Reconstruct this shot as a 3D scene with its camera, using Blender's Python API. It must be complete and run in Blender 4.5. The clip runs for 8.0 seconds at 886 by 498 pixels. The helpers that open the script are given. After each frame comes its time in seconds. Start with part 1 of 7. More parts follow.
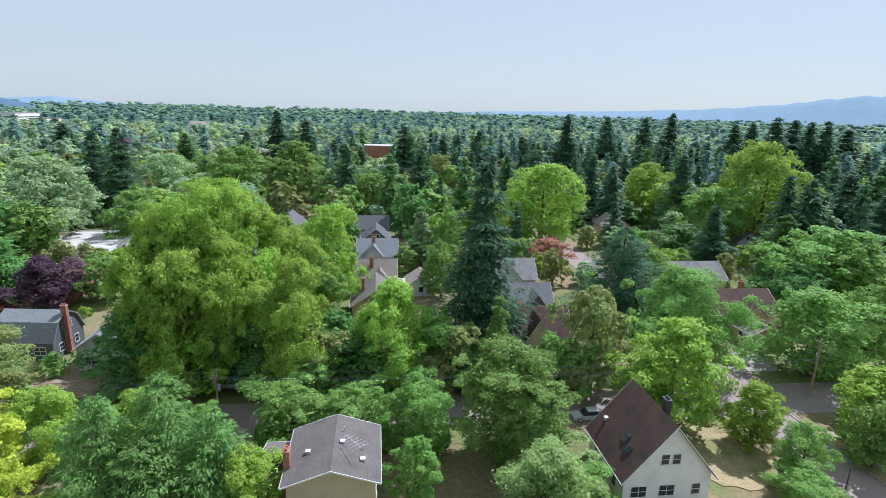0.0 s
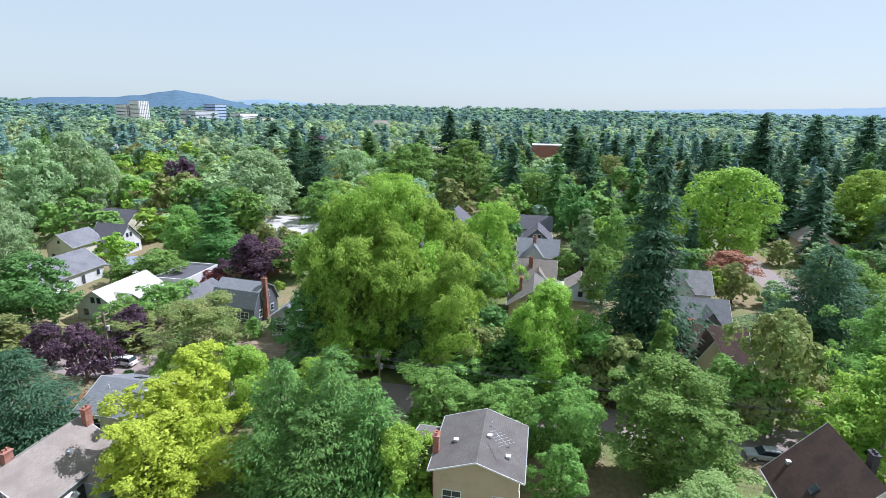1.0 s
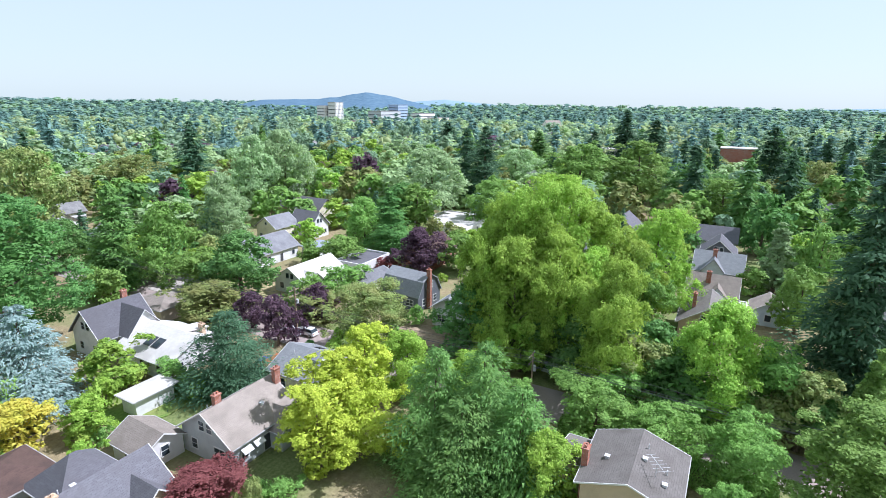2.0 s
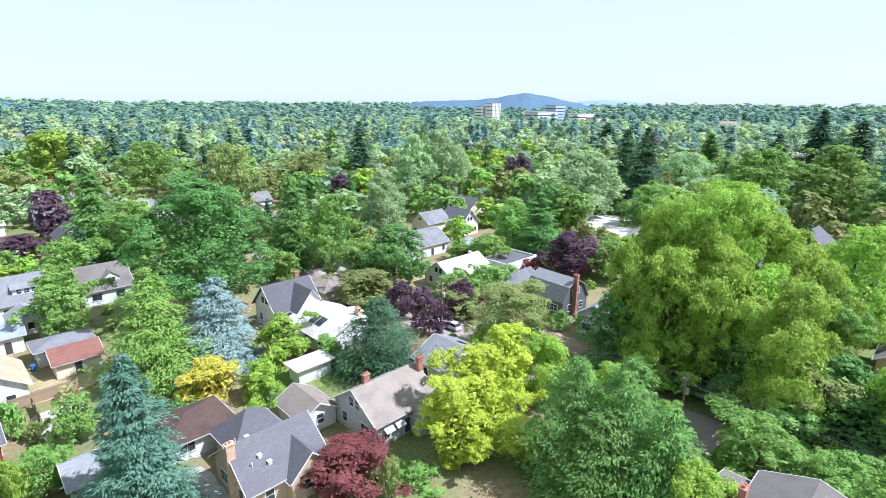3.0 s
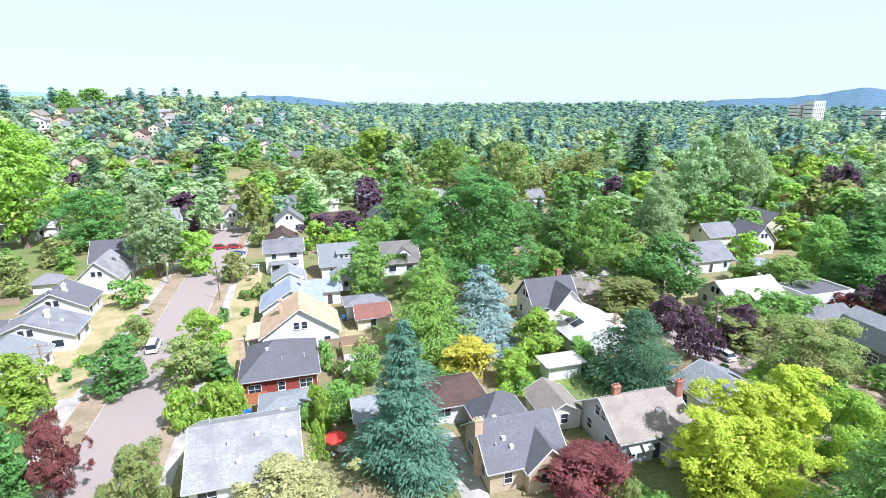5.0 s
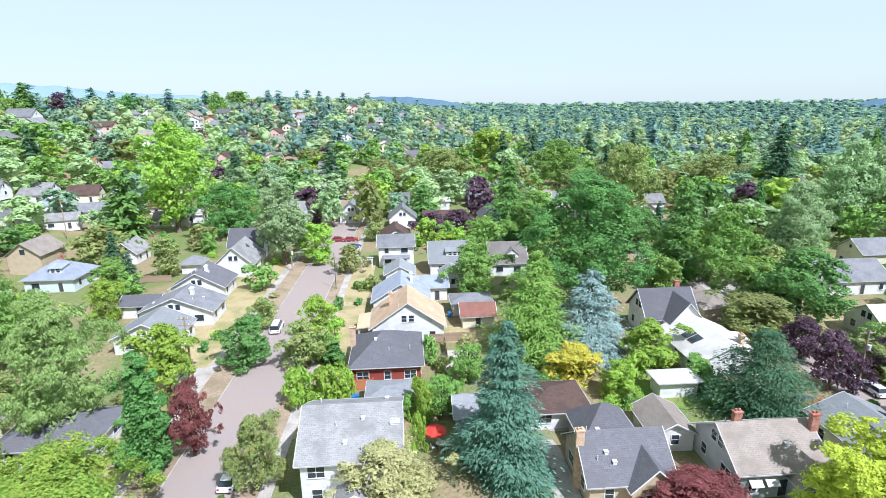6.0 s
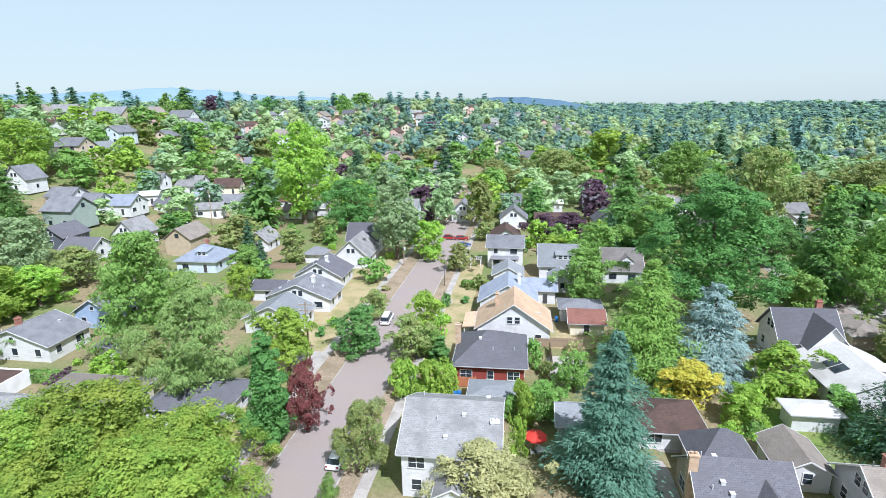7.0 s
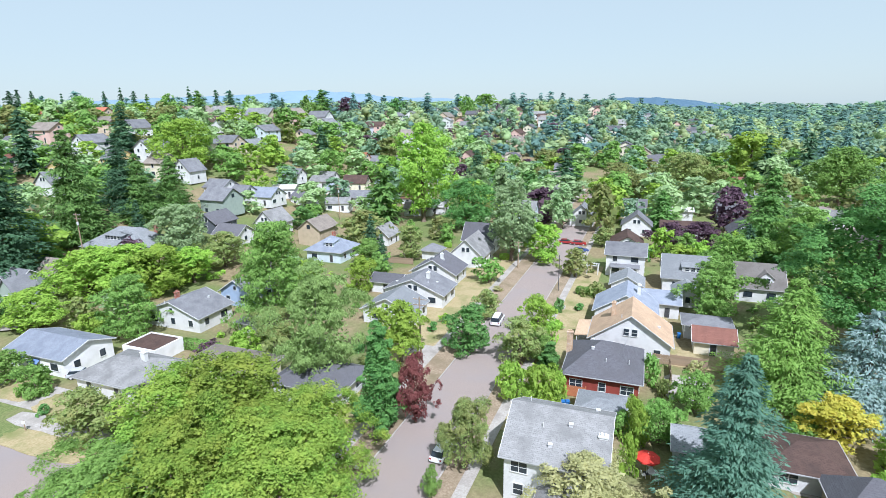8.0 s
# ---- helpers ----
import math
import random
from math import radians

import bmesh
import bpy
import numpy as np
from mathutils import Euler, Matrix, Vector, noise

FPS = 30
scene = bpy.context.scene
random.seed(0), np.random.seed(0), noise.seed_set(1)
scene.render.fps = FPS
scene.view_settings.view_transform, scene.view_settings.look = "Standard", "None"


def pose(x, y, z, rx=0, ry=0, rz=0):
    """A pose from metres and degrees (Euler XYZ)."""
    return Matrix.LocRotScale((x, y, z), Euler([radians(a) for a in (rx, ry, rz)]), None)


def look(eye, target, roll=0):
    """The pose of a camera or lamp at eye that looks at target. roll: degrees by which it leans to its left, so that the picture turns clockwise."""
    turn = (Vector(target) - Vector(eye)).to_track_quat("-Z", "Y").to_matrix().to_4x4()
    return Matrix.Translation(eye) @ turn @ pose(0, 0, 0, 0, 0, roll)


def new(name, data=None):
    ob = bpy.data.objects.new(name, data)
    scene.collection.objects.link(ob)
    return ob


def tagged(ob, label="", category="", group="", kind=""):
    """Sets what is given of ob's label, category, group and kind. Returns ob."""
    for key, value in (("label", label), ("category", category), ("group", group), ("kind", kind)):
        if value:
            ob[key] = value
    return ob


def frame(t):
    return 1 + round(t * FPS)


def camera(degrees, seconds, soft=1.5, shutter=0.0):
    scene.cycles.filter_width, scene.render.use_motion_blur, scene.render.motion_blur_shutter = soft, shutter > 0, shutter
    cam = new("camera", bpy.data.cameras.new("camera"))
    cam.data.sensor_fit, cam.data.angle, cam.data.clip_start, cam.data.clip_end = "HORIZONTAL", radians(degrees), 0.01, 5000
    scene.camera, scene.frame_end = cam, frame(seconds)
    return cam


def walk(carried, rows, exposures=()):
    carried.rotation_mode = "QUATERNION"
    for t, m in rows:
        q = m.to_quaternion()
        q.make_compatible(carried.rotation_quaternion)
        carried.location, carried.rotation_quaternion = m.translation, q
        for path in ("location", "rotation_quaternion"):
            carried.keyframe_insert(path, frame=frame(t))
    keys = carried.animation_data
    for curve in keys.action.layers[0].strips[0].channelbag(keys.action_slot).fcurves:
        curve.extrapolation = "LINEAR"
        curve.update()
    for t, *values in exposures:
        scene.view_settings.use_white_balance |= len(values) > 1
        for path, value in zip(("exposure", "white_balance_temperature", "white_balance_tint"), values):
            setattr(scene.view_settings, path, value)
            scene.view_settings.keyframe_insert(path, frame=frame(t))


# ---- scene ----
cam = camera(79.7, 8.0, soft=0.6)
PATH = [
    (0.0, pose(0.0, 0.0, 41.0, 75.361, -1.585, -96.794)),
    (0.5, pose(0.0, 0.0, 41.0, 75.068, -1.273, -88.176)),
    (1.0, pose(0.0, 0.0, 41.0, 74.860, -1.147, -79.127)),
    (1.5, pose(0.0, 0.0, 41.0, 74.666, -0.979, -69.946)),
    (3.0, pose(0.0, 0.0, 41.0, 74.450, -0.315, -44.994)),
    (3.5, pose(0.0, 0.0, 41.0, 74.440, -0.092, -37.065)),
    (4.0, pose(0.0, 0.0, 41.0, 74.447, 0.149, -29.483)),
    (4.5, pose(0.0, 0.0, 41.0, 74.483, 0.323, -22.567)),
    (6.0, pose(0.0, 0.0, 41.0, 74.667, 0.736, -4.161)),
    (6.5, pose(0.0, 0.0, 41.0, 74.751, 0.853, 1.755)),
    (7.0, pose(0.0, 0.0, 41.0, 74.888, 1.006, 7.936)),
    (7.5, pose(0.0, 0.0, 41.0, 75.052, 1.038, 14.169)),
    (8.0, pose(0.0, 0.0, 41.0, 75.214, 1.036, 20.677)),
]
walk(cam, PATH, exposures=[(0.0, 0.27, 5550, 22), (1.7, 0.56, 5550, 22), (3.0, 0.8, 5550, 21), (4.5, 0.87, 5600, 20), (6.0, 0.66, 5600, 18), (8.0, 0.42, 5550, 17)])

# ---- light ----
SUN_AZ, SUN_EL = radians(142), radians(52)
world = bpy.data.worlds.new("sky")
scene.world = world
world.use_nodes = True
nt = world.node_tree
sky = nt.nodes.new("ShaderNodeTexSky")
sky.sky_type, sky.sun_disc = "NISHITA", False
sky.sun_elevation, sky.sun_rotation = SUN_EL, SUN_AZ
sky.air_density, sky.dust_density, sky.ozone_density = 1.0, 0.8, 1.0
haze = nt.nodes.new("ShaderNodeMix")  # summer haze whitens the whole sky evenly
haze.data_type = "RGBA"
haze.inputs["Factor"].default_value, haze.inputs["B"].default_value = 0.78, (6.1, 7.05, 6.4, 1.0)
nt.links.new(sky.outputs[0], haze.inputs["A"])
nt.links.new(haze.outputs["Result"], nt.nodes["Background"].inputs[0])
nt.nodes["Background"].inputs[1].default_value = 0.088
sun = new("sun", bpy.data.lights.new("sun", "SUN"))
sun.data.energy, sun.data.angle, sun.data.color = 5.0, radians(0.5), (1.0, 0.98, 0.93)
sun.matrix_world = look((0, 0, 0), (-math.sin(SUN_AZ) * math.cos(SUN_EL), -math.cos(SUN_AZ) * math.cos(SUN_EL), -math.sin(SUN_EL)))


# ---- materials ----
def node_material(name, rough=0.8, spec=0.2, metal=0.0):
    m = bpy.data.materials.new(name)
    m.use_nodes = True
    b = m.node_tree.nodes["Principled BSDF"]
    b.inputs["Roughness"].default_value, b.inputs["Metallic"].default_value = rough, metal
    b.inputs["Specular IOR Level"].default_value = spec
    return m, m.node_tree, b


def mixed(tree, fac, a, b, blend="MIX"):
    n = tree.nodes.new("ShaderNodeMix")
    n.data_type, n.blend_type = "RGBA", blend
    for sock, v in ((n.inputs["Factor"], fac), (n.inputs["A"], a), (n.inputs["B"], b)):
        if isinstance(v, bpy.types.NodeSocket):
            tree.links.new(v, sock)
        elif isinstance(v, (int, float)):
            sock.default_value = v
        else:
            sock.default_value = (*v, 1.0)
    return n.outputs["Result"]


def noise_out(tree, scale, detail=4.0, coords="Object", low=0.35, high=0.65, stretch=None):
    tc = tree.nodes.new("ShaderNodeTexCoord")
    n = tree.nodes.new("ShaderNodeTexNoise")
    n.inputs["Scale"].default_value, n.inputs["Detail"].default_value = scale, detail
    src = tc.outputs[coords]
    if stretch:
        mp = tree.nodes.new("ShaderNodeMapping")
        mp.inputs["Scale"].default_value = stretch
        tree.links.new(src, mp.inputs["Vector"])
        src = mp.outputs["Vector"]
    tree.links.new(src, n.inputs["Vector"])
    r = tree.nodes.new("ShaderNodeMapRange")
    r.inputs["From Min"].default_value, r.inputs["From Max"].default_value = low, high
    tree.links.new(n.outputs["Fac"], r.inputs["Value"])
    return r.outputs["Result"]


def bump(tree, bsdf, height, dist=0.02, strength=0.5):
    n = tree.nodes.new("ShaderNodeBump")
    n.inputs["Distance"].default_value, n.inputs["Strength"].default_value = dist, strength
    tree.links.new(height, n.inputs["Height"])
    tree.links.new(n.outputs["Normal"], bsdf.inputs["Normal"])


def surface(name, c1, c2, fine=6.0, broad=0.4, c3=None, rough=0.85, spec=0.2, relief=0.01, stretch=None):
    """Two colours by a fine grain, a third by broad stains, and fine relief."""
    m, t, b = node_material(name, rough, spec)
    g = noise_out(t, fine, 5.0, stretch=stretch)
    col = mixed(t, g, c1, c2)
    if c3:
        col = mixed(t, noise_out(t, broad, 4.0, low=0.45, high=0.7), col, c3)
    t.links.new(col, b.inputs["Base Color"])
    if relief:
        bump(t, b, g, relief)
    return m


def shingle(name, c1, c2, c3):
    """Asphalt shingles: courses, tabs of uneven tone and weathered streaks."""
    m, t, b = node_material(name, 0.9, 0.15)
    tc = t.nodes.new("ShaderNodeTexCoord")
    br = t.nodes.new("ShaderNodeTexBrick")
    br.inputs["Scale"].default_value = 1.0
    br.inputs["Brick Width"].default_value, br.inputs["Row Height"].default_value = 0.45, 0.22
    br.inputs["Mortar Size"].default_value = 0.012
    br.inputs["Color1"].default_value, br.inputs["Color2"].default_value = (*c1, 1), (*c2, 1)
    br.inputs["Mortar"].default_value = (*[v * 0.45 for v in c1], 1)
    t.links.new(tc.outputs["UV"], br.inputs["Vector"])
    col = mixed(t, noise_out(t, 9.0, 3.0, low=0.3, high=0.7), br.outputs["Color"], c2)
    col = mixed(t, noise_out(t, 0.45, 5.0, low=0.45, high=0.75), col, c3)
    rnd = t.nodes.new("ShaderNodeObjectInfo")
    hsv = t.nodes.new("ShaderNodeHueSaturation")
    r = t.nodes.new("ShaderNodeMapRange")
    r.inputs["To Min"].default_value, r.inputs["To Max"].default_value = 0.85, 1.15
    t.links.new(rnd.outputs["Random"], r.inputs["Value"])
    t.links.new(r.outputs["Result"], hsv.inputs["Value"])
    t.links.new(col, hsv.inputs["Color"])
    t.links.new(hsv.outputs["Color"], b.inputs["Base Color"])
    bump(t, b, br.outputs["Fac"], 0.02, 0.6)
    return m


def siding(name, c, step=0.16):
    """Painted lap boards: a shadow line under every board, light weathering."""
    m, t, b = node_material(name, 0.6, 0.3)
    tc = t.nodes.new("ShaderNodeTexCoord")
    w = t.nodes.new("ShaderNodeTexWave")
    w.wave_type, w.bands_direction, w.wave_profile = "BANDS", "Z", "SAW"
    w.inputs["Scale"].default_value = 0.314 / step
    t.links.new(tc.outputs["Object"], w.inputs["Vector"])
    dirt = mixed(t, noise_out(t, 0.8, 5.0, low=0.45, high=0.8), c, [v * 0.82 for v in c])
    t.links.new(dirt, b.inputs["Base Color"])
    bump(t, b, w.outputs["Fac"], 0.025, 0.8)
    return m


def foliage(name, dark, mid, light, warm=None):
    """Leaves: tone differs from leaf to leaf, over the crown and from tree to tree; light passes through them."""
    m = bpy.data.materials.new(name)
    m.use_nodes = True
    t = m.node_tree
    b = t.nodes["Principled BSDF"]
    b.inputs["Roughness"].default_value, b.inputs["Specular IOR Level"].default_value = 0.6, 0.12
    geo = t.nodes.new("ShaderNodeNewGeometry")
    ramp = t.nodes.new("ShaderNodeValToRGB")
    e = ramp.color_ramp.elements
    e[0].color, e[1].color = (*dark, 1), (*light, 1)
    e.new(0.5).color = (*mid, 1)
    t.links.new(geo.outputs["Random Per Island"], ramp.inputs["Fac"])
    col = mixed(t, noise_out(t, 0.35, 3.0, low=0.4, high=0.7), ramp.outputs["Color"], warm or light)
    info = t.nodes.new("ShaderNodeObjectInfo")
    hsv = t.nodes.new("ShaderNodeHueSaturation")
    hsv.inputs["Saturation"].default_value = 1.02
    for a, lo, hi in (("Hue", 0.482, 0.502), ("Value", 1.22, 1.68)):
        r = t.nodes.new("ShaderNodeMapRange")
        r.inputs["To Min"].default_value, r.inputs["To Max"].default_value = lo, hi
        t.links.new(info.outputs["Random"], r.inputs["Value"])
        t.links.new(r.outputs["Result"], hsv.inputs[a])
    t.links.new(col, hsv.inputs["Color"])
    t.links.new(hsv.outputs["Color"], b.inputs["Base Color"])
    tr = t.nodes.new("ShaderNodeBsdfTranslucent")
    lit = t.nodes.new("ShaderNodeHueSaturation")
    lit.inputs["Value"].default_value, lit.inputs["Hue"].default_value = 1.45, 0.49
    t.links.new(hsv.outputs["Color"], lit.inputs["Color"])
    t.links.new(lit.outputs["Color"], tr.inputs["Color"])
    mix = t.nodes.new("ShaderNodeMixShader")
    mix.inputs[0].default_value = 0.34
    t.links.new(b.outputs[0], mix.inputs[1])
    t.links.new(tr.outputs[0], mix.inputs[2])
    t.links.new(mix.outputs[0], t.nodes["Material Output"].inputs["Surface"])
    return m


LEAF = {
    # Far tones: distance haze is put into the leaf colour, paler and bluer.
    "far": foliage("leaf_far_hazed", (0.118, 0.195, 0.122), (0.15, 0.235, 0.146), (0.186, 0.276, 0.17)),
    "farlight": foliage("leaf_far_hazed_light", (0.178, 0.258, 0.124), (0.218, 0.302, 0.146), (0.258, 0.342, 0.166)),
    "farolive": foliage("leaf_far_hazed_olive", (0.16, 0.198, 0.096), (0.192, 0.234, 0.112), (0.228, 0.27, 0.13)),
    "fardark": foliage("leaf_far_hazed_dark", (0.076, 0.145, 0.13), (0.1, 0.176, 0.155), (0.128, 0.206, 0.18)),
    "green": foliage("leaf_green", (0.074, 0.15, 0.039), (0.117, 0.22, 0.054), (0.172, 0.293, 0.078)),
    "deep": foliage("leaf_deep_green", (0.042, 0.105, 0.034), (0.07, 0.158, 0.046), (0.108, 0.215, 0.064)),
    "bright": foliage("leaf_bright_green", (0.11, 0.2, 0.034), (0.17, 0.288, 0.05), (0.24, 0.368, 0.074), (0.225, 0.34, 0.06)),
    "fresh": foliage("leaf_fresh_green", (0.1, 0.19, 0.03), (0.16, 0.28, 0.044), (0.235, 0.365, 0.068)),
    "yellow": foliage("leaf_yellow_green", (0.165, 0.235, 0.028), (0.25, 0.325, 0.042), (0.345, 0.415, 0.064)),
    "gold": foliage("leaf_gold", (0.31, 0.32, 0.05), (0.43, 0.42, 0.07), (0.54, 0.51, 0.1), (0.34, 0.38, 0.06)),
    "olive": foliage("leaf_olive", (0.108, 0.158, 0.055), (0.16, 0.22, 0.074), (0.218, 0.28, 0.094), (0.2, 0.21, 0.08)),
    "silver": foliage("leaf_silver_green", (0.125, 0.195, 0.095), (0.18, 0.262, 0.13), (0.24, 0.328, 0.168)),
    "khaki": foliage("leaf_khaki", (0.165, 0.18, 0.08), (0.25, 0.26, 0.115), (0.34, 0.34, 0.17)),
    "birch": foliage("leaf_birch", (0.105, 0.168, 0.055), (0.15, 0.225, 0.074), (0.205, 0.29, 0.104)),
    "maple": foliage("leaf_maple", (0.078, 0.15, 0.027), (0.125, 0.22, 0.038), (0.195, 0.295, 0.058), (0.215, 0.28, 0.054)),
    "purple": foliage("leaf_purple", (0.045, 0.027, 0.04), (0.075, 0.046, 0.062), (0.115, 0.072, 0.09)),
    "red": foliage("leaf_red", (0.075, 0.027, 0.026), (0.125, 0.048, 0.044), (0.19, 0.08, 0.068)),
    "rust": foliage("leaf_rust", (0.13, 0.06, 0.04), (0.2, 0.1, 0.062), (0.28, 0.155, 0.1)),
    "fir": foliage("needle_fir", (0.03, 0.067, 0.04), (0.048, 0.1, 0.056), (0.075, 0.14, 0.078)),
    "cedar": foliage("needle_cedar", (0.055, 0.125, 0.038), (0.088, 0.178, 0.05), (0.132, 0.24, 0.07)),
    "lime": foliage("needle_lime", (0.09, 0.175, 0.04), (0.135, 0.24, 0.054), (0.19, 0.305, 0.08)),
    "blue": foliage("needle_blue", (0.115, 0.17, 0.16), (0.165, 0.225, 0.215), (0.23, 0.3, 0.285)),
    "teal": foliage("needle_teal", (0.052, 0.122, 0.094), (0.084, 0.17, 0.13), (0.13, 0.232, 0.176)),
}
BARK = surface("bark", (0.12, 0.09, 0.065), (0.22, 0.17, 0.13), 9.0, 1.2, (0.08, 0.065, 0.05), 0.95, 0.1, 0.04, (1, 1, 0.25))
GRAYBARK = surface("bark_gray", (0.25, 0.23, 0.2), (0.38, 0.36, 0.32), 9.0, 1.2, (0.16, 0.14, 0.12), 0.95, 0.1, 0.04, (1, 1, 0.25))
ROOF = {
    "gray": shingle("shingle_gray", (0.15, 0.152, 0.16), (0.21, 0.212, 0.22), (0.13, 0.13, 0.14)),
    "light": shingle("shingle_light_gray", (0.175, 0.173, 0.168), (0.27, 0.266, 0.258), (0.15, 0.148, 0.143)),
    "char": shingle("shingle_charcoal", (0.092, 0.09, 0.1), (0.14, 0.138, 0.15), (0.11, 0.106, 0.113)),
    "tan": shingle("shingle_tan", (0.2, 0.172, 0.145), (0.27, 0.235, 0.2), (0.18, 0.155, 0.13)),
    "orange": shingle("shingle_orange_tan", (0.42, 0.29, 0.185), (0.52, 0.375, 0.25), (0.37, 0.265, 0.18)),
    "brown": shingle("shingle_brown", (0.07, 0.046, 0.038), (0.105, 0.068, 0.056), (0.058, 0.042, 0.037)),
    "red": shingle("shingle_red_brown", (0.16, 0.075, 0.058), (0.22, 0.105, 0.08), (0.135, 0.068, 0.055)),
    "blue": shingle("shingle_pale_blue", (0.21, 0.234, 0.282), (0.28, 0.307, 0.355), (0.19, 0.21, 0.255)),
    "slate": shingle("shingle_slate", (0.15, 0.16, 0.17), (0.25, 0.26, 0.265), (0.19, 0.2, 0.205)),
    "warm": shingle("shingle_warm_gray", (0.14, 0.128, 0.115), (0.185, 0.17, 0.155), (0.125, 0.113, 0.1)),
    "white": surface("membrane_white", (0.47, 0.45, 0.42), (0.54, 0.52, 0.485), 3.0, 0.3, (0.4, 0.38, 0.35)),
    "clay": shingle("tile_clay", (0.36, 0.12, 0.075), (0.44, 0.17, 0.1), (0.3, 0.11, 0.07)),
}
WALL = {
    "white": siding("siding_white", (0.7, 0.695, 0.68)),
    "cream": siding("siding_cream", (0.72, 0.66, 0.5)),
    "gray": siding("siding_gray", (0.5, 0.52, 0.53)),
    "bluegray": siding("siding_blue_gray", (0.6, 0.67, 0.72)),
    "blue": siding("siding_blue", (0.36, 0.46, 0.62)),
    "tan": siding("siding_tan", (0.5, 0.4, 0.28)),
    "beige": siding("siding_beige", (0.62, 0.5, 0.38)),
    "red": siding("siding_red", (0.3, 0.065, 0.05)),
    "dark": siding("siding_dark_gray", (0.12, 0.13, 0.15)),
    "green": siding("siding_gray_green", (0.34, 0.4, 0.35)),
    "yellow": siding("siding_yellow", (0.7, 0.52, 0.24)),
    "stucco": surface("stucco_white", (0.74, 0.73, 0.71), (0.8, 0.79, 0.77), 20.0, 0.5, (0.66, 0.65, 0.62), 0.9, 0.1, 0.01),
    "pink": surface("stucco_pink", (0.62, 0.42, 0.36), (0.68, 0.47, 0.4), 20.0, 0.5, (0.55, 0.38, 0.33), 0.9, 0.1, 0.01),
}


def brickwork(name, c1, c2, mortar):
    m, t, b = node_material(name, 0.9, 0.15)
    tc = t.nodes.new("ShaderNodeTexCoord")
    br = t.nodes.new("ShaderNodeTexBrick")
    br.inputs["Scale"].default_value = 1.0
    br.inputs["Brick Width"].default_value, br.inputs["Row Height"].default_value = 0.22, 0.075
    br.inputs["Mortar Size"].default_value = 0.008
    br.inputs["Color1"].default_value, br.inputs["Color2"].default_value, br.inputs["Mortar"].default_value = (*c1, 1), (*c2, 1), (*mortar, 1)
    t.links.new(tc.outputs["UV"], br.inputs["Vector"])
    col = mixed(t, noise_out(t, 2.0, 4.0, low=0.4, high=0.8), br.outputs["Color"], [v * 0.7 for v in c1])
    t.links.new(col, b.inputs["Base Color"])
    return m


BRICK = brickwork("brick_red", (0.32, 0.11, 0.07), (0.42, 0.16, 0.10), (0.4, 0.36, 0.32))
BRICKTAN = brickwork("brick_tan", (0.5, 0.33, 0.2), (0.58, 0.4, 0.26), (0.5, 0.45, 0.4))
WALL["brick"] = BRICK
TRIM = surface("trim_white", (0.62, 0.62, 0.6), (0.68, 0.68, 0.66), 4.0, 0.6, (0.55, 0.55, 0.52), 0.5, 0.4, 0.0)
GUTTER = surface("gutter_metal", (0.36, 0.36, 0.35), (0.44, 0.44, 0.43), 4.0, 0.6, (0.3, 0.3, 0.29), 0.5, 0.4, 0.0)
DARKTRIM = surface("trim_dark", (0.05, 0.05, 0.055), (0.08, 0.08, 0.08), 4.0, rough=0.5, relief=0.0)
METAL = surface("vent_metal", (0.5, 0.5, 0.5), (0.6, 0.6, 0.6), 8.0, rough=0.4, spec=0.5, relief=0.0)
GLASS, _t, _b = node_material("window_glass", 0.06, 0.6)
_b.inputs["Base Color"].default_value = (0.03, 0.04, 0.05, 1)
WOOD = surface("weathered_wood", (0.28, 0.2, 0.13), (0.4, 0.3, 0.2), 5.0, 0.8, (0.22, 0.18, 0.14), stretch=(1, 1, 0.2))
REDWOOD = surface("red_cedar_wood", (0.42, 0.15, 0.07), (0.52, 0.22, 0.1), 5.0, 0.8, (0.35, 0.14, 0.07), stretch=(1, 1, 0.2))
ASPHALT = surface("asphalt_aged", (0.25, 0.205, 0.18), (0.325, 0.27, 0.24), 14.0, 0.12, (0.27, 0.235, 0.22), 0.95, 0.1, 0.01)
CONCRETE = surface("concrete_walk", (0.33, 0.3, 0.265), (0.42, 0.39, 0.35), 5.0, 0.4, (0.27, 0.245, 0.215), 0.95, 0.1, 0.006)


# ---- mesh helpers ----
def mesh_object(name, me, parent=None, label=""):
    ob = new(name, me)
    if parent:
        ob.parent = parent
    return tagged(ob, label)


def part(name, bm, material, parent, label=""):
    me = bpy.data.meshes.new(name)
    bm.normal_update()
    bm.to_mesh(me)
    bm.free()
    for m in material if isinstance(material, (list, tuple)) else (material,):
        me.materials.append(m)
    return mesh_object(name, me, parent, label)


def empty(name, x, y, z=0.0, turn=0.0, label="", category="", group=""):
    ob = new(name)
    ob.empty_display_size = 0.5
    ob.matrix_basis = pose(x, y, z, 0, 0, turn)
    return tagged(ob, label, category, group)


def box(bm, x0, x1, y0, y1, z0, z1, mat=0):
    v = [bm.verts.new((x, y, z)) for z in (z0, z1) for y in (y0, y1) for x in (x0, x1)]
    fs = []
    for q in ((0, 2, 3, 1), (4, 5, 7, 6), (0, 1, 5, 4), (2, 6, 7, 3), (0, 4, 6, 2), (1, 3, 7, 5)):
        f = bm.faces.new([v[i] for i in q])
        f.material_index = mat
        fs.append(f)
    return fs


def boxed(*dims):
    bm = bmesh.new()
    box(bm, *dims)
    return bm


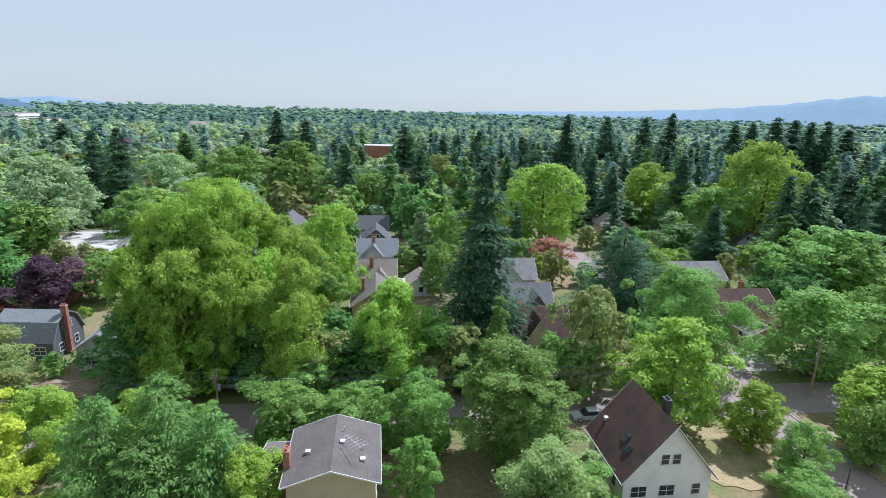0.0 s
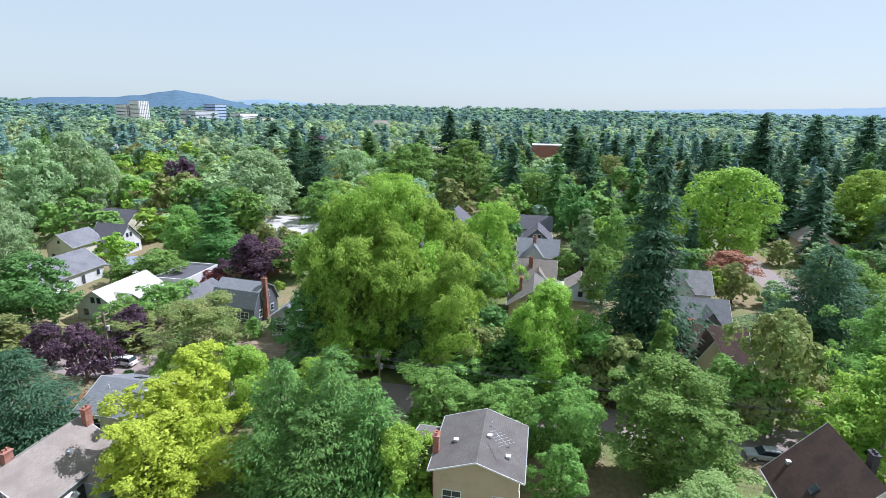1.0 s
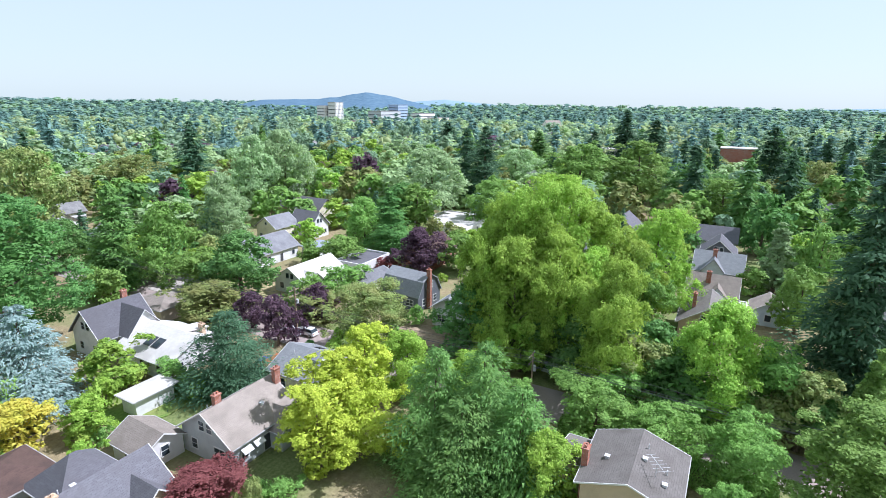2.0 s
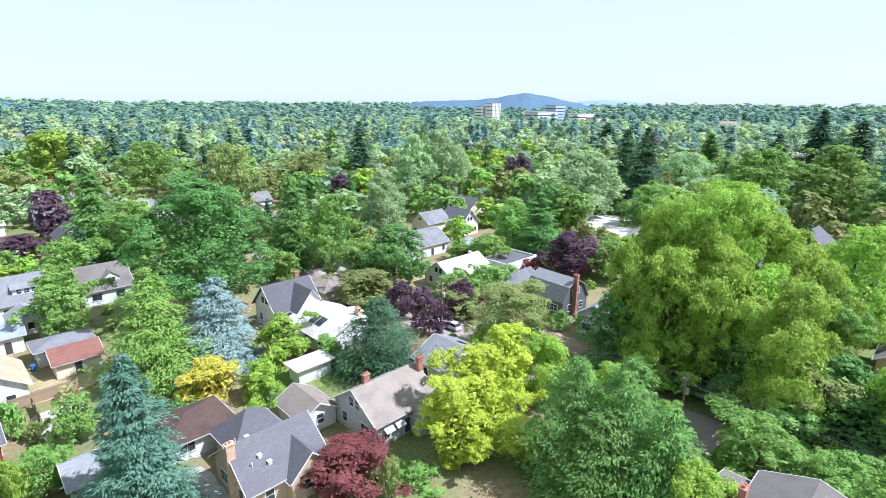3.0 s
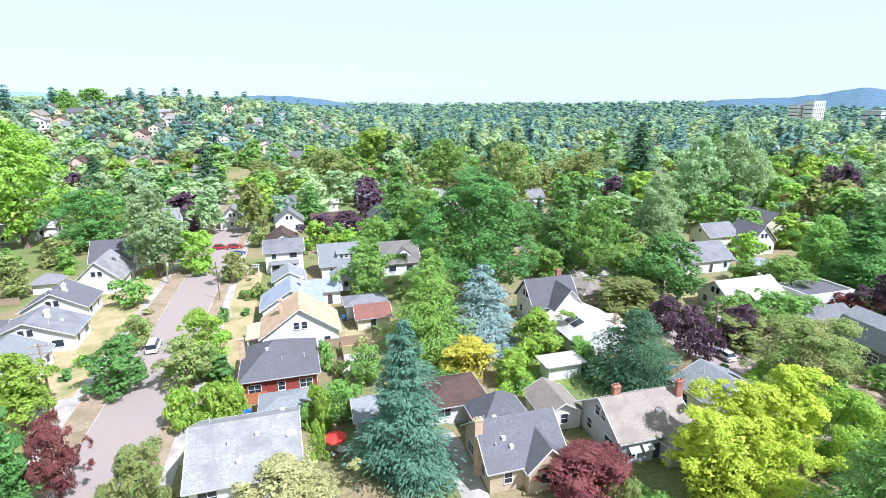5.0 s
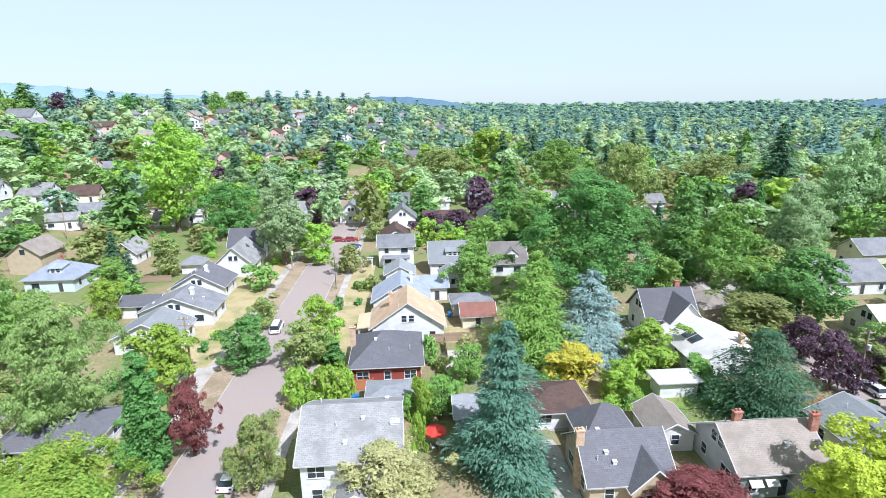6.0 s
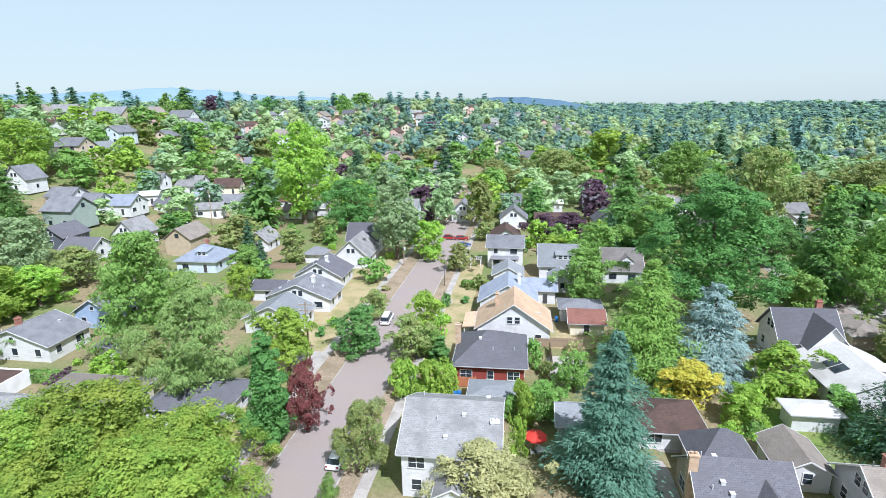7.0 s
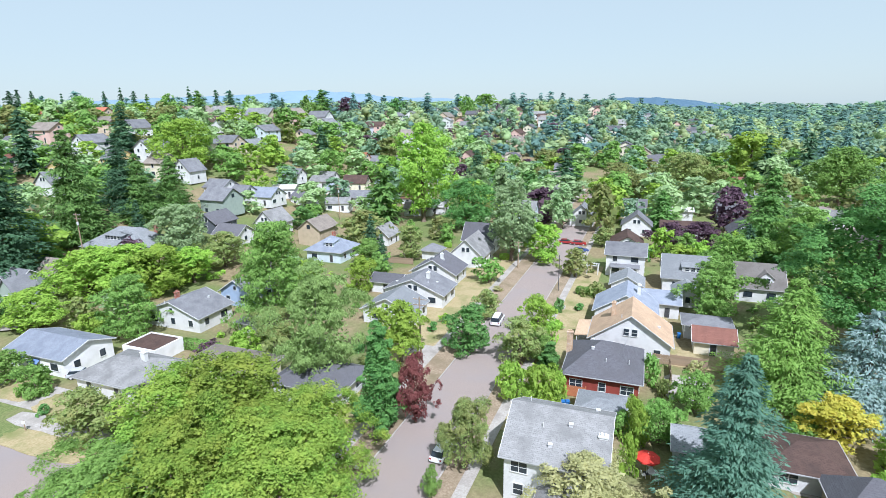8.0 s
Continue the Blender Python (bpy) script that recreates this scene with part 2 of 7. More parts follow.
def wrap(bm):
    """Map every face in metres along its own plane, rows level."""
    uv = bm.loops.layers.uv.verify()
    bm.normal_update()
    for f in bm.faces:
        n = f.normal
        u = Vector((-n.y, n.x, 0))
        u = u.normalized() if u.length > 0.01 else Vector((1, 0, 0))
        v = n.cross(u)
        for l in f.loops:
            l[uv].uv = (l.vert.co.dot(u), l.vert.co.dot(v))
    return bm


def slab(bm, corners, thick, mat=0):
    """A sheet of four corners (upper side) with thickness downwards."""
    top = [bm.verts.new(c) for c in corners]
    low = [bm.verts.new((c[0], c[1], c[2] - thick)) for c in corners]
    n = len(corners)
    fs = [bm.faces.new(top), bm.faces.new(low[::-1])]
    for i in range(n):
        j = (i + 1) % n
        fs.append(bm.faces.new((top[i], low[i], low[j], top[j])))
    for f in fs:
        f.material_index = mat


def soup(name, verts, k, material):
    """A mesh of loose faces with k corners each."""
    verts = np.asarray(verts, dtype=np.float32)
    n = len(verts) // k
    me = bpy.data.meshes.new(name)
    me.vertices.add(len(verts))
    me.vertices.foreach_set("co", verts.ravel())
    me.loops.add(len(verts))
    me.loops.foreach_set("vertex_index", np.arange(len(verts), dtype=np.int32))
    me.polygons.add(n)
    me.polygons.foreach_set("loop_start", np.arange(0, len(verts), k, dtype=np.int32))
    me.update(calc_edges=True)
    me.materials.append(material)
    return me


def unit(a):
    return a / (np.linalg.norm(a, axis=-1, keepdims=True) + 1e-9)


def leaf_faces(C, N, S, rng, aspect=0.62, cup=0.25, along=None):
    """Cupped leaf sprays: centres, normals, half lengths."""
    n = len(C)
    r = along if along is not None else rng.normal(size=(n, 3))
    U = unit(r - (r * N).sum(1, keepdims=True) * N)
    V = np.cross(N, U)
    S = S[:, None]
    drop = N * S * cup
    k = rng.uniform(-0.35, 0.35, (n, 1))
    return np.stack([C + U * S * 1.25 - drop, C - U * S * (0.75 + k) + V * S * aspect * 1.25, C - U * S * (0.75 - k) - V * S * aspect * 1.25], 1).reshape(-1, 3)


# ---- trees: meshes shared by trees of one kind ----
def envelope(shape, u):
    """Crown radius at height fraction u of the crown."""
    if shape == "round":
        return np.sqrt(np.clip(1 - (2 * u - 0.8) ** 2 / 1.44, 0.02, 1))
    if shape == "spread":
        return np.clip(1.0 - (np.clip(u - 0.3, 0, 1) / 0.75) ** 2.2, 0.05, 1) * np.clip(0.55 + u * 1.6, 0, 1)
    if shape == "column":
        return np.clip(1.15 * (1 - u) ** 0.6, 0.04, 1) * np.clip(0.6 + u * 2.5, 0, 1)
    if shape == "weep":
        return np.clip((1 - u ** 2.2) ** 0.6, 0.05, 1) * np.clip(0.75 + u, 0, 1)
    return np.sqrt(np.clip(1 - (2 * u - 1) ** 2, 0.02, 1))


def crown_verts(shape, R, H, z0, leaves, size, seed, lobes=34, lift=0.16, full=1.0, wild=0.5, aspect=0.62, tufts=0):
    """A crown of many leafy lobes on the envelope, uneven, with gaps between the lobes."""
    rng = np.random.default_rng(seed)
    u = np.clip(rng.beta(1.3, 1.2, lobes), 0.03, 0.97)
    a = rng.uniform(0, 2 * math.pi, lobes)
    rad = (0.11 + 0.19 * rng.random(lobes) ** 1.4) * full * R * (1.0 if shape != "column" else 0.95)
    er = envelope(shape, u) * R * (rng.uniform(0.86, 1.08, lobes) if shape == "column" else rng.uniform(0.6, 1.26, lobes)) * (1 + 0.18 * np.sin(a * 2 + seed) + 0.1 * np.sin(a * 3 + seed * 2))
    dist = np.clip(er - rad * 0.75, 0, None) * np.sqrt(rng.uniform(0.3, 1.12, lobes))
    L = np.stack([dist * np.cos(a), dist * np.sin(a), z0 + u * (H - z0)], 1)
    L[:, 2] = np.minimum(L[:, 2] + rng.normal(size=lobes) * 0.05 * H, H - rad * 0.8)
    L[:, 2] = np.maximum(L[:, 2], z0 * 0.6 + rad * 0.5)
    L[0] = (0.08 * R, 0.05 * R, H - rad[0] * 0.85)
    # clumps: flat tufts of twigs on the outer side of every lobe, with shade between them
    per = tufts or max(5, int(13 * min(1.0, leaves / 3000)))
    own = np.repeat(np.arange(lobes), per)
    d = unit(rng.normal(size=(len(own), 3)) + (0, 0, 0.55) + unit(L[own] - (0, 0, z0 + (H - z0) * 0.4)) * 0.6)
    Q = L[own] + d * (rad[own] * rng.uniform(0.62, 1.16, len(own)))[:, None] * (1, 1, 0.9)
    deep = np.zeros(len(Q), bool)
    for i in range(lobes):
        deep |= (np.linalg.norm((Q - L[i]) / (1, 1, 0.9), axis=1) < rad[i] * 0.62) & (own != i)
    Q, d, own = Q[~deep], d[~deep], own[~deep]
    q = rad[own] * rng.uniform(0.34, 0.64, len(own)) * (13 / per) ** 0.4
    pick = rng.choice(len(Q), leaves, p=q ** 2 / (q ** 2).sum())
    e = unit(rng.normal(size=(leaves, 3)) + d[pick] * 0.55 + (0, 0, 0.35))
    k = np.where(rng.random(leaves) < 0.14, rng.uniform(1.0, 1.45, leaves), rng.uniform(0.35, 1.05, leaves) ** 0.6)  # a few loose twigs
    P = Q[pick] + e * (q[pick] * k)[:, None] * (1, 1, 0.74)
    P[:, 2] = np.maximum(P[:, 2], 0.15)
    out = unit(P - np.array((0, 0, z0 + (H - z0) * 0.45)))
    n = unit(e * 0.6 + d[pick] * 0.35 + out * 0.3 + (0, 0, lift) + rng.normal(size=P.shape) * wild)
    s = size * rng.uniform(0.6, 1.35, len(P))
    if shape == "weep":
        along = np.tile((0.0, 0.0, -1.0), (len(P), 1)) + rng.normal(size=P.shape) * 0.25
        verts = leaf_faces(P, n, s * 1.05, rng, 0.42, 0.2, along)
    else:
        verts = leaf_faces(P, n, s, rng, aspect)
    # inner leaves close the crown behind the lobes
    m = int(leaves * 0.085)
    ui = rng.uniform(0.08, 0.9, m)
    ai, ri = rng.uniform(0, 6.283, m), np.sqrt(rng.random(m)) * envelope(shape, ui) * R * 0.7
    Pi = np.stack([ri * np.cos(ai), ri * np.sin(ai), z0 + ui * (H - z0)], 1)
    inner = leaf_faces(Pi, unit(rng.normal(size=(m, 3))), size * rng.uniform(1.5, 2.4, m), rng)
    return np.concatenate([verts, inner])


def conifer_verts(R, H, z0, whorls, sprays, size, seed, droop=0.25, power=0.85, ragged=0.25):
    """Whorls of drooping boughs, each a fan of needle sprays."""
    rng = np.random.default_rng(seed)
    C, N, A, S = [], [], [], []
    for w in range(whorls):
        u = (w + rng.uniform(-0.3, 0.3)) / whorls
        u = min(0.985, max(0.0, u))
        z = z0 + u * (H - z0)
        reach = R * ((1 - u) ** power * 0.97 + 0.03) * min(1.0, 0.7 + u * 3) * rng.uniform(0.78, 1.12)
        boughs = max(4, int(9 * (1 - u) + 4))
        a0 = rng.uniform(0, 6.28)
        for b in range(boughs):
            a = a0 + 6.283 * b / boughs + rng.normal() * 0.2
            length = reach * rng.uniform(1 - ragged, 1.1) * (1 + 0.16 * math.sin(2 * a + seed + 5 * u) + 0.16 * math.sin(3 * a - 11 * u) + 0.1 * math.sin(23 * u + a))
            k = max(3, int(sprays * (0.35 + 0.65 * length / R)))
            f = rng.uniform(0.12, 1.0, k) ** 0.7
            side = rng.normal(size=k) * 0.24 * length * (0.3 + 0.7 * np.sin(np.clip(f, 0, 1) * 2.6))
            tip = rng.normal() * 0.06
            zz = z - droop * length * f ** 1.4 + tip * length - np.abs(side) * 0.25 + rng.normal(size=k) * 0.12
            ca, sa = math.cos(a), math.sin(a)
            x, y = length * f * ca - side * sa, length * f * sa + side * ca
            C.append(np.stack([x, y, zz], 1))
            out = np.array((ca, sa, -droop * 0.8))
            sd = np.array((-sa, ca, -0.3))
            A.append(out[None] + np.sign(side)[:, None] * sd[None] * 0.7)
            N.append(np.array((ca * 0.45, sa * 0.45, 0.8))[None] + rng.normal(size=(k, 3)) * 0.4)
            S.append(size * rng.uniform(0.7, 1.35, k))
    C, N, A, S = np.concatenate(C), unit(np.concatenate(N)), np.concatenate(A), np.concatenate(S)
    return leaf_faces(C, N, S, rng, 0.36, 0.15, A)


def trunk_mesh(name, R, H, z0, girth, mat, seed, limbs=7, lean=0.0):
    """A tapered trunk with flared foot and limbs that rise into the crown."""
    rng = random.Random(seed)
    bm = bmesh.new()

    def tube(p, q, r0, r1, sides=7, rings=4, bend=0.0):
        p, q = Vector(p), Vector(q)
        ax = (q - p).normalized()
        u = ax.orthogonal().normalized()
        v = ax.cross(u)
        off = Vector((rng.uniform(-1, 1), rng.uniform(-1, 1), 0)) * bend
        last = None
        for i in range(rings + 1):
            s = i / rings
            c = p.lerp(q, s) + off * math.sin(s * math.pi)
            r = r0 + (r1 - r0) * s
            ring = [bm.verts.new(c + (u * math.cos(6.283 * k / sides) + v * math.sin(6.283 * k / sides)) * r) for k in range(sides)]
            if last:
                for k in range(sides):
                    bm.faces.new((last[k], last[(k + 1) % sides], ring[(k + 1) % sides], ring[k]))
            last = ring
        bm.faces.new(last)

    top = H * 0.92
    tube((0, 0, -0.4), (0, 0, 0.5), girth * 1.7, girth * 1.05, 8, 2)
    tube((0, 0, 0.5), (lean, 0, top), girth * 1.05, girth * 0.12, 8, 6, 0.15)
    for i in range(limbs):
        s = rng.uniform(0.75, 1.0) * z0 / max(H, 1) + i / limbs * 0.5
        z = max(0.6, min(0.85, s) * H)
        a = i * 2.4 + rng.uniform(-0.4, 0.4)
        ln = R * rng.uniform(0.55, 0.8) * (1 - 0.5 * i / limbs)
        tube((lean * z / H, 0, z), (math.cos(a) * ln, math.sin(a) * ln, min(H * 0.93, z + ln * 0.75)), girth * (0.5 - 0.3 * i / limbs), girth * 0.08, 5, 3, 0.25)
    me = bpy.data.meshes.new(name)
    bm.to_mesh(me)
    bm.free()
    me.materials.append(mat)
    return me


# kind: shape, crown radius, height, crown foot, leaves near/far, leaf size near, girth, shown as
FORMS = {
    "broad": ("round", 5.0, 11.0, 1.2, 0.3, 62, "broadleaf_tree"),
    "tall": ("oval", 4.2, 13.0, 1.2, 0.3, 66, "broadleaf_tree"),
    "locust": ("spread", 5.0, 11.0, 2.6, 0.25, 60, "locust_tree"),
    "weep": ("weep", 4.5, 12.0, 0.6, 0.22, 64, "birch_tree"),
    "column": ("column", 2.0, 10.0, 0.2, 0.2, 44, "columnar_tree"),
    "shrub": ("round", 2.2, 2.6, 0.05, 0.06, 16, "shrub"),
}
CONES = {
    "fir": (4.6, 22.0, 1.6, 30, 0.24, 0.62, 0.62),
    "spruce": (4.4, 17.0, 0.5, 28, 0.28, 0.66, 0.5),
    "pine": (4.8, 13.0, 0.4, 22, 0.2, 0.48, 0.5),
    "deodar": (6.0, 13.0, 0.8, 18, 0.2, 0.6, 0.35),
    "cypress": (4.6, 11.5, 0.2, 15, 0.1, 0.72, 0.28),
}
_meshes = {}


def tree_meshes(form, leaf, grade, variant, sc=1.0):
    """Trunk and crown of a kind. sc: large trees have more lobes and leaves, not larger ones."""
    key = (form, leaf, grade, variant, sc)
    if key not in _meshes:
        seed = abs(hash_of(form + leaf)) + variant * 17 + 3
        bark = GRAYBARK if form in ("weep", "locust") else BARK
        if form in CONES:
            R, H, z0, whorls, droop, power, ragged = CONES[form]
            verts = conifer_verts(R, H, z0, int(whorls * (1 if grade == 0 else 0.9 if grade == 1 else 0.75) * sc ** 0.6), int({0: 115, 1: 44, 2: 15}[grade] * sc ** 0.8),
                                  {0: 0.19, 1: 0.32, 2: 0.66}[grade] / sc ** 0.6, seed, droop, power, ragged)
            verts *= sc
            crown = soup("crown", verts, 3, LEAF[leaf])
            trunk = trunk_mesh("trunk", R * sc, H * sc, z0 * sc, 0.32 * sc, BARK, seed, 0)
        else:
            shape, R, H, z0, girth, lobes, _ = FORMS[form]
            n, s = {0: (19000, 0.12), 1: (5600, 0.215), 2: (900, 0.5)}[grade]
            if form == "shrub":
                n, s = {0: (4200, 0.08), 1: (1300, 0.15), 2: (260, 0.34)}[grade]
            if form == "column":
                n, s = {0: (21000, 0.1), 1: (5600, 0.17), 2: (600, 0.48)}[grade]
            crown = soup("crown", crown_verts(shape, R * sc, H * sc, z0 * sc, int(n * sc ** 1.2), s * sc ** 0.35, seed, int(lobes * 0.52 * sc ** 0.95), full=1.08 * sc ** -0.22), 3, LEAF[leaf])
            trunk = trunk_mesh("trunk", R * sc, H * sc, z0 * sc, girth * sc, bark, seed, 0 if form in ("shrub", "column") else 7)
        _meshes[key] = (trunk, crown)
    return _meshes[key]


def hash_of(s):
    v = 7
    for ch in s:
        v = (v * 31 + ord(ch)) % 100003
    return v


TONE = {"far": "haze-muted green", "farlight": "light green", "fardark": "dark green", "green": "green", "deep": "deep green", "bright": "bright green", "fresh": "fresh green", "farolive": "olive green", "yellow": "yellow-green", "gold": "golden yellow", "olive": "olive green",
        "silver": "silvery green", "khaki": "pale khaki", "maple": "green and yellowing", "birch": "pale gray-green", "purple": "dark purple", "red": "dark red", "rust": "rust red", "fir": "dark green",
        "cedar": "soft green", "lime": "light green", "blue": "blue-gray", "teal": "blue-green"}
_count = [0]
PLACED = []


def tree(form, leaf, x, y, h, r, grade=1, where="in a yard"):
    """One tree of height h and crown radius r, standing on the terrain."""
    _count[0] += 1
    n = _count[0]
    PLACED.append((x, y, r * 0.75))
    big = r / (CONES[form][0] if form in CONES else FORMS[form][1])
    sc = 2.0 if big > 1.75 else 1.5 if big > 1.25 else 1.0
    trunk, crown = tree_meshes(form, leaf, grade, n % (2 if grade == 0 else 3), sc)
    if form in CONES:
        R, H = CONES[form][:2]
        name, what = form + "_tree", {"fir": "tall fir tree with ragged boughs", "spruce": "spruce tree with dense layered boughs", "deodar": "cedar tree with wide drooping boughs", "pine": "broad conifer with dense layered boughs", "cypress": "conical cypress with spreading tiers of boughs"}[form]
        cat = "conifer"
    else:
        R, H, name = FORMS[form][1], FORMS[form][2], FORMS[form][6]
        what = {"broad": "rounded leafy tree", "tall": "tall full-crowned leafy tree", "locust": "tree with bare trunk", "weep": "birch tree with hanging foliage",
                "column": "narrow columnar tree", "shrub": "rounded garden shrub"}[form]
        cat = "shrub" if form == "shrub" else "tree"
    e = empty(name, x, y, ground_height(x, y) - 0.05, (n * 67) % 360, TONE[leaf] + " " + what + " " + where, cat)
    e.scale = (r / R / sc, r / R / sc, h / H / sc)
    mesh_object("trunk", trunk, e)
    mesh_object("crown", crown, e)
    return e


# ---- terrain ----
def rise(a, b, x):
    """Smooth step from a to b."""
    u = min(1.0, max(0.0, (x - a) / (b - a)))
    return u * u * (3 - 2 * u)


def ground_height(x, y):
    """Level ground that climbs to a low ridge in the north-west."""
    d, az = math.hypot(x, y), math.degrees(math.atan2(x, y))
    a = rise(-50, -8, az)
    return 34 * rise(105 + 165 * a, 345 + 295 * a, d) * rise(15, -8, az) * (1 - 0.6 * rise(-75, -140, az))


def ground_material():
    m, t, b = node_material("yard_ground", 0.95, 0.1)
    a = mixed(t, noise_out(t, 1.5, 6.0), (0.20, 0.16, 0.09), (0.28, 0.23, 0.13))
    g = mixed(t, noise_out(t, 2.5, 5.0), (0.115, 0.15, 0.05), (0.185, 0.215, 0.08))
    col = mixed(t, noise_out(t, 0.06, 5.0, low=0.43, high=0.57), g, a)
    t.links.new(col, b.inputs["Base Color"])
    bump(t, b, noise_out(t, 3.0, 6.0), 0.08)
    return m


DRYLAWN = surface("dry_lawn", (0.31, 0.25, 0.13), (0.4, 0.33, 0.19), 3.0, 0.25, (0.19, 0.2, 0.075), 0.95, 0.1, 0.03)
LAWN = surface("green_lawn", (0.10, 0.17, 0.035), (0.16, 0.24, 0.055), 3.0, 0.25, (0.24, 0.25, 0.09), 0.95, 0.1, 0.03)
SOIL = surface("bare_soil", (0.24, 0.18, 0.12), (0.34, 0.27, 0.19), 4.0, 0.3, (0.2, 0.16, 0.1), 0.95, 0.1, 0.03)


def build_ground():
    radii = [0, 15, 30, 45, 60, 80, 100, 115, 130, 145, 160, 180, 200, 220, 240, 260, 280, 300, 320, 340, 360, 380, 410, 440, 480, 520, 560, 600, 640, 700, 800, 1000, 1400, 2000, 3000, 4800]
    bm = bmesh.new()
    last = None
    for r in radii:
        if r == 0:
            ring = [bm.verts.new((0, 0, 0))]
        else:
            ring = [bm.verts.new((r * math.sin(6.28319 * k / 144), r * math.cos(6.28319 * k / 144), ground_height(r * math.sin(6.28319 * k / 144), r * math.cos(6.28319 * k / 144)))) for k in range(144)]
        if last:
            for k in range(144):
                j = (k + 1) % 144
                if len(last) == 1:
                    bm.faces.new((last[0], ring[j], ring[k]))
                else:
                    bm.faces.new((last[k], last[j], ring[j], ring[k]))
        last = ring
    bmesh.ops.recalc_face_normals(bm, faces=bm.faces)
    ob = part("ground", bm, ground_material(), None)
    tagged(ob, "dry summer lawns and bare soil between the houses", "ground", kind="structure")


build_ground()


# ---- houses ----
CLOTHBLUE = surface("awning_cloth_blue", (0.12, 0.2, 0.42), (0.16, 0.25, 0.48), 6.0, rough=0.8, relief=0.0)


def gable_walls(L, W, ze, up, z0=-0.6):
    bm = bmesh.new()
    a, b = L / 2, W / 2
    prof = [(-b, z0), (b, z0), (b, ze), (0, ze + up), (-b, ze)]
    ends = [[bm.verts.new((s * a, y, z)) for y, z in prof] for s in (-1, 1)]
    bm.faces.new(ends[0][::-1])
    bm.faces.new(ends[1])
    for i in range(5):
        j = (i + 1) % 5
        bm.faces.new((ends[0][i], ends[0][j], ends[1][j], ends[1][i]))
    return wrap(bm)


def prism(bm, prof, x0, x1):
    """A profile of (y, z) drawn out from x0 to x1."""
    ends = [[bm.verts.new((x, y, z)) for y, z in prof] for x in (x0, x1)]
    bm.faces.new(ends[0][::-1])
    bm.faces.new(ends[1])
    n = len(prof)
    for i in range(n):
        j = (i + 1) % n
        bm.faces.new((ends[0][i], ends[0][j], ends[1][j], ends[1][i]))
    bmesh.ops.recalc_face_normals(bm, faces=bm.faces)
    return bm


def gable_roof(L, W, ze, up, over=0.5, thick=0.16):
    """Two slopes that meet at the ridge; they overhang eaves and gables."""
    a, b = L / 2 + over, W / 2
    slope = up / b
    zr, zo, bo = ze + up + 0.1, ze - slope * over + 0.1, b + over
    prof = [(-bo, zo), (0, zr), (bo, zo), (bo, zo - thick), (0, zr - thick * 1.1), (-bo, zo - thick)]
    return wrap(prism(bmesh.new(), prof, -a, a))


def add_trim(parent, L, W, ze, up, over=0.5):
    """Ridge cap, barge boards on the gables and gutters along the eaves."""
    a, b = L / 2 + over, W / 2
    slope = up / b
    zr, zo, bo = ze + up + 0.12, ze - slope * over + 0.12, b + over
    for e in (-1, 1):
        x0, x1 = sorted((e * (a + 0.003), e * (a + 0.06)))
        part("barge_board", prism(bmesh.new(), [(-bo, zo), (0, zr), (bo, zo), (bo, zo - 0.15), (0, zr - 0.165), (-bo, zo - 0.15)], x0, x1), TRIM, parent)
    for s in (-1, 1):
        y0, y1 = sorted((s * (bo + 0.004), s * (bo + 0.09)))
        part("gutter", boxed(-a, a, y0, y1, zo - 0.16, zo - 0.03), GUTTER, parent)


def hip_roof(L, W, ze, up, over=0.55, thick=0.16, ridge=None):
    bm = bmesh.new()
    a, b = L / 2 + over, W / 2 + over
    r = ridge / 2 if ridge is not None else max(0.3, a - b)
    zr, zo = ze + up + 0.1, ze - up / (W / 2) * over + 0.1
    c = [bm.verts.new(v) for v in ((-a, -b, zo), (a, -b, zo), (a, b, zo), (-a, b, zo))]
    d = [bm.verts.new((v.co.x, v.co.y, zo - thick)) for v in c]
    p, q = bm.verts.new((-r, 0, zr)), bm.verts.new((r, 0, zr))
    for corners in ((c[0], c[1], q, p), (c[1], c[2], q), (c[2], c[3], p, q), (c[3], c[0], p), d[::-1]):
        bm.faces.new(corners)
    for i in range(4):
        bm.faces.new((c[i], d[i], d[(i + 1) % 4], c[(i + 1) % 4]))
    bmesh.ops.recalc_face_normals(bm, faces=bm.faces)
    return wrap(bm)


def gambrel(L, W, ze, up, over=0.35):
    """Walls and roof of a barn-shaped house."""
    wall, roof = bmesh.new(), bmesh.new()
    a, b = L / 2, W / 2
    prof = [(-b, -0.6), (b, -0.6), (b, ze), (b * 0.62, ze + up * 0.66), (0, ze + up), (-b * 0.62, ze + up * 0.66), (-b, ze)]
    ends = [[wall.verts.new((s * a, y, z)) for y, z in prof] for s in (-1, 1)]
    wall.faces.new(ends[0][::-1])
    wall.faces.new(ends[1])
    for i in range(7):
        j = (i + 1) % 7
        wall.faces.new((ends[0][i], ends[0][j], ends[1][j], ends[1][i]))
    a += over
    pts = [(-b - 0.25, ze - 0.2), (-b * 0.64, ze + up * 0.66 + 0.1), (0, ze + up + 0.1), (b * 0.64, ze + up * 0.66 + 0.1), (b + 0.25, ze - 0.2)]
    prism(roof, pts + [(y * 0.97, z - 0.15) for y, z in pts[::-1]], -a, a)
    return wrap(wall), wrap(roof)


_windows = {}


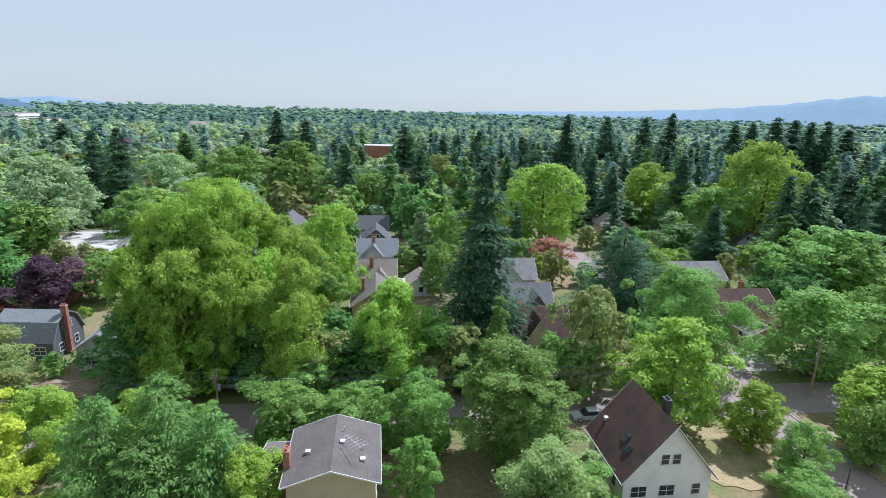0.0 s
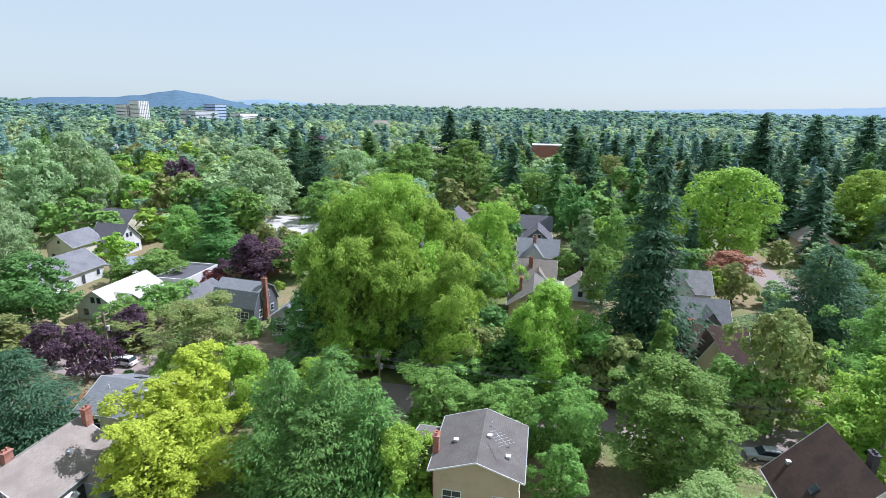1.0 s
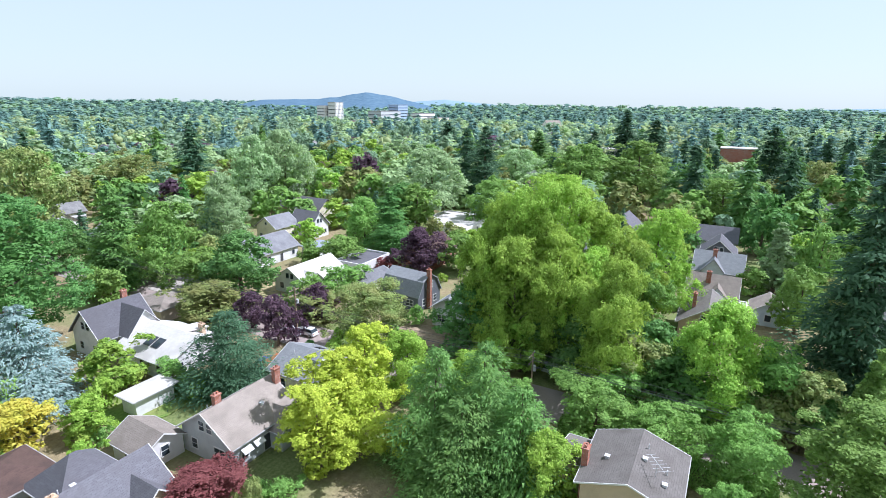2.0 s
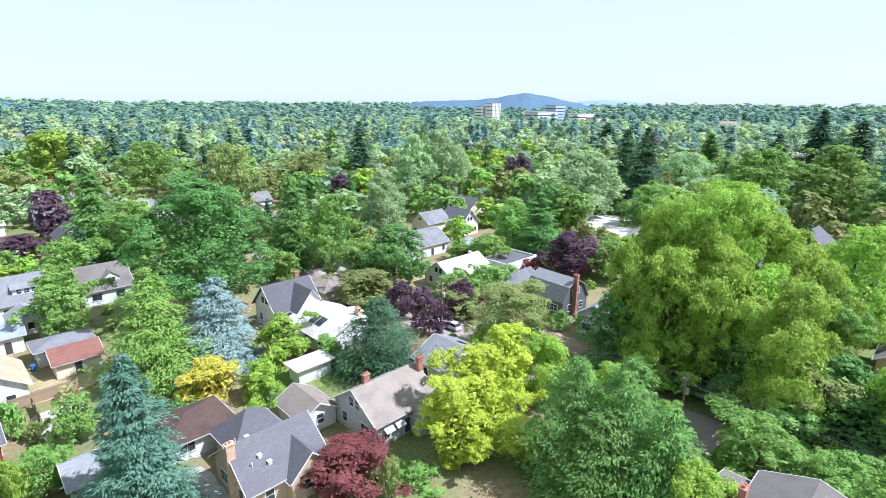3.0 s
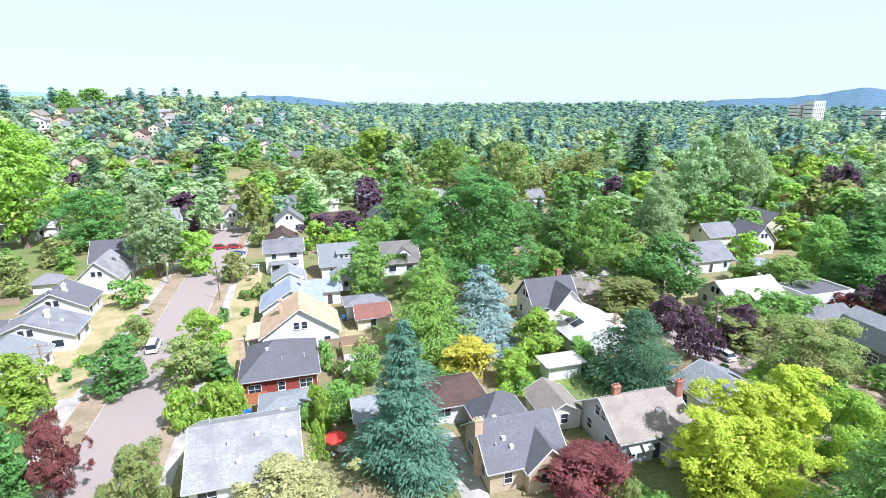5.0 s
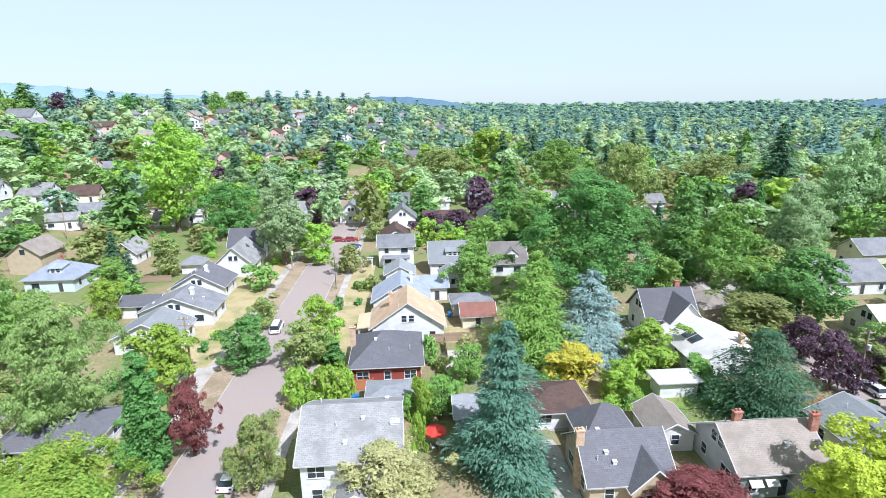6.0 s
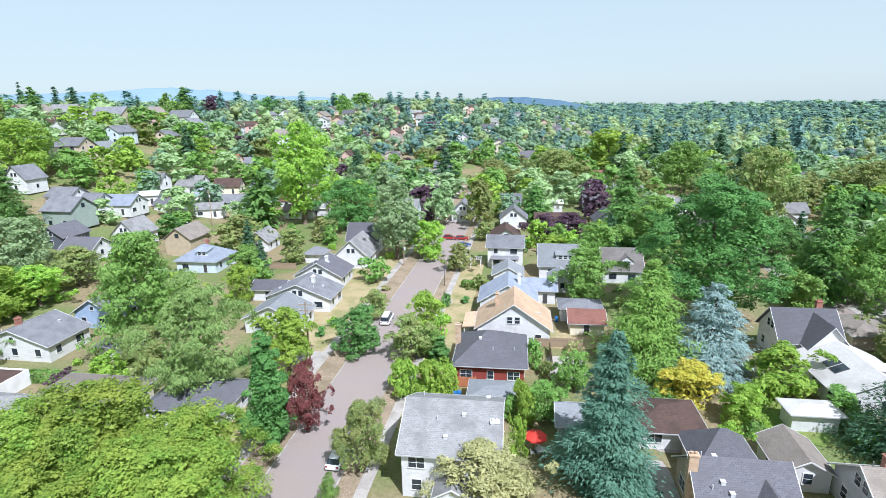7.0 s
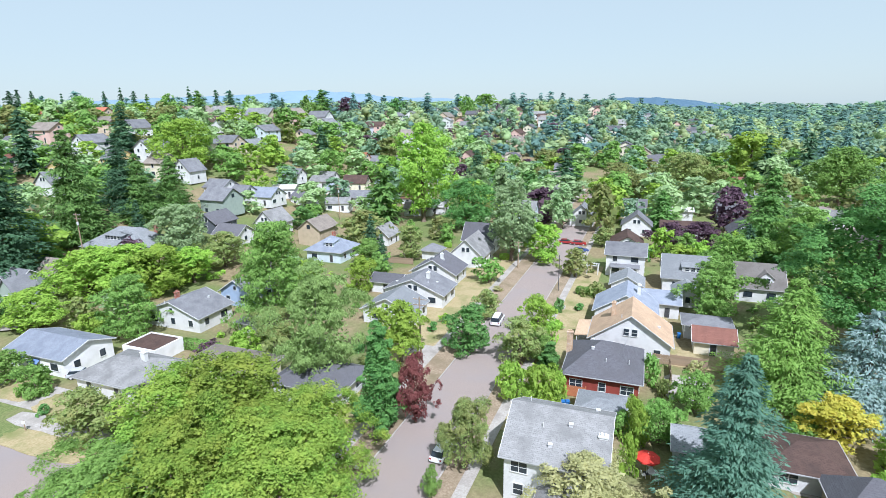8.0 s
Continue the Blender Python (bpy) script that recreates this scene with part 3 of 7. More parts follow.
def window_meshes(w, h, dark=False):
    """A window: moulded frame with sill, and its panes, which stand in it."""
    key = (round(w, 2), round(h, 2), dark)
    if key not in _windows:
        f = 0.1
        me = bpy.data.meshes.new("window_frame")
        bm = prism(bmesh.new(), [(-0.06, h / 2 + f), (-0.06, -h / 2), (-0.12, -h / 2 - 0.02), (-0.12, -h / 2 - f), (0.02, -h / 2 - f), (0.02, h / 2 + f)], -w / 2 - f, w / 2 + f)
        bm.to_mesh(me)
        bm.free()
        me.materials.append(DARKTRIM if dark else TRIM)
        cols = max(1, int(round(w / 0.8)))
        pw, ph = (w - 0.07 * (cols - 1)) / cols, (h - 0.07) / 2
        gm = bpy.data.meshes.new("pane")
        g = boxed(-pw / 2, pw / 2, -0.066, -0.05, -ph / 2, ph / 2)
        g.to_mesh(gm)
        g.free()
        gm.materials.append(GLASS)
        spots = [(-w / 2 + pw / 2 + i * (pw + 0.07), s * (ph + 0.07) / 2) for i in range(cols) for s in (-1, 1)]
        whole = bpy.data.meshes.new("pane")
        g = boxed(-w / 2, w / 2, -0.066, -0.05, -h / 2, h / 2)
        g.to_mesh(whole)
        g.free()
        whole.materials.append(GLASS)
        _windows[key] = (me, gm, spots, whole)
    return _windows[key]


SIDE = {"S": (0, -1, 0), "N": (0, 1, 180), "E": (1, 0, 90), "W": (-1, 0, -90)}


def on_side(L, W, side, u, z):
    sx, sy, turn = SIDE[side]
    if sy:
        return pose(-u * sy, sy * W / 2, z, 0, 0, turn)
    return pose(sx * L / 2, u * sx, z, 0, 0, turn)


def add_window(parent, m, w, h, dark=False, sashes=True):
    frame_me, pane_me, spots, whole = window_meshes(w, h, dark)
    ob = mesh_object("window", frame_me, parent)
    ob.matrix_basis = m
    if sashes:
        for x, z in spots:
            mesh_object("pane", pane_me, ob).matrix_basis = pose(x, 0, z)
    else:
        mesh_object("pane", whole, ob)
    return ob


_doors = {}


def add_door(parent, m, w=0.95, h=2.05, color=None):
    key = (w, h, color.name if color else "")
    if key not in _doors:
        bm = bmesh.new()
        box(bm, -w / 2, w / 2, -0.05, 0.02, 0, h)
        for z0, z1 in ((0.2, h * 0.45), (h * 0.52, h - 0.2)):
            box(bm, -w / 2 + 0.15, w / 2 - 0.15, -0.07, -0.05, z0, z1)
        box(bm, -w / 2 - 0.1, -w / 2, -0.08, 0.02, 0, h + 0.1, 1)
        box(bm, w / 2, w / 2 + 0.1, -0.08, 0.02, 0, h + 0.1, 1)
        box(bm, -w / 2, w / 2, -0.08, 0.02, h, h + 0.1, 1)
        me = bpy.data.meshes.new("door")
        bm.to_mesh(me)
        bm.free()
        me.materials.append(color or DARKTRIM)
        me.materials.append(TRIM)
        _doors[key] = me
    ob = mesh_object("door", _doors[key], parent)
    ob.matrix_basis = m
    return ob


def add_chimney(parent, x, y, z0, z1, mat, w=0.9, d=0.6):
    bm = bmesh.new()
    box(bm, x - w / 2, x + w / 2, y - d / 2, y + d / 2, z0, z1)
    box(bm, x - w / 2 - 0.08, x + w / 2 + 0.08, y - d / 2 - 0.08, y + d / 2 + 0.08, z1, z1 + 0.14)
    for s in (-0.22, 0.22):
        box(bm, x + s * w - 0.11, x + s * w + 0.11, y - 0.11, y + 0.11, z1 + 0.14, z1 + 0.4)
    part("chimney", wrap(bm), mat, parent)


def add_vents(parent, L, W, ze, up, n, seed):
    """Plumbing stacks and box vents on the slopes."""
    rng = random.Random(seed)
    for i in range(n):
        s = rng.choice((-1, 1))
        u, k = rng.uniform(-0.4, 0.4) * L, rng.uniform(0.25, 0.8)
        y, z = s * W / 2 * (1 - k), ze + up * k + 0.1
        bm = bmesh.new()
        if i % 2:
            bmesh.ops.create_cone(bm, cap_ends=True, segments=8, radius1=0.06, radius2=0.06, depth=0.7, matrix=pose(u, y, z + 0.2))
        else:
            box(bm, u - 0.2, u + 0.2, y - 0.2, y + 0.2, z - 0.15, z + 0.22)
            box(bm, u - 0.25, u + 0.25, y - 0.25, y + 0.25, z + 0.22, z + 0.27)
        part("roof_vent", bm, METAL, parent)


def add_wing(parent, side, u, width, depth, ze, up, L, W, roof, wall, win=True, grade=0, back=None):
    """A gabled wing or porch that stands out from one side, its ridge square to that side."""
    m = on_side(L, W, side, u, 0)
    back = W * 0.45 if back is None else back
    hold = new("wing")
    hold.parent = parent
    ln = depth + back
    hold.matrix_basis = m @ pose(0, (back - depth) / 2, 0, 0, 0, 90)
    mesh_w = gable_walls(ln, width, ze, up)
    ob = part("wing_wall", mesh_w, wall, hold)
    part("wing_roof", gable_roof(ln, width, ze, up, 0.35, 0.14), roof, hold)
    if grade == 0:
        add_trim(hold, ln, width, ze, up, 0.35)
    if win:
        add_window(hold, on_side(ln, width, "W", 0, max(1.5, ze * 0.55)), min(1.8, width * 0.4), 1.2)


def add_dormer(parent, side, u, width, z, L, W, ze, up, roof, wall, shed=False):
    """A small dormer with a window, set into the slope."""
    b = W / 2
    sx, sy, turn = SIDE[side]
    hold = new("dormer")
    hold.parent = parent
    hold.matrix_basis = pose(0, 0, 0, 0, 0, turn)
    run = b * (1 - (z - ze) / up)
    bm = bmesh.new()
    y0, h = -run, 1.25
    if shed:
        box(bm, u - width / 2, u + width / 2, y0, 0.0, z - 0.6, z + h)
        part("dormer_wall", wrap(bm), wall, hold)
        r = bmesh.new()
        yb = -max(0.0, b * (1 - (z + h + 0.7 - ze) / up))
        slab(r, [(u - width / 2 - 0.25, y0 - 0.35, z + h), (u + width / 2 + 0.25, y0 - 0.35, z + h), (u + width / 2 + 0.25, yb, z + h + 0.6), (u - width / 2 - 0.25, yb, z + h + 0.6)], 0.14)
        part("dormer_roof", wrap(r), roof, hold)
    else:
        hold.matrix_basis = pose(0, 0, 0, 0, 0, turn) @ pose(u, y0 + 1.6, 0, 0, 0, 90)
        part("dormer_wall", gable_walls(3.2, width, z + h * 0.75, width * 0.42, z - 0.6), wall, hold)
        part("dormer_roof", gable_roof(3.2, width, z + h * 0.75, width * 0.42, 0.22, 0.12), roof, hold)
        add_window(hold, on_side(3.2, width, "W", 0, z + 0.45), width * 0.5, 0.95)
        return
    n = max(1, int(width / 1.4))
    for i in range(n):
        add_window(hold, pose(u + (i - (n - 1) / 2) * 1.2, y0, z + 0.62, 0, 0, 0), 0.8, 0.85)


def add_porch(parent, side, u, width, depth, z, L, W, roof, posts=3, fall=0.35):
    """A lean-to porch roof on white posts over a deck."""
    m = on_side(L, W, side, u, 0)
    hold = new("porch")
    hold.parent = parent
    hold.matrix_basis = m
    bm = bmesh.new()
    slab(bm, [(-width / 2, -depth, z - fall), (width / 2, -depth, z - fall), (width / 2, 0.0, z), (-width / 2, 0.0, z)], 0.16)
    part("porch_roof", wrap(bm), roof, hold)
    part("deck", boxed(-width / 2 + 0.1, width / 2 - 0.1, -depth + 0.15, -0.003, -0.3, 0.35), CONCRETE, hold)
    for i in range(posts):
        x = -width / 2 + 0.3 + (width - 0.6) * i / max(1, posts - 1)
        part("post", boxed(x - 0.09, x + 0.09, -depth + 0.3, -depth + 0.48, 0.35, z - fall - 0.1), TRIM, hold)


def add_skylights(parent, W, ze, up, spots):
    """Framed skylights on the slopes: (u along the ridge, side, height share, size)."""
    b = W / 2
    lean = math.degrees(math.atan2(up, b))
    for u, side, k, w in spots:
        s = 1 if side == "N" else -1
        hold = part("skylight", boxed(-w / 2, w / 2, -w * 0.6, w * 0.6, -0.05, 0.12), DARKTRIM, parent)
        hold.matrix_basis = pose(u, s * b * (1 - k), ze + up * k + 0.1, -s * lean)
        part("pane", boxed(-w / 2 + 0.07, w / 2 - 0.07, -w * 0.6 + 0.07, w * 0.6 - 0.07, 0.121, 0.135), GLASS, hold)


def add_awnings(parent, L, W, side, spots, mat):
    """Sloping window awnings."""
    for u, z, w in spots:
        bm = bmesh.new()
        slab(bm, [(-w / 2, -0.75, -0.55), (w / 2, -0.75, -0.55), (w / 2, -0.01, 0.0), (-w / 2, -0.01, 0.0)], 0.05)
        part("awning", bm, mat, parent).matrix_basis = on_side(L, W, side, u, z)


def add_antenna(parent, x, y, z):
    """A television aerial: mast, boom and rods."""
    hold = new("antenna")
    hold.parent = parent
    hold.matrix_basis = pose(x, y, z, 0, 0, 35)
    part("mast", boxed(-0.02, 0.02, -0.02, 0.02, -0.3, 1.6), METAL, hold)
    part("boom", boxed(-1.3, 1.3, -0.018, 0.018, 1.48, 1.52), METAL, hold)
    for i in range(6):
        u, w = -1.2 + i * 0.48, 0.9 - i * 0.09
        part("rod", boxed(u - 0.012, u + 0.012, -w, w, 1.53, 1.555), METAL, hold)


def house(x, y, turn, L, W, ze, up, roof, wall, style="gable", grade=0, label="", chimneys=(), dormers=(), wings=(), porches=(), vents=0, floors=None, ridge=None, brick=None, name="house", windows=True, skylights=(), awnings=(), aerial=None):
    """One house. The ridge runs along its own x; ze: eaves, up: rise of the roof."""
    h = empty(name, x, y, ground_height(x, y), turn, label, "house" if name == "house" else name.replace("_", " "))
    R, Wm = ROOF[roof], WALL[wall]
    PLACED.append((x, y, max(L, W) * 0.6 + 1.5))
    if grade == 2 and label.endswith("ridge"):
        PLACED.append((x * 0.96, y * 0.96, 4.5))  # open front garden
    if style == "gable":
        part("wall", gable_walls(L, W, ze, up), Wm, h)
        part("roof", gable_roof(L, W, ze, up), R, h)
        if grade < 2:
            add_trim(h, L, W, ze, up)
    elif style == "gambrel":
        a, b = gambrel(L, W, ze, up)
        part("wall", a, Wm, h)
        part("roof", b, R, h)
    elif style == "flat":
        part("wall", wrap(boxed(-L / 2, L / 2, -W / 2, W / 2, -0.6, ze)), Wm, h)
        part("roof", wrap(boxed(-L / 2 + 0.25, L / 2 - 0.25, -W / 2 + 0.25, W / 2 - 0.25, ze + 0.002, ze + 0.08)), R, h)
        bm = bmesh.new()
        for s in (-1, 1):
            y0, y1 = sorted((s * W / 2, s * (W / 2 - 0.25)))
            box(bm, -L / 2, L / 2, y0, y1, ze + 0.001, ze + up)
            x0, x1 = sorted((s * L / 2, s * (L / 2 - 0.25)))
            box(bm, x0, x1, -W / 2 + 0.25, W / 2 - 0.25, ze + 0.001, ze + up)
        part("parapet", bm, Wm, h)
    else:
        part("wall", wrap(boxed(-L / 2, L / 2, -W / 2, W / 2, -0.6, ze)), Wm, h)
        part("roof", hip_roof(L, W, ze, up, ridge=ridge), R, h)
        if grade < 2:
            zo = ze - up / (W / 2) * 0.55
            for s in (-1, 1):
                y0, y1 = sorted((s * (W / 2 + 0.555), s * (W / 2 + 0.65)))
                part("gutter", boxed(-L / 2 - 0.55, L / 2 + 0.55, y0, y1, zo - 0.06, zo + 0.06), GUTTER, h)
                x0, x1 = sorted((s * (L / 2 + 0.555), s * (L / 2 + 0.65)))
                part("gutter", boxed(x0, x1, -W / 2 - 0.55, W / 2 + 0.55, zo - 0.06, zo + 0.06), GUTTER, h)
    if windows:
        floors = floors or (2 if ze > 4.6 else 1)
        rng = random.Random(hash_of(f"{x:.1f}{y:.1f}"))
        for side in "SNEW":
            run = L if side in "SN" else W
            n = max(1, int(run / (3.2, 3.8, 4.5)[grade]))
            for fl in range(floors):
                z = 1.65 + fl * 2.75
                for i in range(n):
                    u = (i - (n - 1) / 2) * run / n + rng.uniform(-0.25, 0.25)
                    if fl == 0 and side == ("S" if L > W else "E") and i == n // 2:
                        add_door(h, on_side(L, W, side, u, 0.15))
                        continue
                    w = rng.choice((0.9, 1.0, 1.7)) if n < 4 else 0.9
                    add_window(h, on_side(L, W, side, u, z), w, 1.25, sashes=grade == 0)
            if style in ("gable", "gambrel") and side in "EW" and up > 1.8:
                zc = ze + up * (0.32 if style == "gable" else 0.4)
                if ze < 4.6 and up > 2.6:
                    for s in (-0.65, 0.65):
                        add_window(h, on_side(L, W, side, s, zc), 0.85, 1.15, sashes=grade == 0)
                else:
                    add_window(h, on_side(L, W, side, 0, zc), 0.7, 0.8, sashes=False)
    for cx, cy, z1, mat in chimneys:
        add_chimney(h, cx * L, cy * W, 0.0 if abs(cx) > 0.49 or abs(cy) > 0.49 else ze - 0.3, z1, {"b": BRICK, "t": BRICKTAN, "w": TRIM, "g": CONCRETE, "d": DARKTRIM}[mat])
    for side, u, width, z, shed in dormers:
        add_dormer(h, side, u, width, z, L, W, ze, up, R, Wm, shed)
    for side, u, width, depth, wze, wup in wings:
        add_wing(h, side, u, width, depth, wze, wup, L, W, R, Wm, grade=grade)
    for side, u, width, depth, z in porches:
        add_porch(h, side, u, width, depth, z, L, W, R)
    if skylights:
        add_skylights(h, W, ze, up, skylights)
    for side, spots in awnings:
        add_awnings(h, L, W, side, spots, CLOTHBLUE if wall == "stucco" else TRIM)
    if aerial:
        add_antenna(h, *aerial)
    if vents:
        add_vents(h, L, W, ze, up, vents, int(abs(x * 7 + y * 3)))
    return h


# ---- streets ----
def strip(name, x0, x1, y0, y1, z, thick, mat, label, category, lean=0.0):
    """A straight piece of street; lean: drift of x for every metre of y past 60."""
    bm = boxed(x0, x1, y0, y1, z - thick, z)
    for v in bm.verts:
        v.co.x += lean * (v.co.y - 60)
    return tagged(part(name, bm, mat, None), label, category, kind="structure")


LEAN = 0.02
strip("road", -28.0, -19.4, 20, 330, 0.03, 0.3, ASPHALT, "aged gray-pink asphalt street with patches", "road", LEAN)
strip("road", 61.5, 70.0, -400, 400, 0.03, 0.3, ASPHALT, "aged asphalt cross street in tree shade", "road")
strip("road", -250, -28.9, 28, 36.6, 0.025, 0.3, ASPHALT, "aged asphalt side street", "road")
strip("road", 70.05, 300, -62, -54, 0.03, 0.3, ASPHALT, "aged asphalt side street", "road")
strip("road", 20, 61.45, -58.6, -51.2, 0.03, 0.3, ASPHALT, "sunlit aged asphalt side street", "road")
strip("kerb", 20, 61.4, -51.15, -50.95, 0.14, 0.3, CONCRETE, "worn concrete kerb along the street", "kerb")
strip("kerb", 20, 61.4, -58.85, -58.65, 0.14, 0.3, CONCRETE, "worn concrete kerb along the street", "kerb")
strip("pavement", 20, 57, -62.4, -60.9, 0.08, 0.3, CONCRETE, "pale concrete pavement beside the street", "pavement")
strip("verge", 20, 57, -60.85, -58.9, 0.09, 0.3, DRYLAWN, "sun-dried grass verge beside the kerb", "verge")
for x0, x1 in ((-28.2, -28.0), (-19.4, -19.2)):
    strip("kerb", x0, x1, 40, 330, 0.15, 0.3, CONCRETE, "worn concrete kerb along the street", "kerb", LEAN)
for x0, x1 in ((-16.9, -15.4), (-33.4, -31.8)):
    strip("pavement", x0, x1, 40, 330, 0.08, 0.3, CONCRETE, "pale concrete pavement beside the street", "pavement", LEAN)
for x0, x1 in ((-19.2, -16.9), (-31.8, -28.2)):
    strip("verge", x0, x1, 40, 330, 0.1, 0.3, SOIL, "dry bare verge beside the kerb", "verge", LEAN)
for x0, x1, y0, y1 in ((-43, -33.4, 92, 160), (-42, -33.4, 72, 92), (-15.4, -10.0, 95, 140), (-15.4, -9.0, 60, 95), (-40, -33.4, 45, 72)):
    strip("lawn", x0, x1, y0, y1, 0.06, 0.3, DRYLAWN, "sun-dried yellow front lawn", "lawn", LEAN)


_patch = [0]


def patch(name, x0, x1, y0, y1, mat, label):
    """A paved or planted piece of ground with an uneven outline."""
    _patch[0] += 1
    rng = random.Random(_patch[0])
    bm = bmesh.new()
    z = 0.05 + 0.004 * _patch[0]
    cx, cy, ax, ay = (x0 + x1) / 2, (y0 + y1) / 2, (x1 - x0) / 2, (y1 - y0) / 2
    n, soft = (28, 0.5) if mat is not CONCRETE else (20, 0.18)
    pts = []
    for i in range(n):
        a = 6.28319 * i / n
        c, s = math.cos(a), math.sin(a)
        k = (abs(c) ** (2 / soft) + abs(s) ** (2 / soft)) ** (-soft / 2) * (rng.uniform(0.9, 1.05) if mat is not CONCRETE else rng.uniform(0.985, 1.0))
        pts.append((cx + ax * c * k, cy + ay * s * k, z + ground_height(cx, cy)))
    slab(bm, pts, 0.3)
    return tagged(part(name, bm, mat, None), label, name, kind="structure")


# ---- vehicles, poles and garden things ----
def paint(name, c):
    m, t, b = node_material("car_paint_" + name, 0.25, 0.5)
    t.links.new(mixed(t, noise_out(t, 3.0), c, [v * 0.9 for v in c]), b.inputs["Base Color"])
    b.inputs["Coat Weight"].default_value = 0.6
    return m


PAINT = {k: paint(k, c) for k, c in (("white", (0.8, 0.8, 0.8)), ("red", (0.35, 0.03, 0.03)), ("blue", (0.07, 0.11, 0.28)), ("silver", (0.5, 0.52, 0.54)), ("dark", (0.04, 0.045, 0.05)), ("rust", (0.45, 0.16, 0.1)))}
TYRE = surface("tyre_rubber", (0.02, 0.02, 0.02), (0.03, 0.03, 0.03), 20.0, rough=0.9)
LAMPGLASS = surface("lamp_glass", (0.6, 0.6, 0.58), (0.7, 0.7, 0.68), 20.0, rough=0.2, relief=0.0)


def car(x, y, turn, col, kind="car"):
    """A parked car: body, glasshouse, four wheels, bumpers, lamps."""
    label = {"car": f"{col} parked car standing at the kerb", "van": f"{col} parked van standing at the kerb"}[kind].replace("rust", "rust-red").replace("dark", "dark gray")
    c = empty(kind, x, y, ground_height(x, y) + 0.03, turn, label, kind, "parked vehicles")
    PLACED.append((x, y, 2.5))
    L, W = (4.4, 1.76) if kind == "car" else (4.9, 1.9)
    top = 1.45 if kind == "car" else 1.8
    bm = bmesh.new()
    prof = [(-L / 2, 0.32), (-L / 2 - 0.02, 0.62), (-L / 2 + 0.12, 0.88), (-L * 0.2, 0.94), (L * 0.3, 0.94), (L / 2 - 0.1, 0.8), (L / 2, 0.55), (L / 2 - 0.05, 0.3)]
    if kind == "van":
        prof[2], prof[3] = (-L / 2 + 0.04, 1.0), (-L * 0.3, 1.0)
    ends = [[bm.verts.new((px, s * W / 2 * (1 if 0.4 < pz < 0.85 else 0.95), pz)) for px, pz in prof] for s in (-1, 1)]
    bm.faces.new(ends[0])
    bm.faces.new(ends[1][::-1])
    for i in range(len(prof)):
        j = (i + 1) % len(prof)
        bm.faces.new((ends[0][j], ends[0][i], ends[1][i], ends[1][j]))
    bmesh.ops.recalc_face_normals(bm, faces=bm.faces)
    bmesh.ops.bevel(bm, geom=bm.edges[:], offset=0.05, segments=2, affect="EDGES")
    part("body", bm, PAINT[col], c)
    cab = [(-L * 0.44, 0.9), (-L * 0.36, top - 0.06), (L * 0.05, top - 0.02), (L * 0.24, 0.92)] if kind == "car" else [(-L / 2 + 0.06, 0.96), (-L * 0.46, top - 0.08), (L * 0.14, top - 0.04), (L * 0.33, 0.92)]
    for nm, mat, w, dz in (("glasshouse", GLASS, 0.86, -0.02), ("roof", PAINT[col], 0.74, 0.035)):
        bm = bmesh.new()
        pr = cab if nm == "glasshouse" else [(cab[1][0] + 0.06, top - 0.1), (cab[1][0] + 0.1, top + 0.02), (cab[2][0] - 0.06, top + 0.03), (cab[2][0], top - 0.08)]
        e = [[bm.verts.new((px, s * W / 2 * (w if pz < 1.1 else w * 0.88), pz + dz)) for px, pz in pr] for s in (-1, 1)]
        bm.faces.new(e[0])
        bm.faces.new(e[1][::-1])
        for i in range(4):
            j = (i + 1) % 4
            bm.faces.new((e[0][j], e[0][i], e[1][i], e[1][j]))
        bmesh.ops.recalc_face_normals(bm, faces=bm.faces)
        part(nm, bm, mat, c)
    for sx in (-0.31, 0.31):
        for sy in (-1, 1):
            bm = bmesh.new()
            bmesh.ops.create_cone(bm, cap_ends=True, segments=16, radius1=0.32, radius2=0.32, depth=0.22, matrix=pose(sx * L, sy * (W / 2 - 0.1), 0.32, 90))
            w = part("wheel", bm, TYRE, c)
            bm = bmesh.new()
            bmesh.ops.create_cone(bm, cap_ends=True, segments=12, radius1=0.2, radius2=0.17, depth=0.03, matrix=pose(sx * L, sy * (W / 2 + 0.02), 0.32, 90 * sy))
            part("rim", bm, METAL, w)
    for sy in (-1, 1):
        part("headlight", boxed(L / 2 - 0.12, L / 2 + 0.01, sy * 0.62 - 0.18, sy * 0.62 + 0.18, 0.6, 0.74), LAMPGLASS, c)
        part("tail_light", boxed(-L / 2 - 0.03, -L / 2 + 0.06, sy * 0.66 - 0.12, sy * 0.66 + 0.12, 0.66, 0.84), PAINT["red"], c)
        part("mirror", boxed(L * 0.17, L * 0.17 + 0.12, sy * (W / 2 + 0.08) - 0.08, sy * (W / 2 + 0.08) + 0.08, 0.92, 1.05), PAINT[col], c)


def rod(bm, p, q, r, sides=6):
    p, q = Vector(p), Vector(q)
    d = q - p
    m = Matrix.Translation((p + q) / 2) @ d.to_track_quat("Z", "Y").to_matrix().to_4x4()
    bmesh.ops.create_cone(bm, cap_ends=True, segments=sides, radius1=r, radius2=r * 0.9, depth=d.length, matrix=m)
    return bm


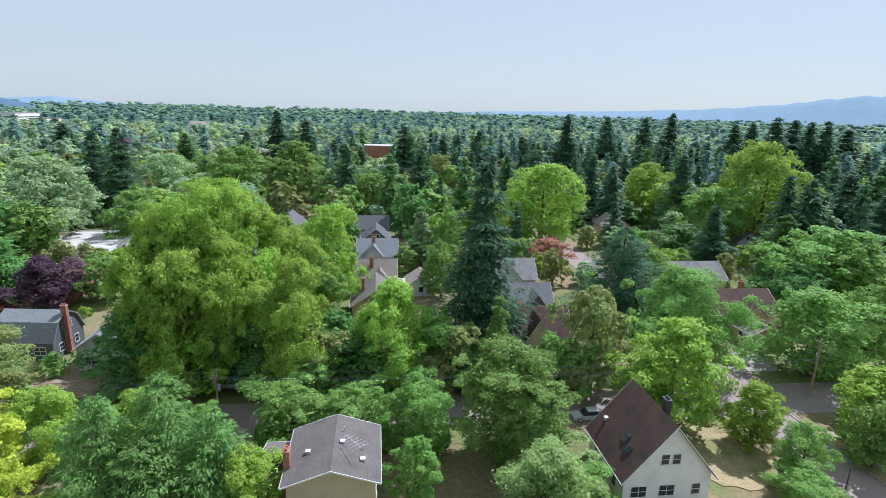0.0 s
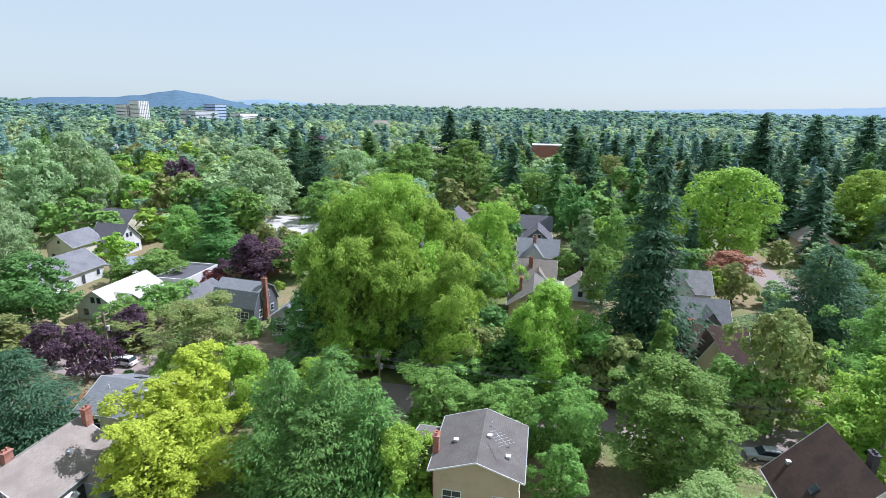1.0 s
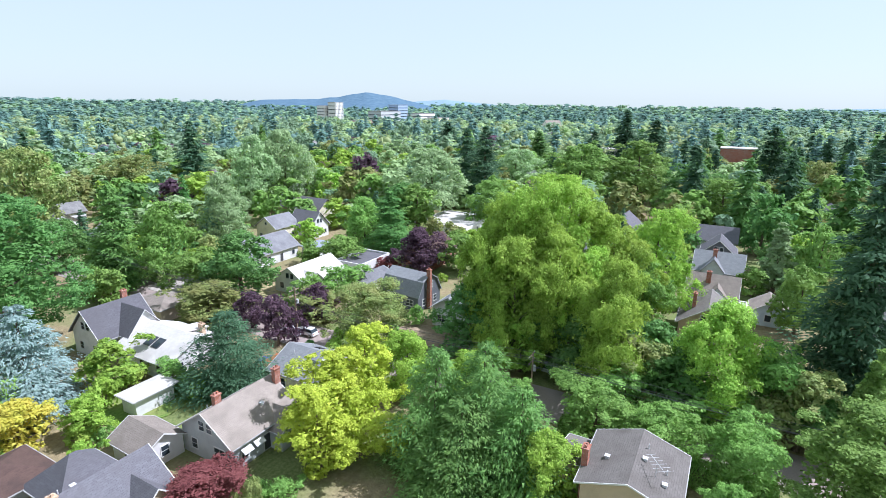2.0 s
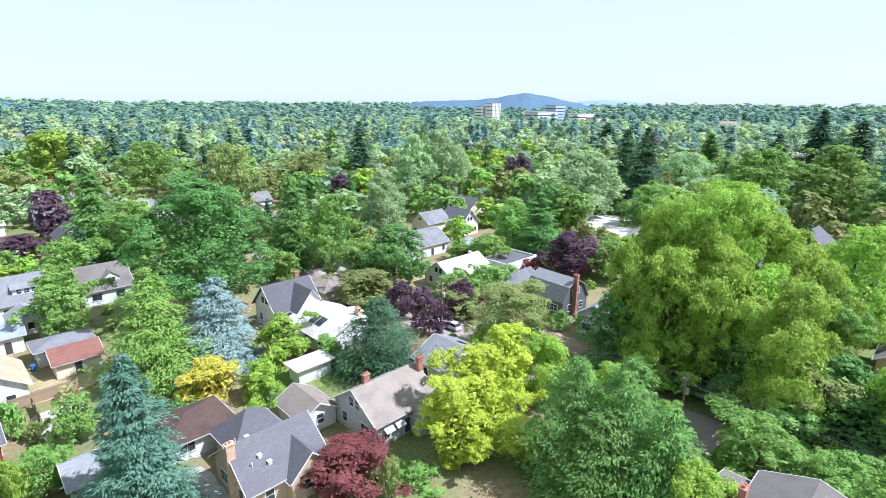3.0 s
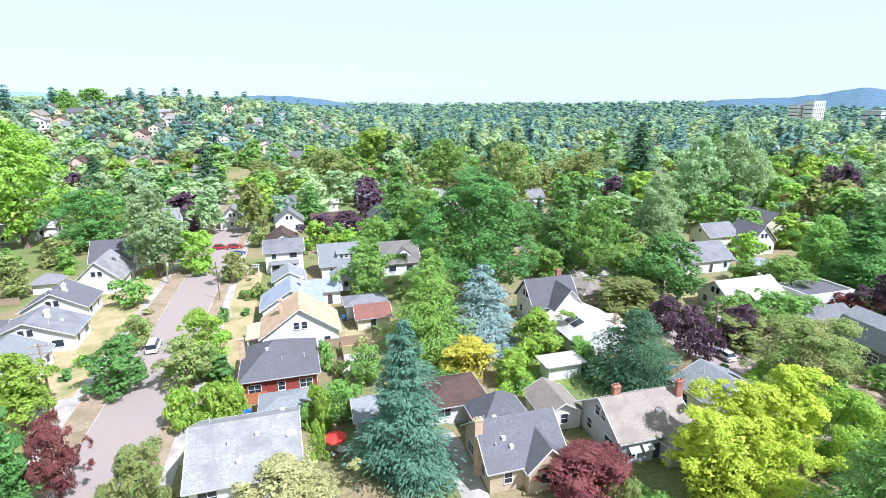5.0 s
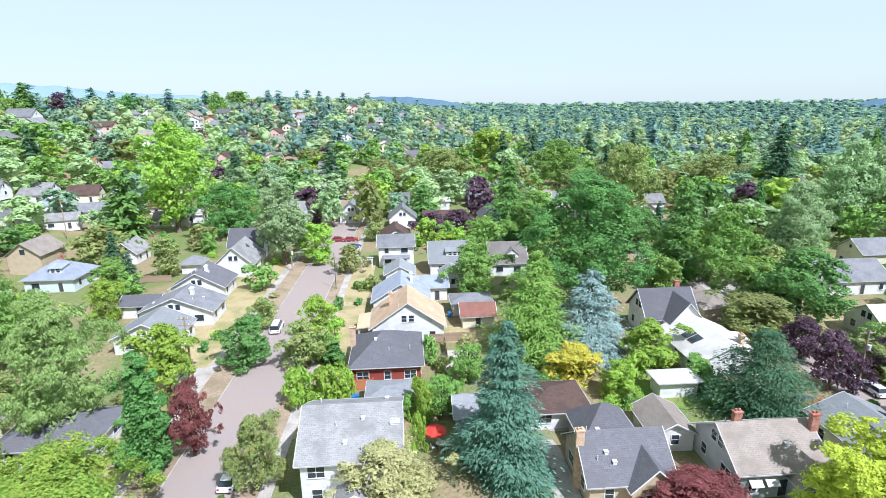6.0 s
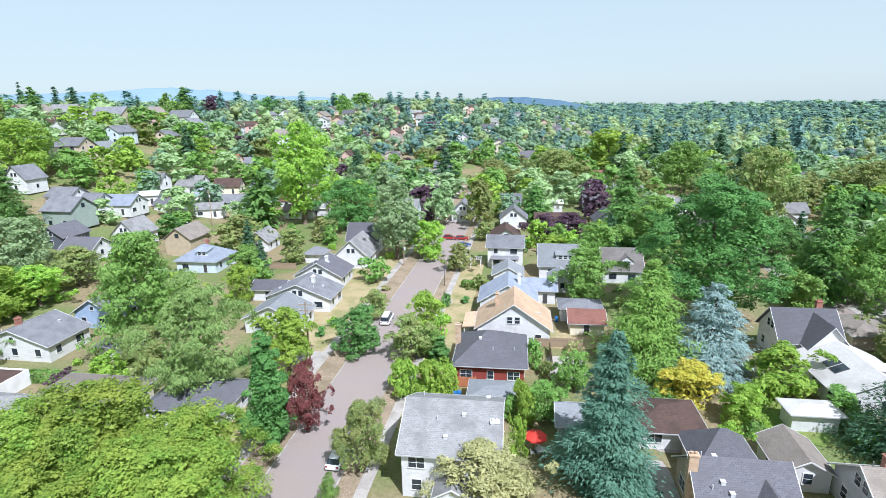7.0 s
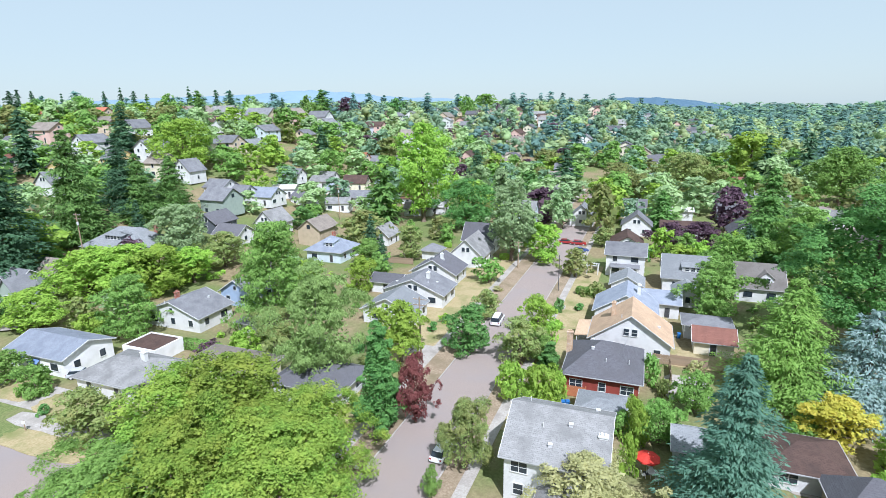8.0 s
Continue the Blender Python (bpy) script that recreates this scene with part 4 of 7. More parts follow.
def utility_pole(x, y, h, arm=1):
    """A tarred wooden pole with cross-arms, insulators and a transformer."""
    p = empty("utility_pole", x, y, ground_height(x, y), 0, "weathered wooden utility pole with cross-arms beside the street" if arm else "slim dark lamp pole beside the street", "utility pole")
    bm = bmesh.new()
    bmesh.ops.create_cone(bm, cap_ends=True, segments=10, radius1=0.17 if arm else 0.09, radius2=0.11 if arm else 0.06, depth=h + 0.5, matrix=pose(0, 0, h / 2 - 0.25))
    part("pole", bm, WOOD if arm else DARKTRIM, p)
    if arm:
        for z in (h - 0.5, h - 1.5):
            part("cross_arm", boxed(-1.2, 1.2, 0.12, 0.22, z - 0.06, z + 0.06), WOOD, p)
            for u in (-1.1, -0.45, 0.45, 1.1):
                bm = bmesh.new()
                bmesh.ops.create_cone(bm, cap_ends=True, segments=6, radius1=0.05, radius2=0.03, depth=0.16, matrix=pose(u, 0.17, z + 0.14))
                part("insulator", bm, METAL, p)
        bm = bmesh.new()
        bmesh.ops.create_cone(bm, cap_ends=True, segments=12, radius1=0.24, radius2=0.24, depth=0.8, matrix=pose(0.3, -0.2, h - 2.6))
        part("transformer", bm, METAL, p)


def wires(x, y0, y1):
    """Sagging power lines along the cross street, each one tube."""
    for k, (dx, z) in enumerate(((-1.1, 9.3), (-0.45, 9.3), (1.1, 9.3), (-0.9, 8.3), (0.9, 8.3))):
        bm = bmesh.new()
        last = None
        for i in range(17):
            u = i / 16
            c = Vector((x + dx, y0 + (y1 - y0) * u, z - 1.1 * math.sin(u * math.pi)))
            ring = [bm.verts.new(c + Vector((0.022 * math.cos(q * 1.571), 0, 0.022 * math.sin(q * 1.571)))) for q in range(4)]
            if last:
                for q in range(4):
                    bm.faces.new((last[q], last[(q + 1) % 4], ring[(q + 1) % 4], ring[q]))
            last = ring
        tagged(part("power_line", bm, DARKTRIM, None), "thin dark power line sagging above the street", "power line", "power lines")


def fence(x, y, w, turn, red=False):
    """Upright boards on posts and rails."""
    f = empty("fence", x, y, ground_height(x, y), turn, ("red-stained" if red else "weathered gray-brown") + " wooden board fence between gardens", "fence")
    mat = REDWOOD if red else WOOD
    board = boxed(-0.07, 0.07, -0.012, 0.012, 0.05, 1.7)
    me = bpy.data.meshes.new("board")
    board.to_mesh(me)
    board.free()
    me.materials.append(mat)
    n = int(w / 0.15)
    for i in range(n):
        mesh_object("board", me, f).matrix_basis = pose(-w / 2 + (i + 0.5) * w / n, 0, 0.02 * ((i * 7) % 3))
    for z in (0.4, 1.4):
        part("rail", boxed(-w / 2, w / 2, 0.014, 0.06, z - 0.05, z + 0.05), mat, f)
    for i in range(int(w / 2.2) + 1):
        u = -w / 2 + w * i / max(1, int(w / 2.2))
        part("post", boxed(u - 0.06, u + 0.06, 0.062, 0.17, -0.3, 1.85), mat, f)


CLOTHRED = surface("umbrella_cloth_red", (0.5, 0.04, 0.03), (0.6, 0.06, 0.04), 6.0, rough=0.8, relief=0.0)
BINBLUE = surface("bin_blue", (0.03, 0.13, 0.35), (0.04, 0.16, 0.4), 4.0, rough=0.5, relief=0.0)


def umbrella(x, y):
    u = empty("garden_umbrella", x, y, 0, 20, "open red cloth umbrella on a patio", "umbrella")
    bm = bmesh.new()
    top = bm.verts.new((0, 0, 2.7))
    ring = [bm.verts.new((1.4 * math.cos(6.283 * k / 8), 1.4 * math.sin(6.283 * k / 8), 2.15)) for k in range(8)]
    hem = [bm.verts.new((v.co.x * 1.01, v.co.y * 1.01, 2.0)) for v in ring]
    for k in range(8):
        j = (k + 1) % 8
        bm.faces.new((top, ring[k], ring[j]))
        bm.faces.new((ring[k], hem[k], hem[j], ring[j]))
    part("canopy", bm, CLOTHRED, u)
    part("pole", rod(bmesh.new(), (0, 0, 0), (0, 0, 2.8), 0.03, 8), TRIM, u)
    part("base_plate", boxed(-0.3, 0.3, -0.3, 0.3, 0, 0.08), DARKTRIM, u)


def garden_table(x, y):
    t = empty("garden_table", x, y, 0, 15, "pale garden table on a paved patio", "table")
    bm = bmesh.new()
    bmesh.ops.create_cone(bm, cap_ends=True, segments=20, radius1=0.6, radius2=0.6, depth=0.04, matrix=pose(0, 0, 0.73))
    part("tabletop", bm, TRIM, t)
    for a in (45, 135, 225, 315):
        c, s = math.cos(radians(a)) * 0.42, math.sin(radians(a)) * 0.42
        part("leg", rod(bmesh.new(), (c, s, 0), (c * 0.9, s * 0.9, 0.71), 0.025), TRIM, t)
    for k, a in enumerate((0, 100, 200, 290)):
        c = empty("garden_chair", x + 1.05 * math.cos(radians(a)), y + 1.05 * math.sin(radians(a)), 0, a + 90, "pale garden chair beside the patio table", "chair", "chairs round the patio table")
        part("seat", boxed(-0.23, 0.23, -0.23, 0.23, 0.41, 0.45), TRIM, c)
        part("backrest", boxed(-0.23, 0.23, -0.26, -0.232, 0.45, 0.88), TRIM, c)
        for sx in (-0.19, 0.19):
            for sy in (-0.19, 0.19):
                part("leg", boxed(sx - 0.02, sx + 0.02, sy - 0.02, sy + 0.02, 0, 0.41), TRIM, c)


def wheelie_bin(x, y):
    b = empty("wheelie_bin", x, y, 0, 10, "blue plastic wheeled bin beside a house", "bin")
    bm = boxed(-0.28, 0.28, -0.32, 0.32, 0.08, 0.98)
    for v in bm.verts:
        if v.co.z < 0.5:
            v.co.x, v.co.y = v.co.x * 0.8, v.co.y * 0.8
    part("body", bm, BINBLUE, b)
    part("lid", boxed(-0.3, 0.3, -0.36, 0.34, 0.985, 1.04), BINBLUE, b)
    for s in (-1, 1):
        part("wheel", rod(bmesh.new(), (s * 0.22, 0.28, 0.1), (s * 0.3, 0.28, 0.1), 0.1, 10), TYRE, b)


def hedge(x, y, turn, L, W, h, leaf="green"):
    """A clipped hedge: dense leaves on a rounded box, stems inside."""
    e = empty("hedge", x, y, ground_height(x, y), turn, TONE[leaf] + " clipped hedge beside a garden", "hedge")
    PLACED.append((x, y, max(L, W) * 0.5))
    rng = np.random.default_rng(int(abs(x * 10) + abs(y)))
    n = int((2 * L * h + 2 * W * h + L * W) * 130)
    d = unit(rng.normal(size=(n, 3)))
    q = d / (np.abs(d) ** 5).sum(1, keepdims=True) ** 0.2
    P = q * (L / 2, W / 2, h / 2) * rng.uniform(0.86, 1.04, (n, 1)) + (0, 0, h / 2)
    P += np.sin(P[:, :1] * 3.1 + 1) * 0.05
    N = unit(np.sign(q) * np.abs(q) ** 3 + rng.normal(size=(n, 3)) * 0.45 + (0, 0, 0.2))
    mesh_object("foliage", soup("foliage", leaf_faces(P, N, 0.11 * rng.uniform(0.7, 1.3, n), rng), 3, LEAF[leaf]), e)
    part("stem", boxed(-L * 0.42, L * 0.42, -W * 0.12, W * 0.12, 0, h * 0.7), BARK, e)


def pergola(x, y):
    """A white garden pergola: four posts, beams and rafters."""
    p = empty("pergola", x, y, 0, 0, "white-painted wooden pergola beside a house", "pergola")
    for sx in (-1.3, 1.3):
        for sy in (-1.0, 1.0):
            part("post", boxed(sx - 0.07, sx + 0.07, sy - 0.07, sy + 0.07, 0, 2.3), TRIM, p)
    for sy in (-1.0, 1.0):
        part("beam", boxed(-1.6, 1.6, sy - 0.06, sy + 0.06, 2.302, 2.46), TRIM, p)
    for i in range(6):
        u = -1.4 + i * 0.56
        part("rafter", boxed(u - 0.04, u + 0.04, -1.35, 1.35, 2.462, 2.58), TRIM, p)


def sign_post(x, y, h=1.3):
    s = empty("sign_post", x, y, 0, 10, "small white sign on a post in the verge", "sign")
    part("post", boxed(-0.05, 0.05, -0.05, 0.05, -0.2, h), WOOD, s)
    part("board", boxed(-0.3, 0.3, -0.08, -0.052, h - 0.5, h), TRIM, s)


# ---- houses along the street ----
house(-6.7, 53.5, 0, 10.2, 11.6, 5.7, 2.9, "light", "white", grade=0, label="two-storey white house with light gray shingle roof by the street", wings=[('S', 0.6, 3.4, 2.6, 2.6, 1.0)], vents=5, chimneys=[(0.46, -0.2, 7.6, 'w')])
house(-3.75, 78.2, 0, 10.3, 11.2, 3.4, 3, "char", "red", style="hip", grade=0, label="low red house with charcoal hip roof and brick chimney", chimneys=[(-0.53, 0.12, 6.6, 't')], vents=8, ridge=1.2)
house(-3.1, 66.8, 0, 5.6, 4.2, 2.6, 0.5, "slate", "red", style="hip", grade=0, label="small red lean-to with gray shingle roof", windows=False, name='shed')
house(-0.35, 91, 90, 9, 12.6, 3.4, 4.4, "orange", "white", grade=0, label="white gabled house with orange-tan shingle roof and brick chimney", chimneys=[(0.05, 0.24, 7.9, 't')], porches=[('N', 0, 7.0, 2.8, 3.2)], vents=2)
house(-1.6, 103.7, 90, 8.6, 11, 3.4, 3.4, "blue", "white", grade=1, label="white house with pale blue-gray shingle roof", chimneys=[(0.1, -0.2, 7.3, 'w')])
house(4.2, 110.5, 0, 8, 6, 3.2, 1.6, "blue", "white", grade=1, label="white rear addition with pale blue-gray roof")
house(-3, 137, 0, 9, 7.6, 5.6, 2.2, "gray", "white", grade=1, label="two-storey white house with gray roof", porches=[('S', 0, 7, 2.2, 3.2)])
house(-2, 121, 90, 6.5, 6.5, 3, 1.8, "slate", "white", grade=1, label="small white cottage with gray gable roof")
house(10.2, 130, 0, 9.4, 9.6, 3.4, 4, "slate", "white", grade=1, label="white bungalow with blue-gray roof and wide dormer", dormers=[('S', 1.5, 4.5, 4.4, True)])
house(10, 118, 90, 6, 5, 2.8, 1.4, "slate", "white", grade=1, label="white garage with gray roof", name='garage')
house(24.6, 127.5, 0, 8.8, 9.5, 3.4, 4, "warm", "white", grade=1, label="white bungalow with warm gray roof and gabled dormer", dormers=[('S', 1.0, 3.0, 4.2, False)])
house(12.89, 94.63, 0, 6, 5.4, 2.7, 1.5, "red", "cream", grade=1, label="cream garage with red-brown shingle roof", name='garage')
house(12.47, 100.96, 0, 7.5, 5, 2.9, 0.7, "gray", "white", style="hip", grade=1, label="white shed with low gray roof", name='garage')
house(-45.3, 90.8, 90, 7.6, 10.6, 3.1, 2.5, "slate", "white", grade=1, label="white bungalow with mottled gray roof facing the street")
house(-44.9, 102.6, 90, 8, 13.6, 3.1, 2.8, "gray", "white", grade=1, label="white bungalow with gray roof and brick chimney", chimneys=[(0.0, -0.15, 6.4, 'w')], vents=3)
house(-46, 117.3, 90, 8.6, 11.2, 3.1, 3.1, "char", "white", grade=1, label="white bungalow with charcoal roof", vents=3, chimneys=[(-0.1, -0.1, 6.8, 'w')])
house(-43, 134.5, 90, 11, 9, 3.5, 4.1, "light", "white", grade=1, label="white steep-gabled house with pale gray roof")
house(-44, 147, 0, 9, 8, 4.2, 4.2, "char", "white", grade=1, label="white house with dark charcoal roof")
house(-82.6, 127.01, 0, 11, 10, 3.4, 3, "blue", "bluegray", style="hip", grade=1, label="pale blue house with blue shingle hip roof", chimneys=[(0.0, 0.1, 7.2, 'b')], dormers=[('S', 1.2, 3.0, 4.2, True)])
house(-54.89, 135.41, 0, 5, 4.5, 2.8, 1.4, "gray", "white", style="hip", grade=1, label="small white garage with gray roof", name='garage', windows=False)
house(-76.37, 147.42, 90, 8, 6.5, 3.2, 2.8, "light", "white", grade=1, label="white gabled house with pale roof")
house(-54.34, 106.58, 0, 7, 5.5, 2.8, 1.2, "char", "white", grade=1, label="white garage with striped dark roof", name='garage')
# ---- houses farther along the street ----
house(-1.35, 182.43, 90, 8, 9, 3.6, 3.6, "gray", "white", grade=2, label="white house with gray roof among garden trees")
house(12.72, 205.61, 0, 8, 7, 4.6, 0.8, "white", "white", grade=2, label="white house with white roof among garden trees")
house(12.55, 184.57, 0, 13, 7, 3.2, 1.4, "brown", "white", grade=2, label="white house with brown roof among garden trees")
house(29.99, 214.25, 0, 9, 7, 3.2, 2.8, "char", "dark", grade=2, label="dark gray house with charcoal roof among garden trees")
house(29.38, 181.28, 90, 9, 8, 3.4, 3.2, "char", "dark", grade=2, label="dark gray house with charcoal roof among garden trees")
house(-19.83, 192.83, 90, 8, 8, 3.6, 3.8, "gray", "white", grade=2, label="white house with gray roof among garden trees")
house(-2.77, 212.73, 0, 8, 8, 3.6, 3, "char", "white", grade=2, label="white house with charcoal roof among garden trees")
house(2.51, 291.13, 90, 9, 8, 3.6, 3.2, "gray", "cream", grade=2, label="cream house with gray roof among garden trees")
house(5.41, 363.88, 0, 9, 8, 3.6, 3.4, "char", "white", grade=2, label="white house with charcoal roof among garden trees")
house(31.48, 250.24, 0, 10, 8, 3.4, 3.1, "tan", "cream", grade=2, label="cream house with tan roof among garden trees")
house(58.54, 209.3, 0, 8, 7, 3.4, 2.6, "light", "white", grade=2, label="white house with pale gray roof among garden trees")
house(95.25, 199.61, 0, 9, 7, 3.2, 2.8, "light", "white", grade=2, label="white house with pale gray roof among garden trees")
house(-150.34, 263.96, 0, 10, 8, 3.6, 2.9, "clay", "beige", grade=2, label="beige house with red clay roof among garden trees")
house(-142.93, 271.28, 0, 10, 8, 3.4, 2.6, "gray", "white", grade=2, label="white house with gray roof among garden trees")
house(-127.42, 220.29, 10, 11, 8, 3.4, 3.1, "brown", "cream", grade=2, label="cream house with brown roof among garden trees")
house(-114.58, 225.8, 90, 9, 8, 5.6, 2.8, "gray", "bluegray", grade=2, label="pale blue house with gray roof among garden trees")
house(-115.02, 183.34, 20, 10, 8, 3.2, 1.8, "light", "white", grade=2, label="white house with pale gray roof among garden trees")
house(-114.77, 199.04, 10, 11, 9, 3.2, 2.4, "gray", "white", grade=2, label="white house with gray roof among garden trees")
house(-83.76, 193.75, 10, 11, 8, 3.2, 2, "tan", "white", grade=2, label="white house with tan roof among garden trees")
house(-78.56, 199.55, 0, 8, 7, 3.2, 2.2, "white", "white", grade=2, label="white house with white roof among garden trees")
house(-136.99, 206.06, 0, 9, 7, 3.2, 2, "light", "white", grade=2, label="white house with pale gray roof among garden trees")
house(-126.33, 177.09, 0, 9, 7, 3.2, 2, "char", "white", grade=2, label="white house with charcoal roof among garden trees")
house(-126.13, 201.43, 0, 8, 7, 3.2, 2.3, "blue", "white", grade=2, label="white house with blue-gray roof among garden trees")
house(-162.76, 156.08, 90, 8, 8, 4.4, 4.1, "gray", "white", grade=2, label="white house with gray roof among garden trees")
house(-133.42, 161.97, 0, 12, 9, 3.6, 2.8, "blue", "white", grade=2, label="white house with blue-gray roof among garden trees")
house(-140.2, 156.94, 0, 9, 7, 3.2, 2.3, "gray", "white", grade=2, label="white house with gray roof among garden trees")
house(-136.24, 178.27, 20, 9, 7, 3.4, 1.2, "white", "white", grade=2, label="white house with white roof among garden trees")
house(-147.31, 154.96, 0, 9, 8, 3.2, 2.4, "gray", "white", grade=2, label="white house with gray roof among garden trees")
house(-139, 214.04, 0, 8, 7, 3.2, 2.4, "light", "white", grade=2, label="white house with pale gray roof among garden trees")
house(-184.5, 120.21, 90, 8, 8, 4, 3.5, "gray", "white", grade=2, label="white house with gray roof among garden trees")
house(-248.25, 192.27, 0, 11, 9, 5, 3, "tan", "beige", grade=2, label="beige house with tan roof among garden trees")
house(-210.95, 139.39, 0, 9, 8, 5, 2.5, "gray", "white", grade=2, label="white house with gray roof among garden trees")
house(-231.5, 140.74, 20, 10, 8, 4.6, 2.9, "char", "bluegray", grade=2, label="pale blue house with charcoal roof among garden trees")
house(-163.69, 109.8, 0, 7, 5, 3, 1.5, "tan", "beige", grade=2, label="beige house with tan roof among garden trees")
house(-146.52, 198.73, 0, 8, 7, 3.4, 2.6, "gray", "white", grade=2, label="white house with gray roof among garden trees")
house(-311.04, 209.48, 0, 16.9, 11, 7.4, 4, "clay", "beige", grade=2, label="two-storey beige house with red clay roof on the ridge")
house(-298.61, 226.84, 0, 14.3, 11, 7.4, 4, "clay", "beige", grade=2, label="two-storey beige house with red clay roof on the ridge")
house(-279.98, 247.97, 90, 14.3, 11, 7.4, 4, "gray", "white", grade=2, label="two-storey white house with gray roof on the ridge")
house(-281.18, 264.45, 90, 18.2, 11, 7.4, 4, "clay", "beige", grade=2, label="two-storey beige house with red clay roof on the ridge")
house(-253.6, 255.52, 90, 16.9, 11, 7.4, 4, "tan", "pink", grade=2, label="two-storey pink house with tan roof on the ridge")
house(-248.82, 272.49, 0, 15.6, 11, 7.4, 4, "light", "white", grade=2, label="two-storey white house with pale gray roof on the ridge")
house(-226.13, 279.13, 0, 18.2, 11, 7.4, 4, "gray", "beige", grade=2, label="two-storey beige house with gray roof on the ridge")
house(-224.85, 310.39, 90, 15.6, 11, 7.4, 4, "tan", "pink", grade=2, label="two-storey pink house with tan roof on the ridge")
house(-193.24, 301.61, 90, 11.7, 11, 7.4, 4, "gray", "white", grade=2, label="two-storey white house with gray roof on the ridge")
house(-196.15, 244.33, 90, 13, 9, 5.6, 3, "gray", "bluegray", grade=2, label="two-storey pale blue house with gray roof on the ridge")
house(-211.65, 321.61, 0, 14.3, 11, 7.4, 4, "gray", "white", grade=2, label="two-storey white house with gray roof on the ridge")
house(-153.69, 341.27, 0, 11.7, 11, 7.4, 4, "tan", "white", grade=2, label="two-storey white house with tan roof on the ridge")
house(-183.37, 201.56, 0, 11, 9, 5.6, 3, "gray", "beige", grade=2, label="two-storey beige house with gray roof on the ridge")
house(-213.25, 156.26, 90, 11, 9, 5.6, 3, "gray", "white", grade=2, label="two-storey white house with gray roof on the ridge")
house(-188.34, 146.92, 0, 9, 9, 5.6, 3, "gray", "yellow", grade=2, label="two-storey yellow house with gray roof on the ridge")
house(-190.2, 165.48, 90, 11, 9, 5.6, 3, "gray", "white", grade=2, label="two-storey white house with gray roof on the ridge")
house(-172.47, 152.8, 0, 8, 9, 5.6, 3, "tan", "cream", grade=2, label="two-storey cream house with tan roof on the ridge")
house(-244.39, 160.93, 0, 13, 9, 5.6, 3, "tan", "pink", grade=2, label="two-storey pink house with tan roof on the ridge")
house(-191.19, 129.8, 90, 8, 9, 5.6, 3, "light", "yellow", grade=2, label="two-storey yellow house with pale gray roof on the ridge")
# ---- houses west of the street ----
house(-91.7, 55.1, 0, 13.5, 8.6, 3.4, 1.5, "blue", "stucco", grade=1, label="white stucco house with pale blue roof and blue awnings", awnings=[('W', [(-2, 2.4, 2.0), (2, 2.4, 2.0)]), ('S', [(-4, 2.5, 2.4), (0, 2.5, 2.4)])])
house(-73.24, 52.94, 0, 11, 9, 3, 1.8, "light", "white", style="hip", grade=1, label="white house with pale weathered shingle roof", chimneys=[(0.25, 0.1, 5.4, 'w')], porches=[('E', 0, 5, 3, 2.9)])
house(-78.69, 62.2, 0, 7.5, 6, 2.3, 0.25, "brown", "stucco", style="flat", grade=1, label="white garage with flat brown roof", name='garage', windows=False)
house(-84.6, 76.3, 90, 8.8, 13.4, 3.1, 2.5, "gray", "white", grade=1, label="white bungalow with blue-gray roof and red chimney", chimneys=[(-0.15, 0.1, 6.4, 'b')], vents=2)
house(-81.5, 90, 90, 8, 8, 3.4, 2.6, "gray", "blue", grade=1, label="blue house with gray roof")
house(-125.74, 70.8, 0, 5.2, 8.5, 3.4, 3.2, "gray", "green", grade=1, label="gray-green house with gray roof and arched door", dormers=[('S', -2, 2.4, 4.2, False)], wings=[('S', 3, 5, 1, 3.4, 2.6)])
house(-125.39, 79.04, 0, 8, 6, 3.4, 2.8, "tan", "yellow", grade=1, label="tan house with brown roof")
house(-128, 99.5, 0, 18, 13.5, 3.3, 4.0, "slate", "dark", style="hip", grade=1, label="dark house with wide gray hip roof and long shed dormers", ridge=5.5, dormers=[('S', 0, 6.0, 4.7, True), ('E', 0, 5.5, 4.9, True)], chimneys=[(0.3, 0.3, 8.4, 'b')])
house(-59.16, 59.95, 0, 13, 7, 3.1, 0.8, "tan", "cream", style="hip", grade=0, label="low house with tan roof behind trees")
house(-43.46, 60.83, 0, 11, 8, 3, 1.6, "char", "white", style="hip", grade=0, label="white house with dark blue-gray roof")
house(-67.6, 76.18, 0, 5, 5, 2.8, 0.4, "char", "white", style="hip", grade=1, label="white garage with dark door", name='garage', windows=False)
house(-113.3, 140.39, 90, 9, 8, 3.6, 3.9, "light", "white", grade=2, label="white gabled house with pale gray roof")
house(-113.77, 122.46, 0, 9, 7, 3.2, 2.3, "char", "white", grade=1, label="low house with charcoal roof")
house(-123.85, 126.36, 90, 9, 8, 3.2, 2.8, "char", "dark", grade=2, label="dark house with white trimmed gables")
# ---- houses in the near block ----
house(22.4, 49.3, 0, 8.8, 8.4, 3.2, 3.2, "char", "tan", grade=0, label="tan stucco bungalow with charcoal shingle roof and chimney", wings=[('S', 2.0, 4.8, 1.2, 3.0, 2.3)], chimneys=[(-0.53, -0.12, 7.2, 't')], vents=5)
house(23.2, 55.8, 0, 6.2, 6, 3, 2.6, "char", "tan", style="hip", grade=0, label="tan rear wing with blue-gray roof")
house(38.9, 49.4, 0, 9.8, 8.7, 3.5, 2.9, "tan", "gray", grade=0, label="gray house with tan shingle roof and white trim", wings=[('S', 2.6, 4.2, 2.0, 2.8, 1.7)], chimneys=[(-0.28, 0.05, 7.4, 'b'), (0.53, -0.12, 7.6, 'b')], vents=2, awnings=[('S', [(-3.2, 2.5, 1.4), (-1.4, 2.5, 1.4)])])
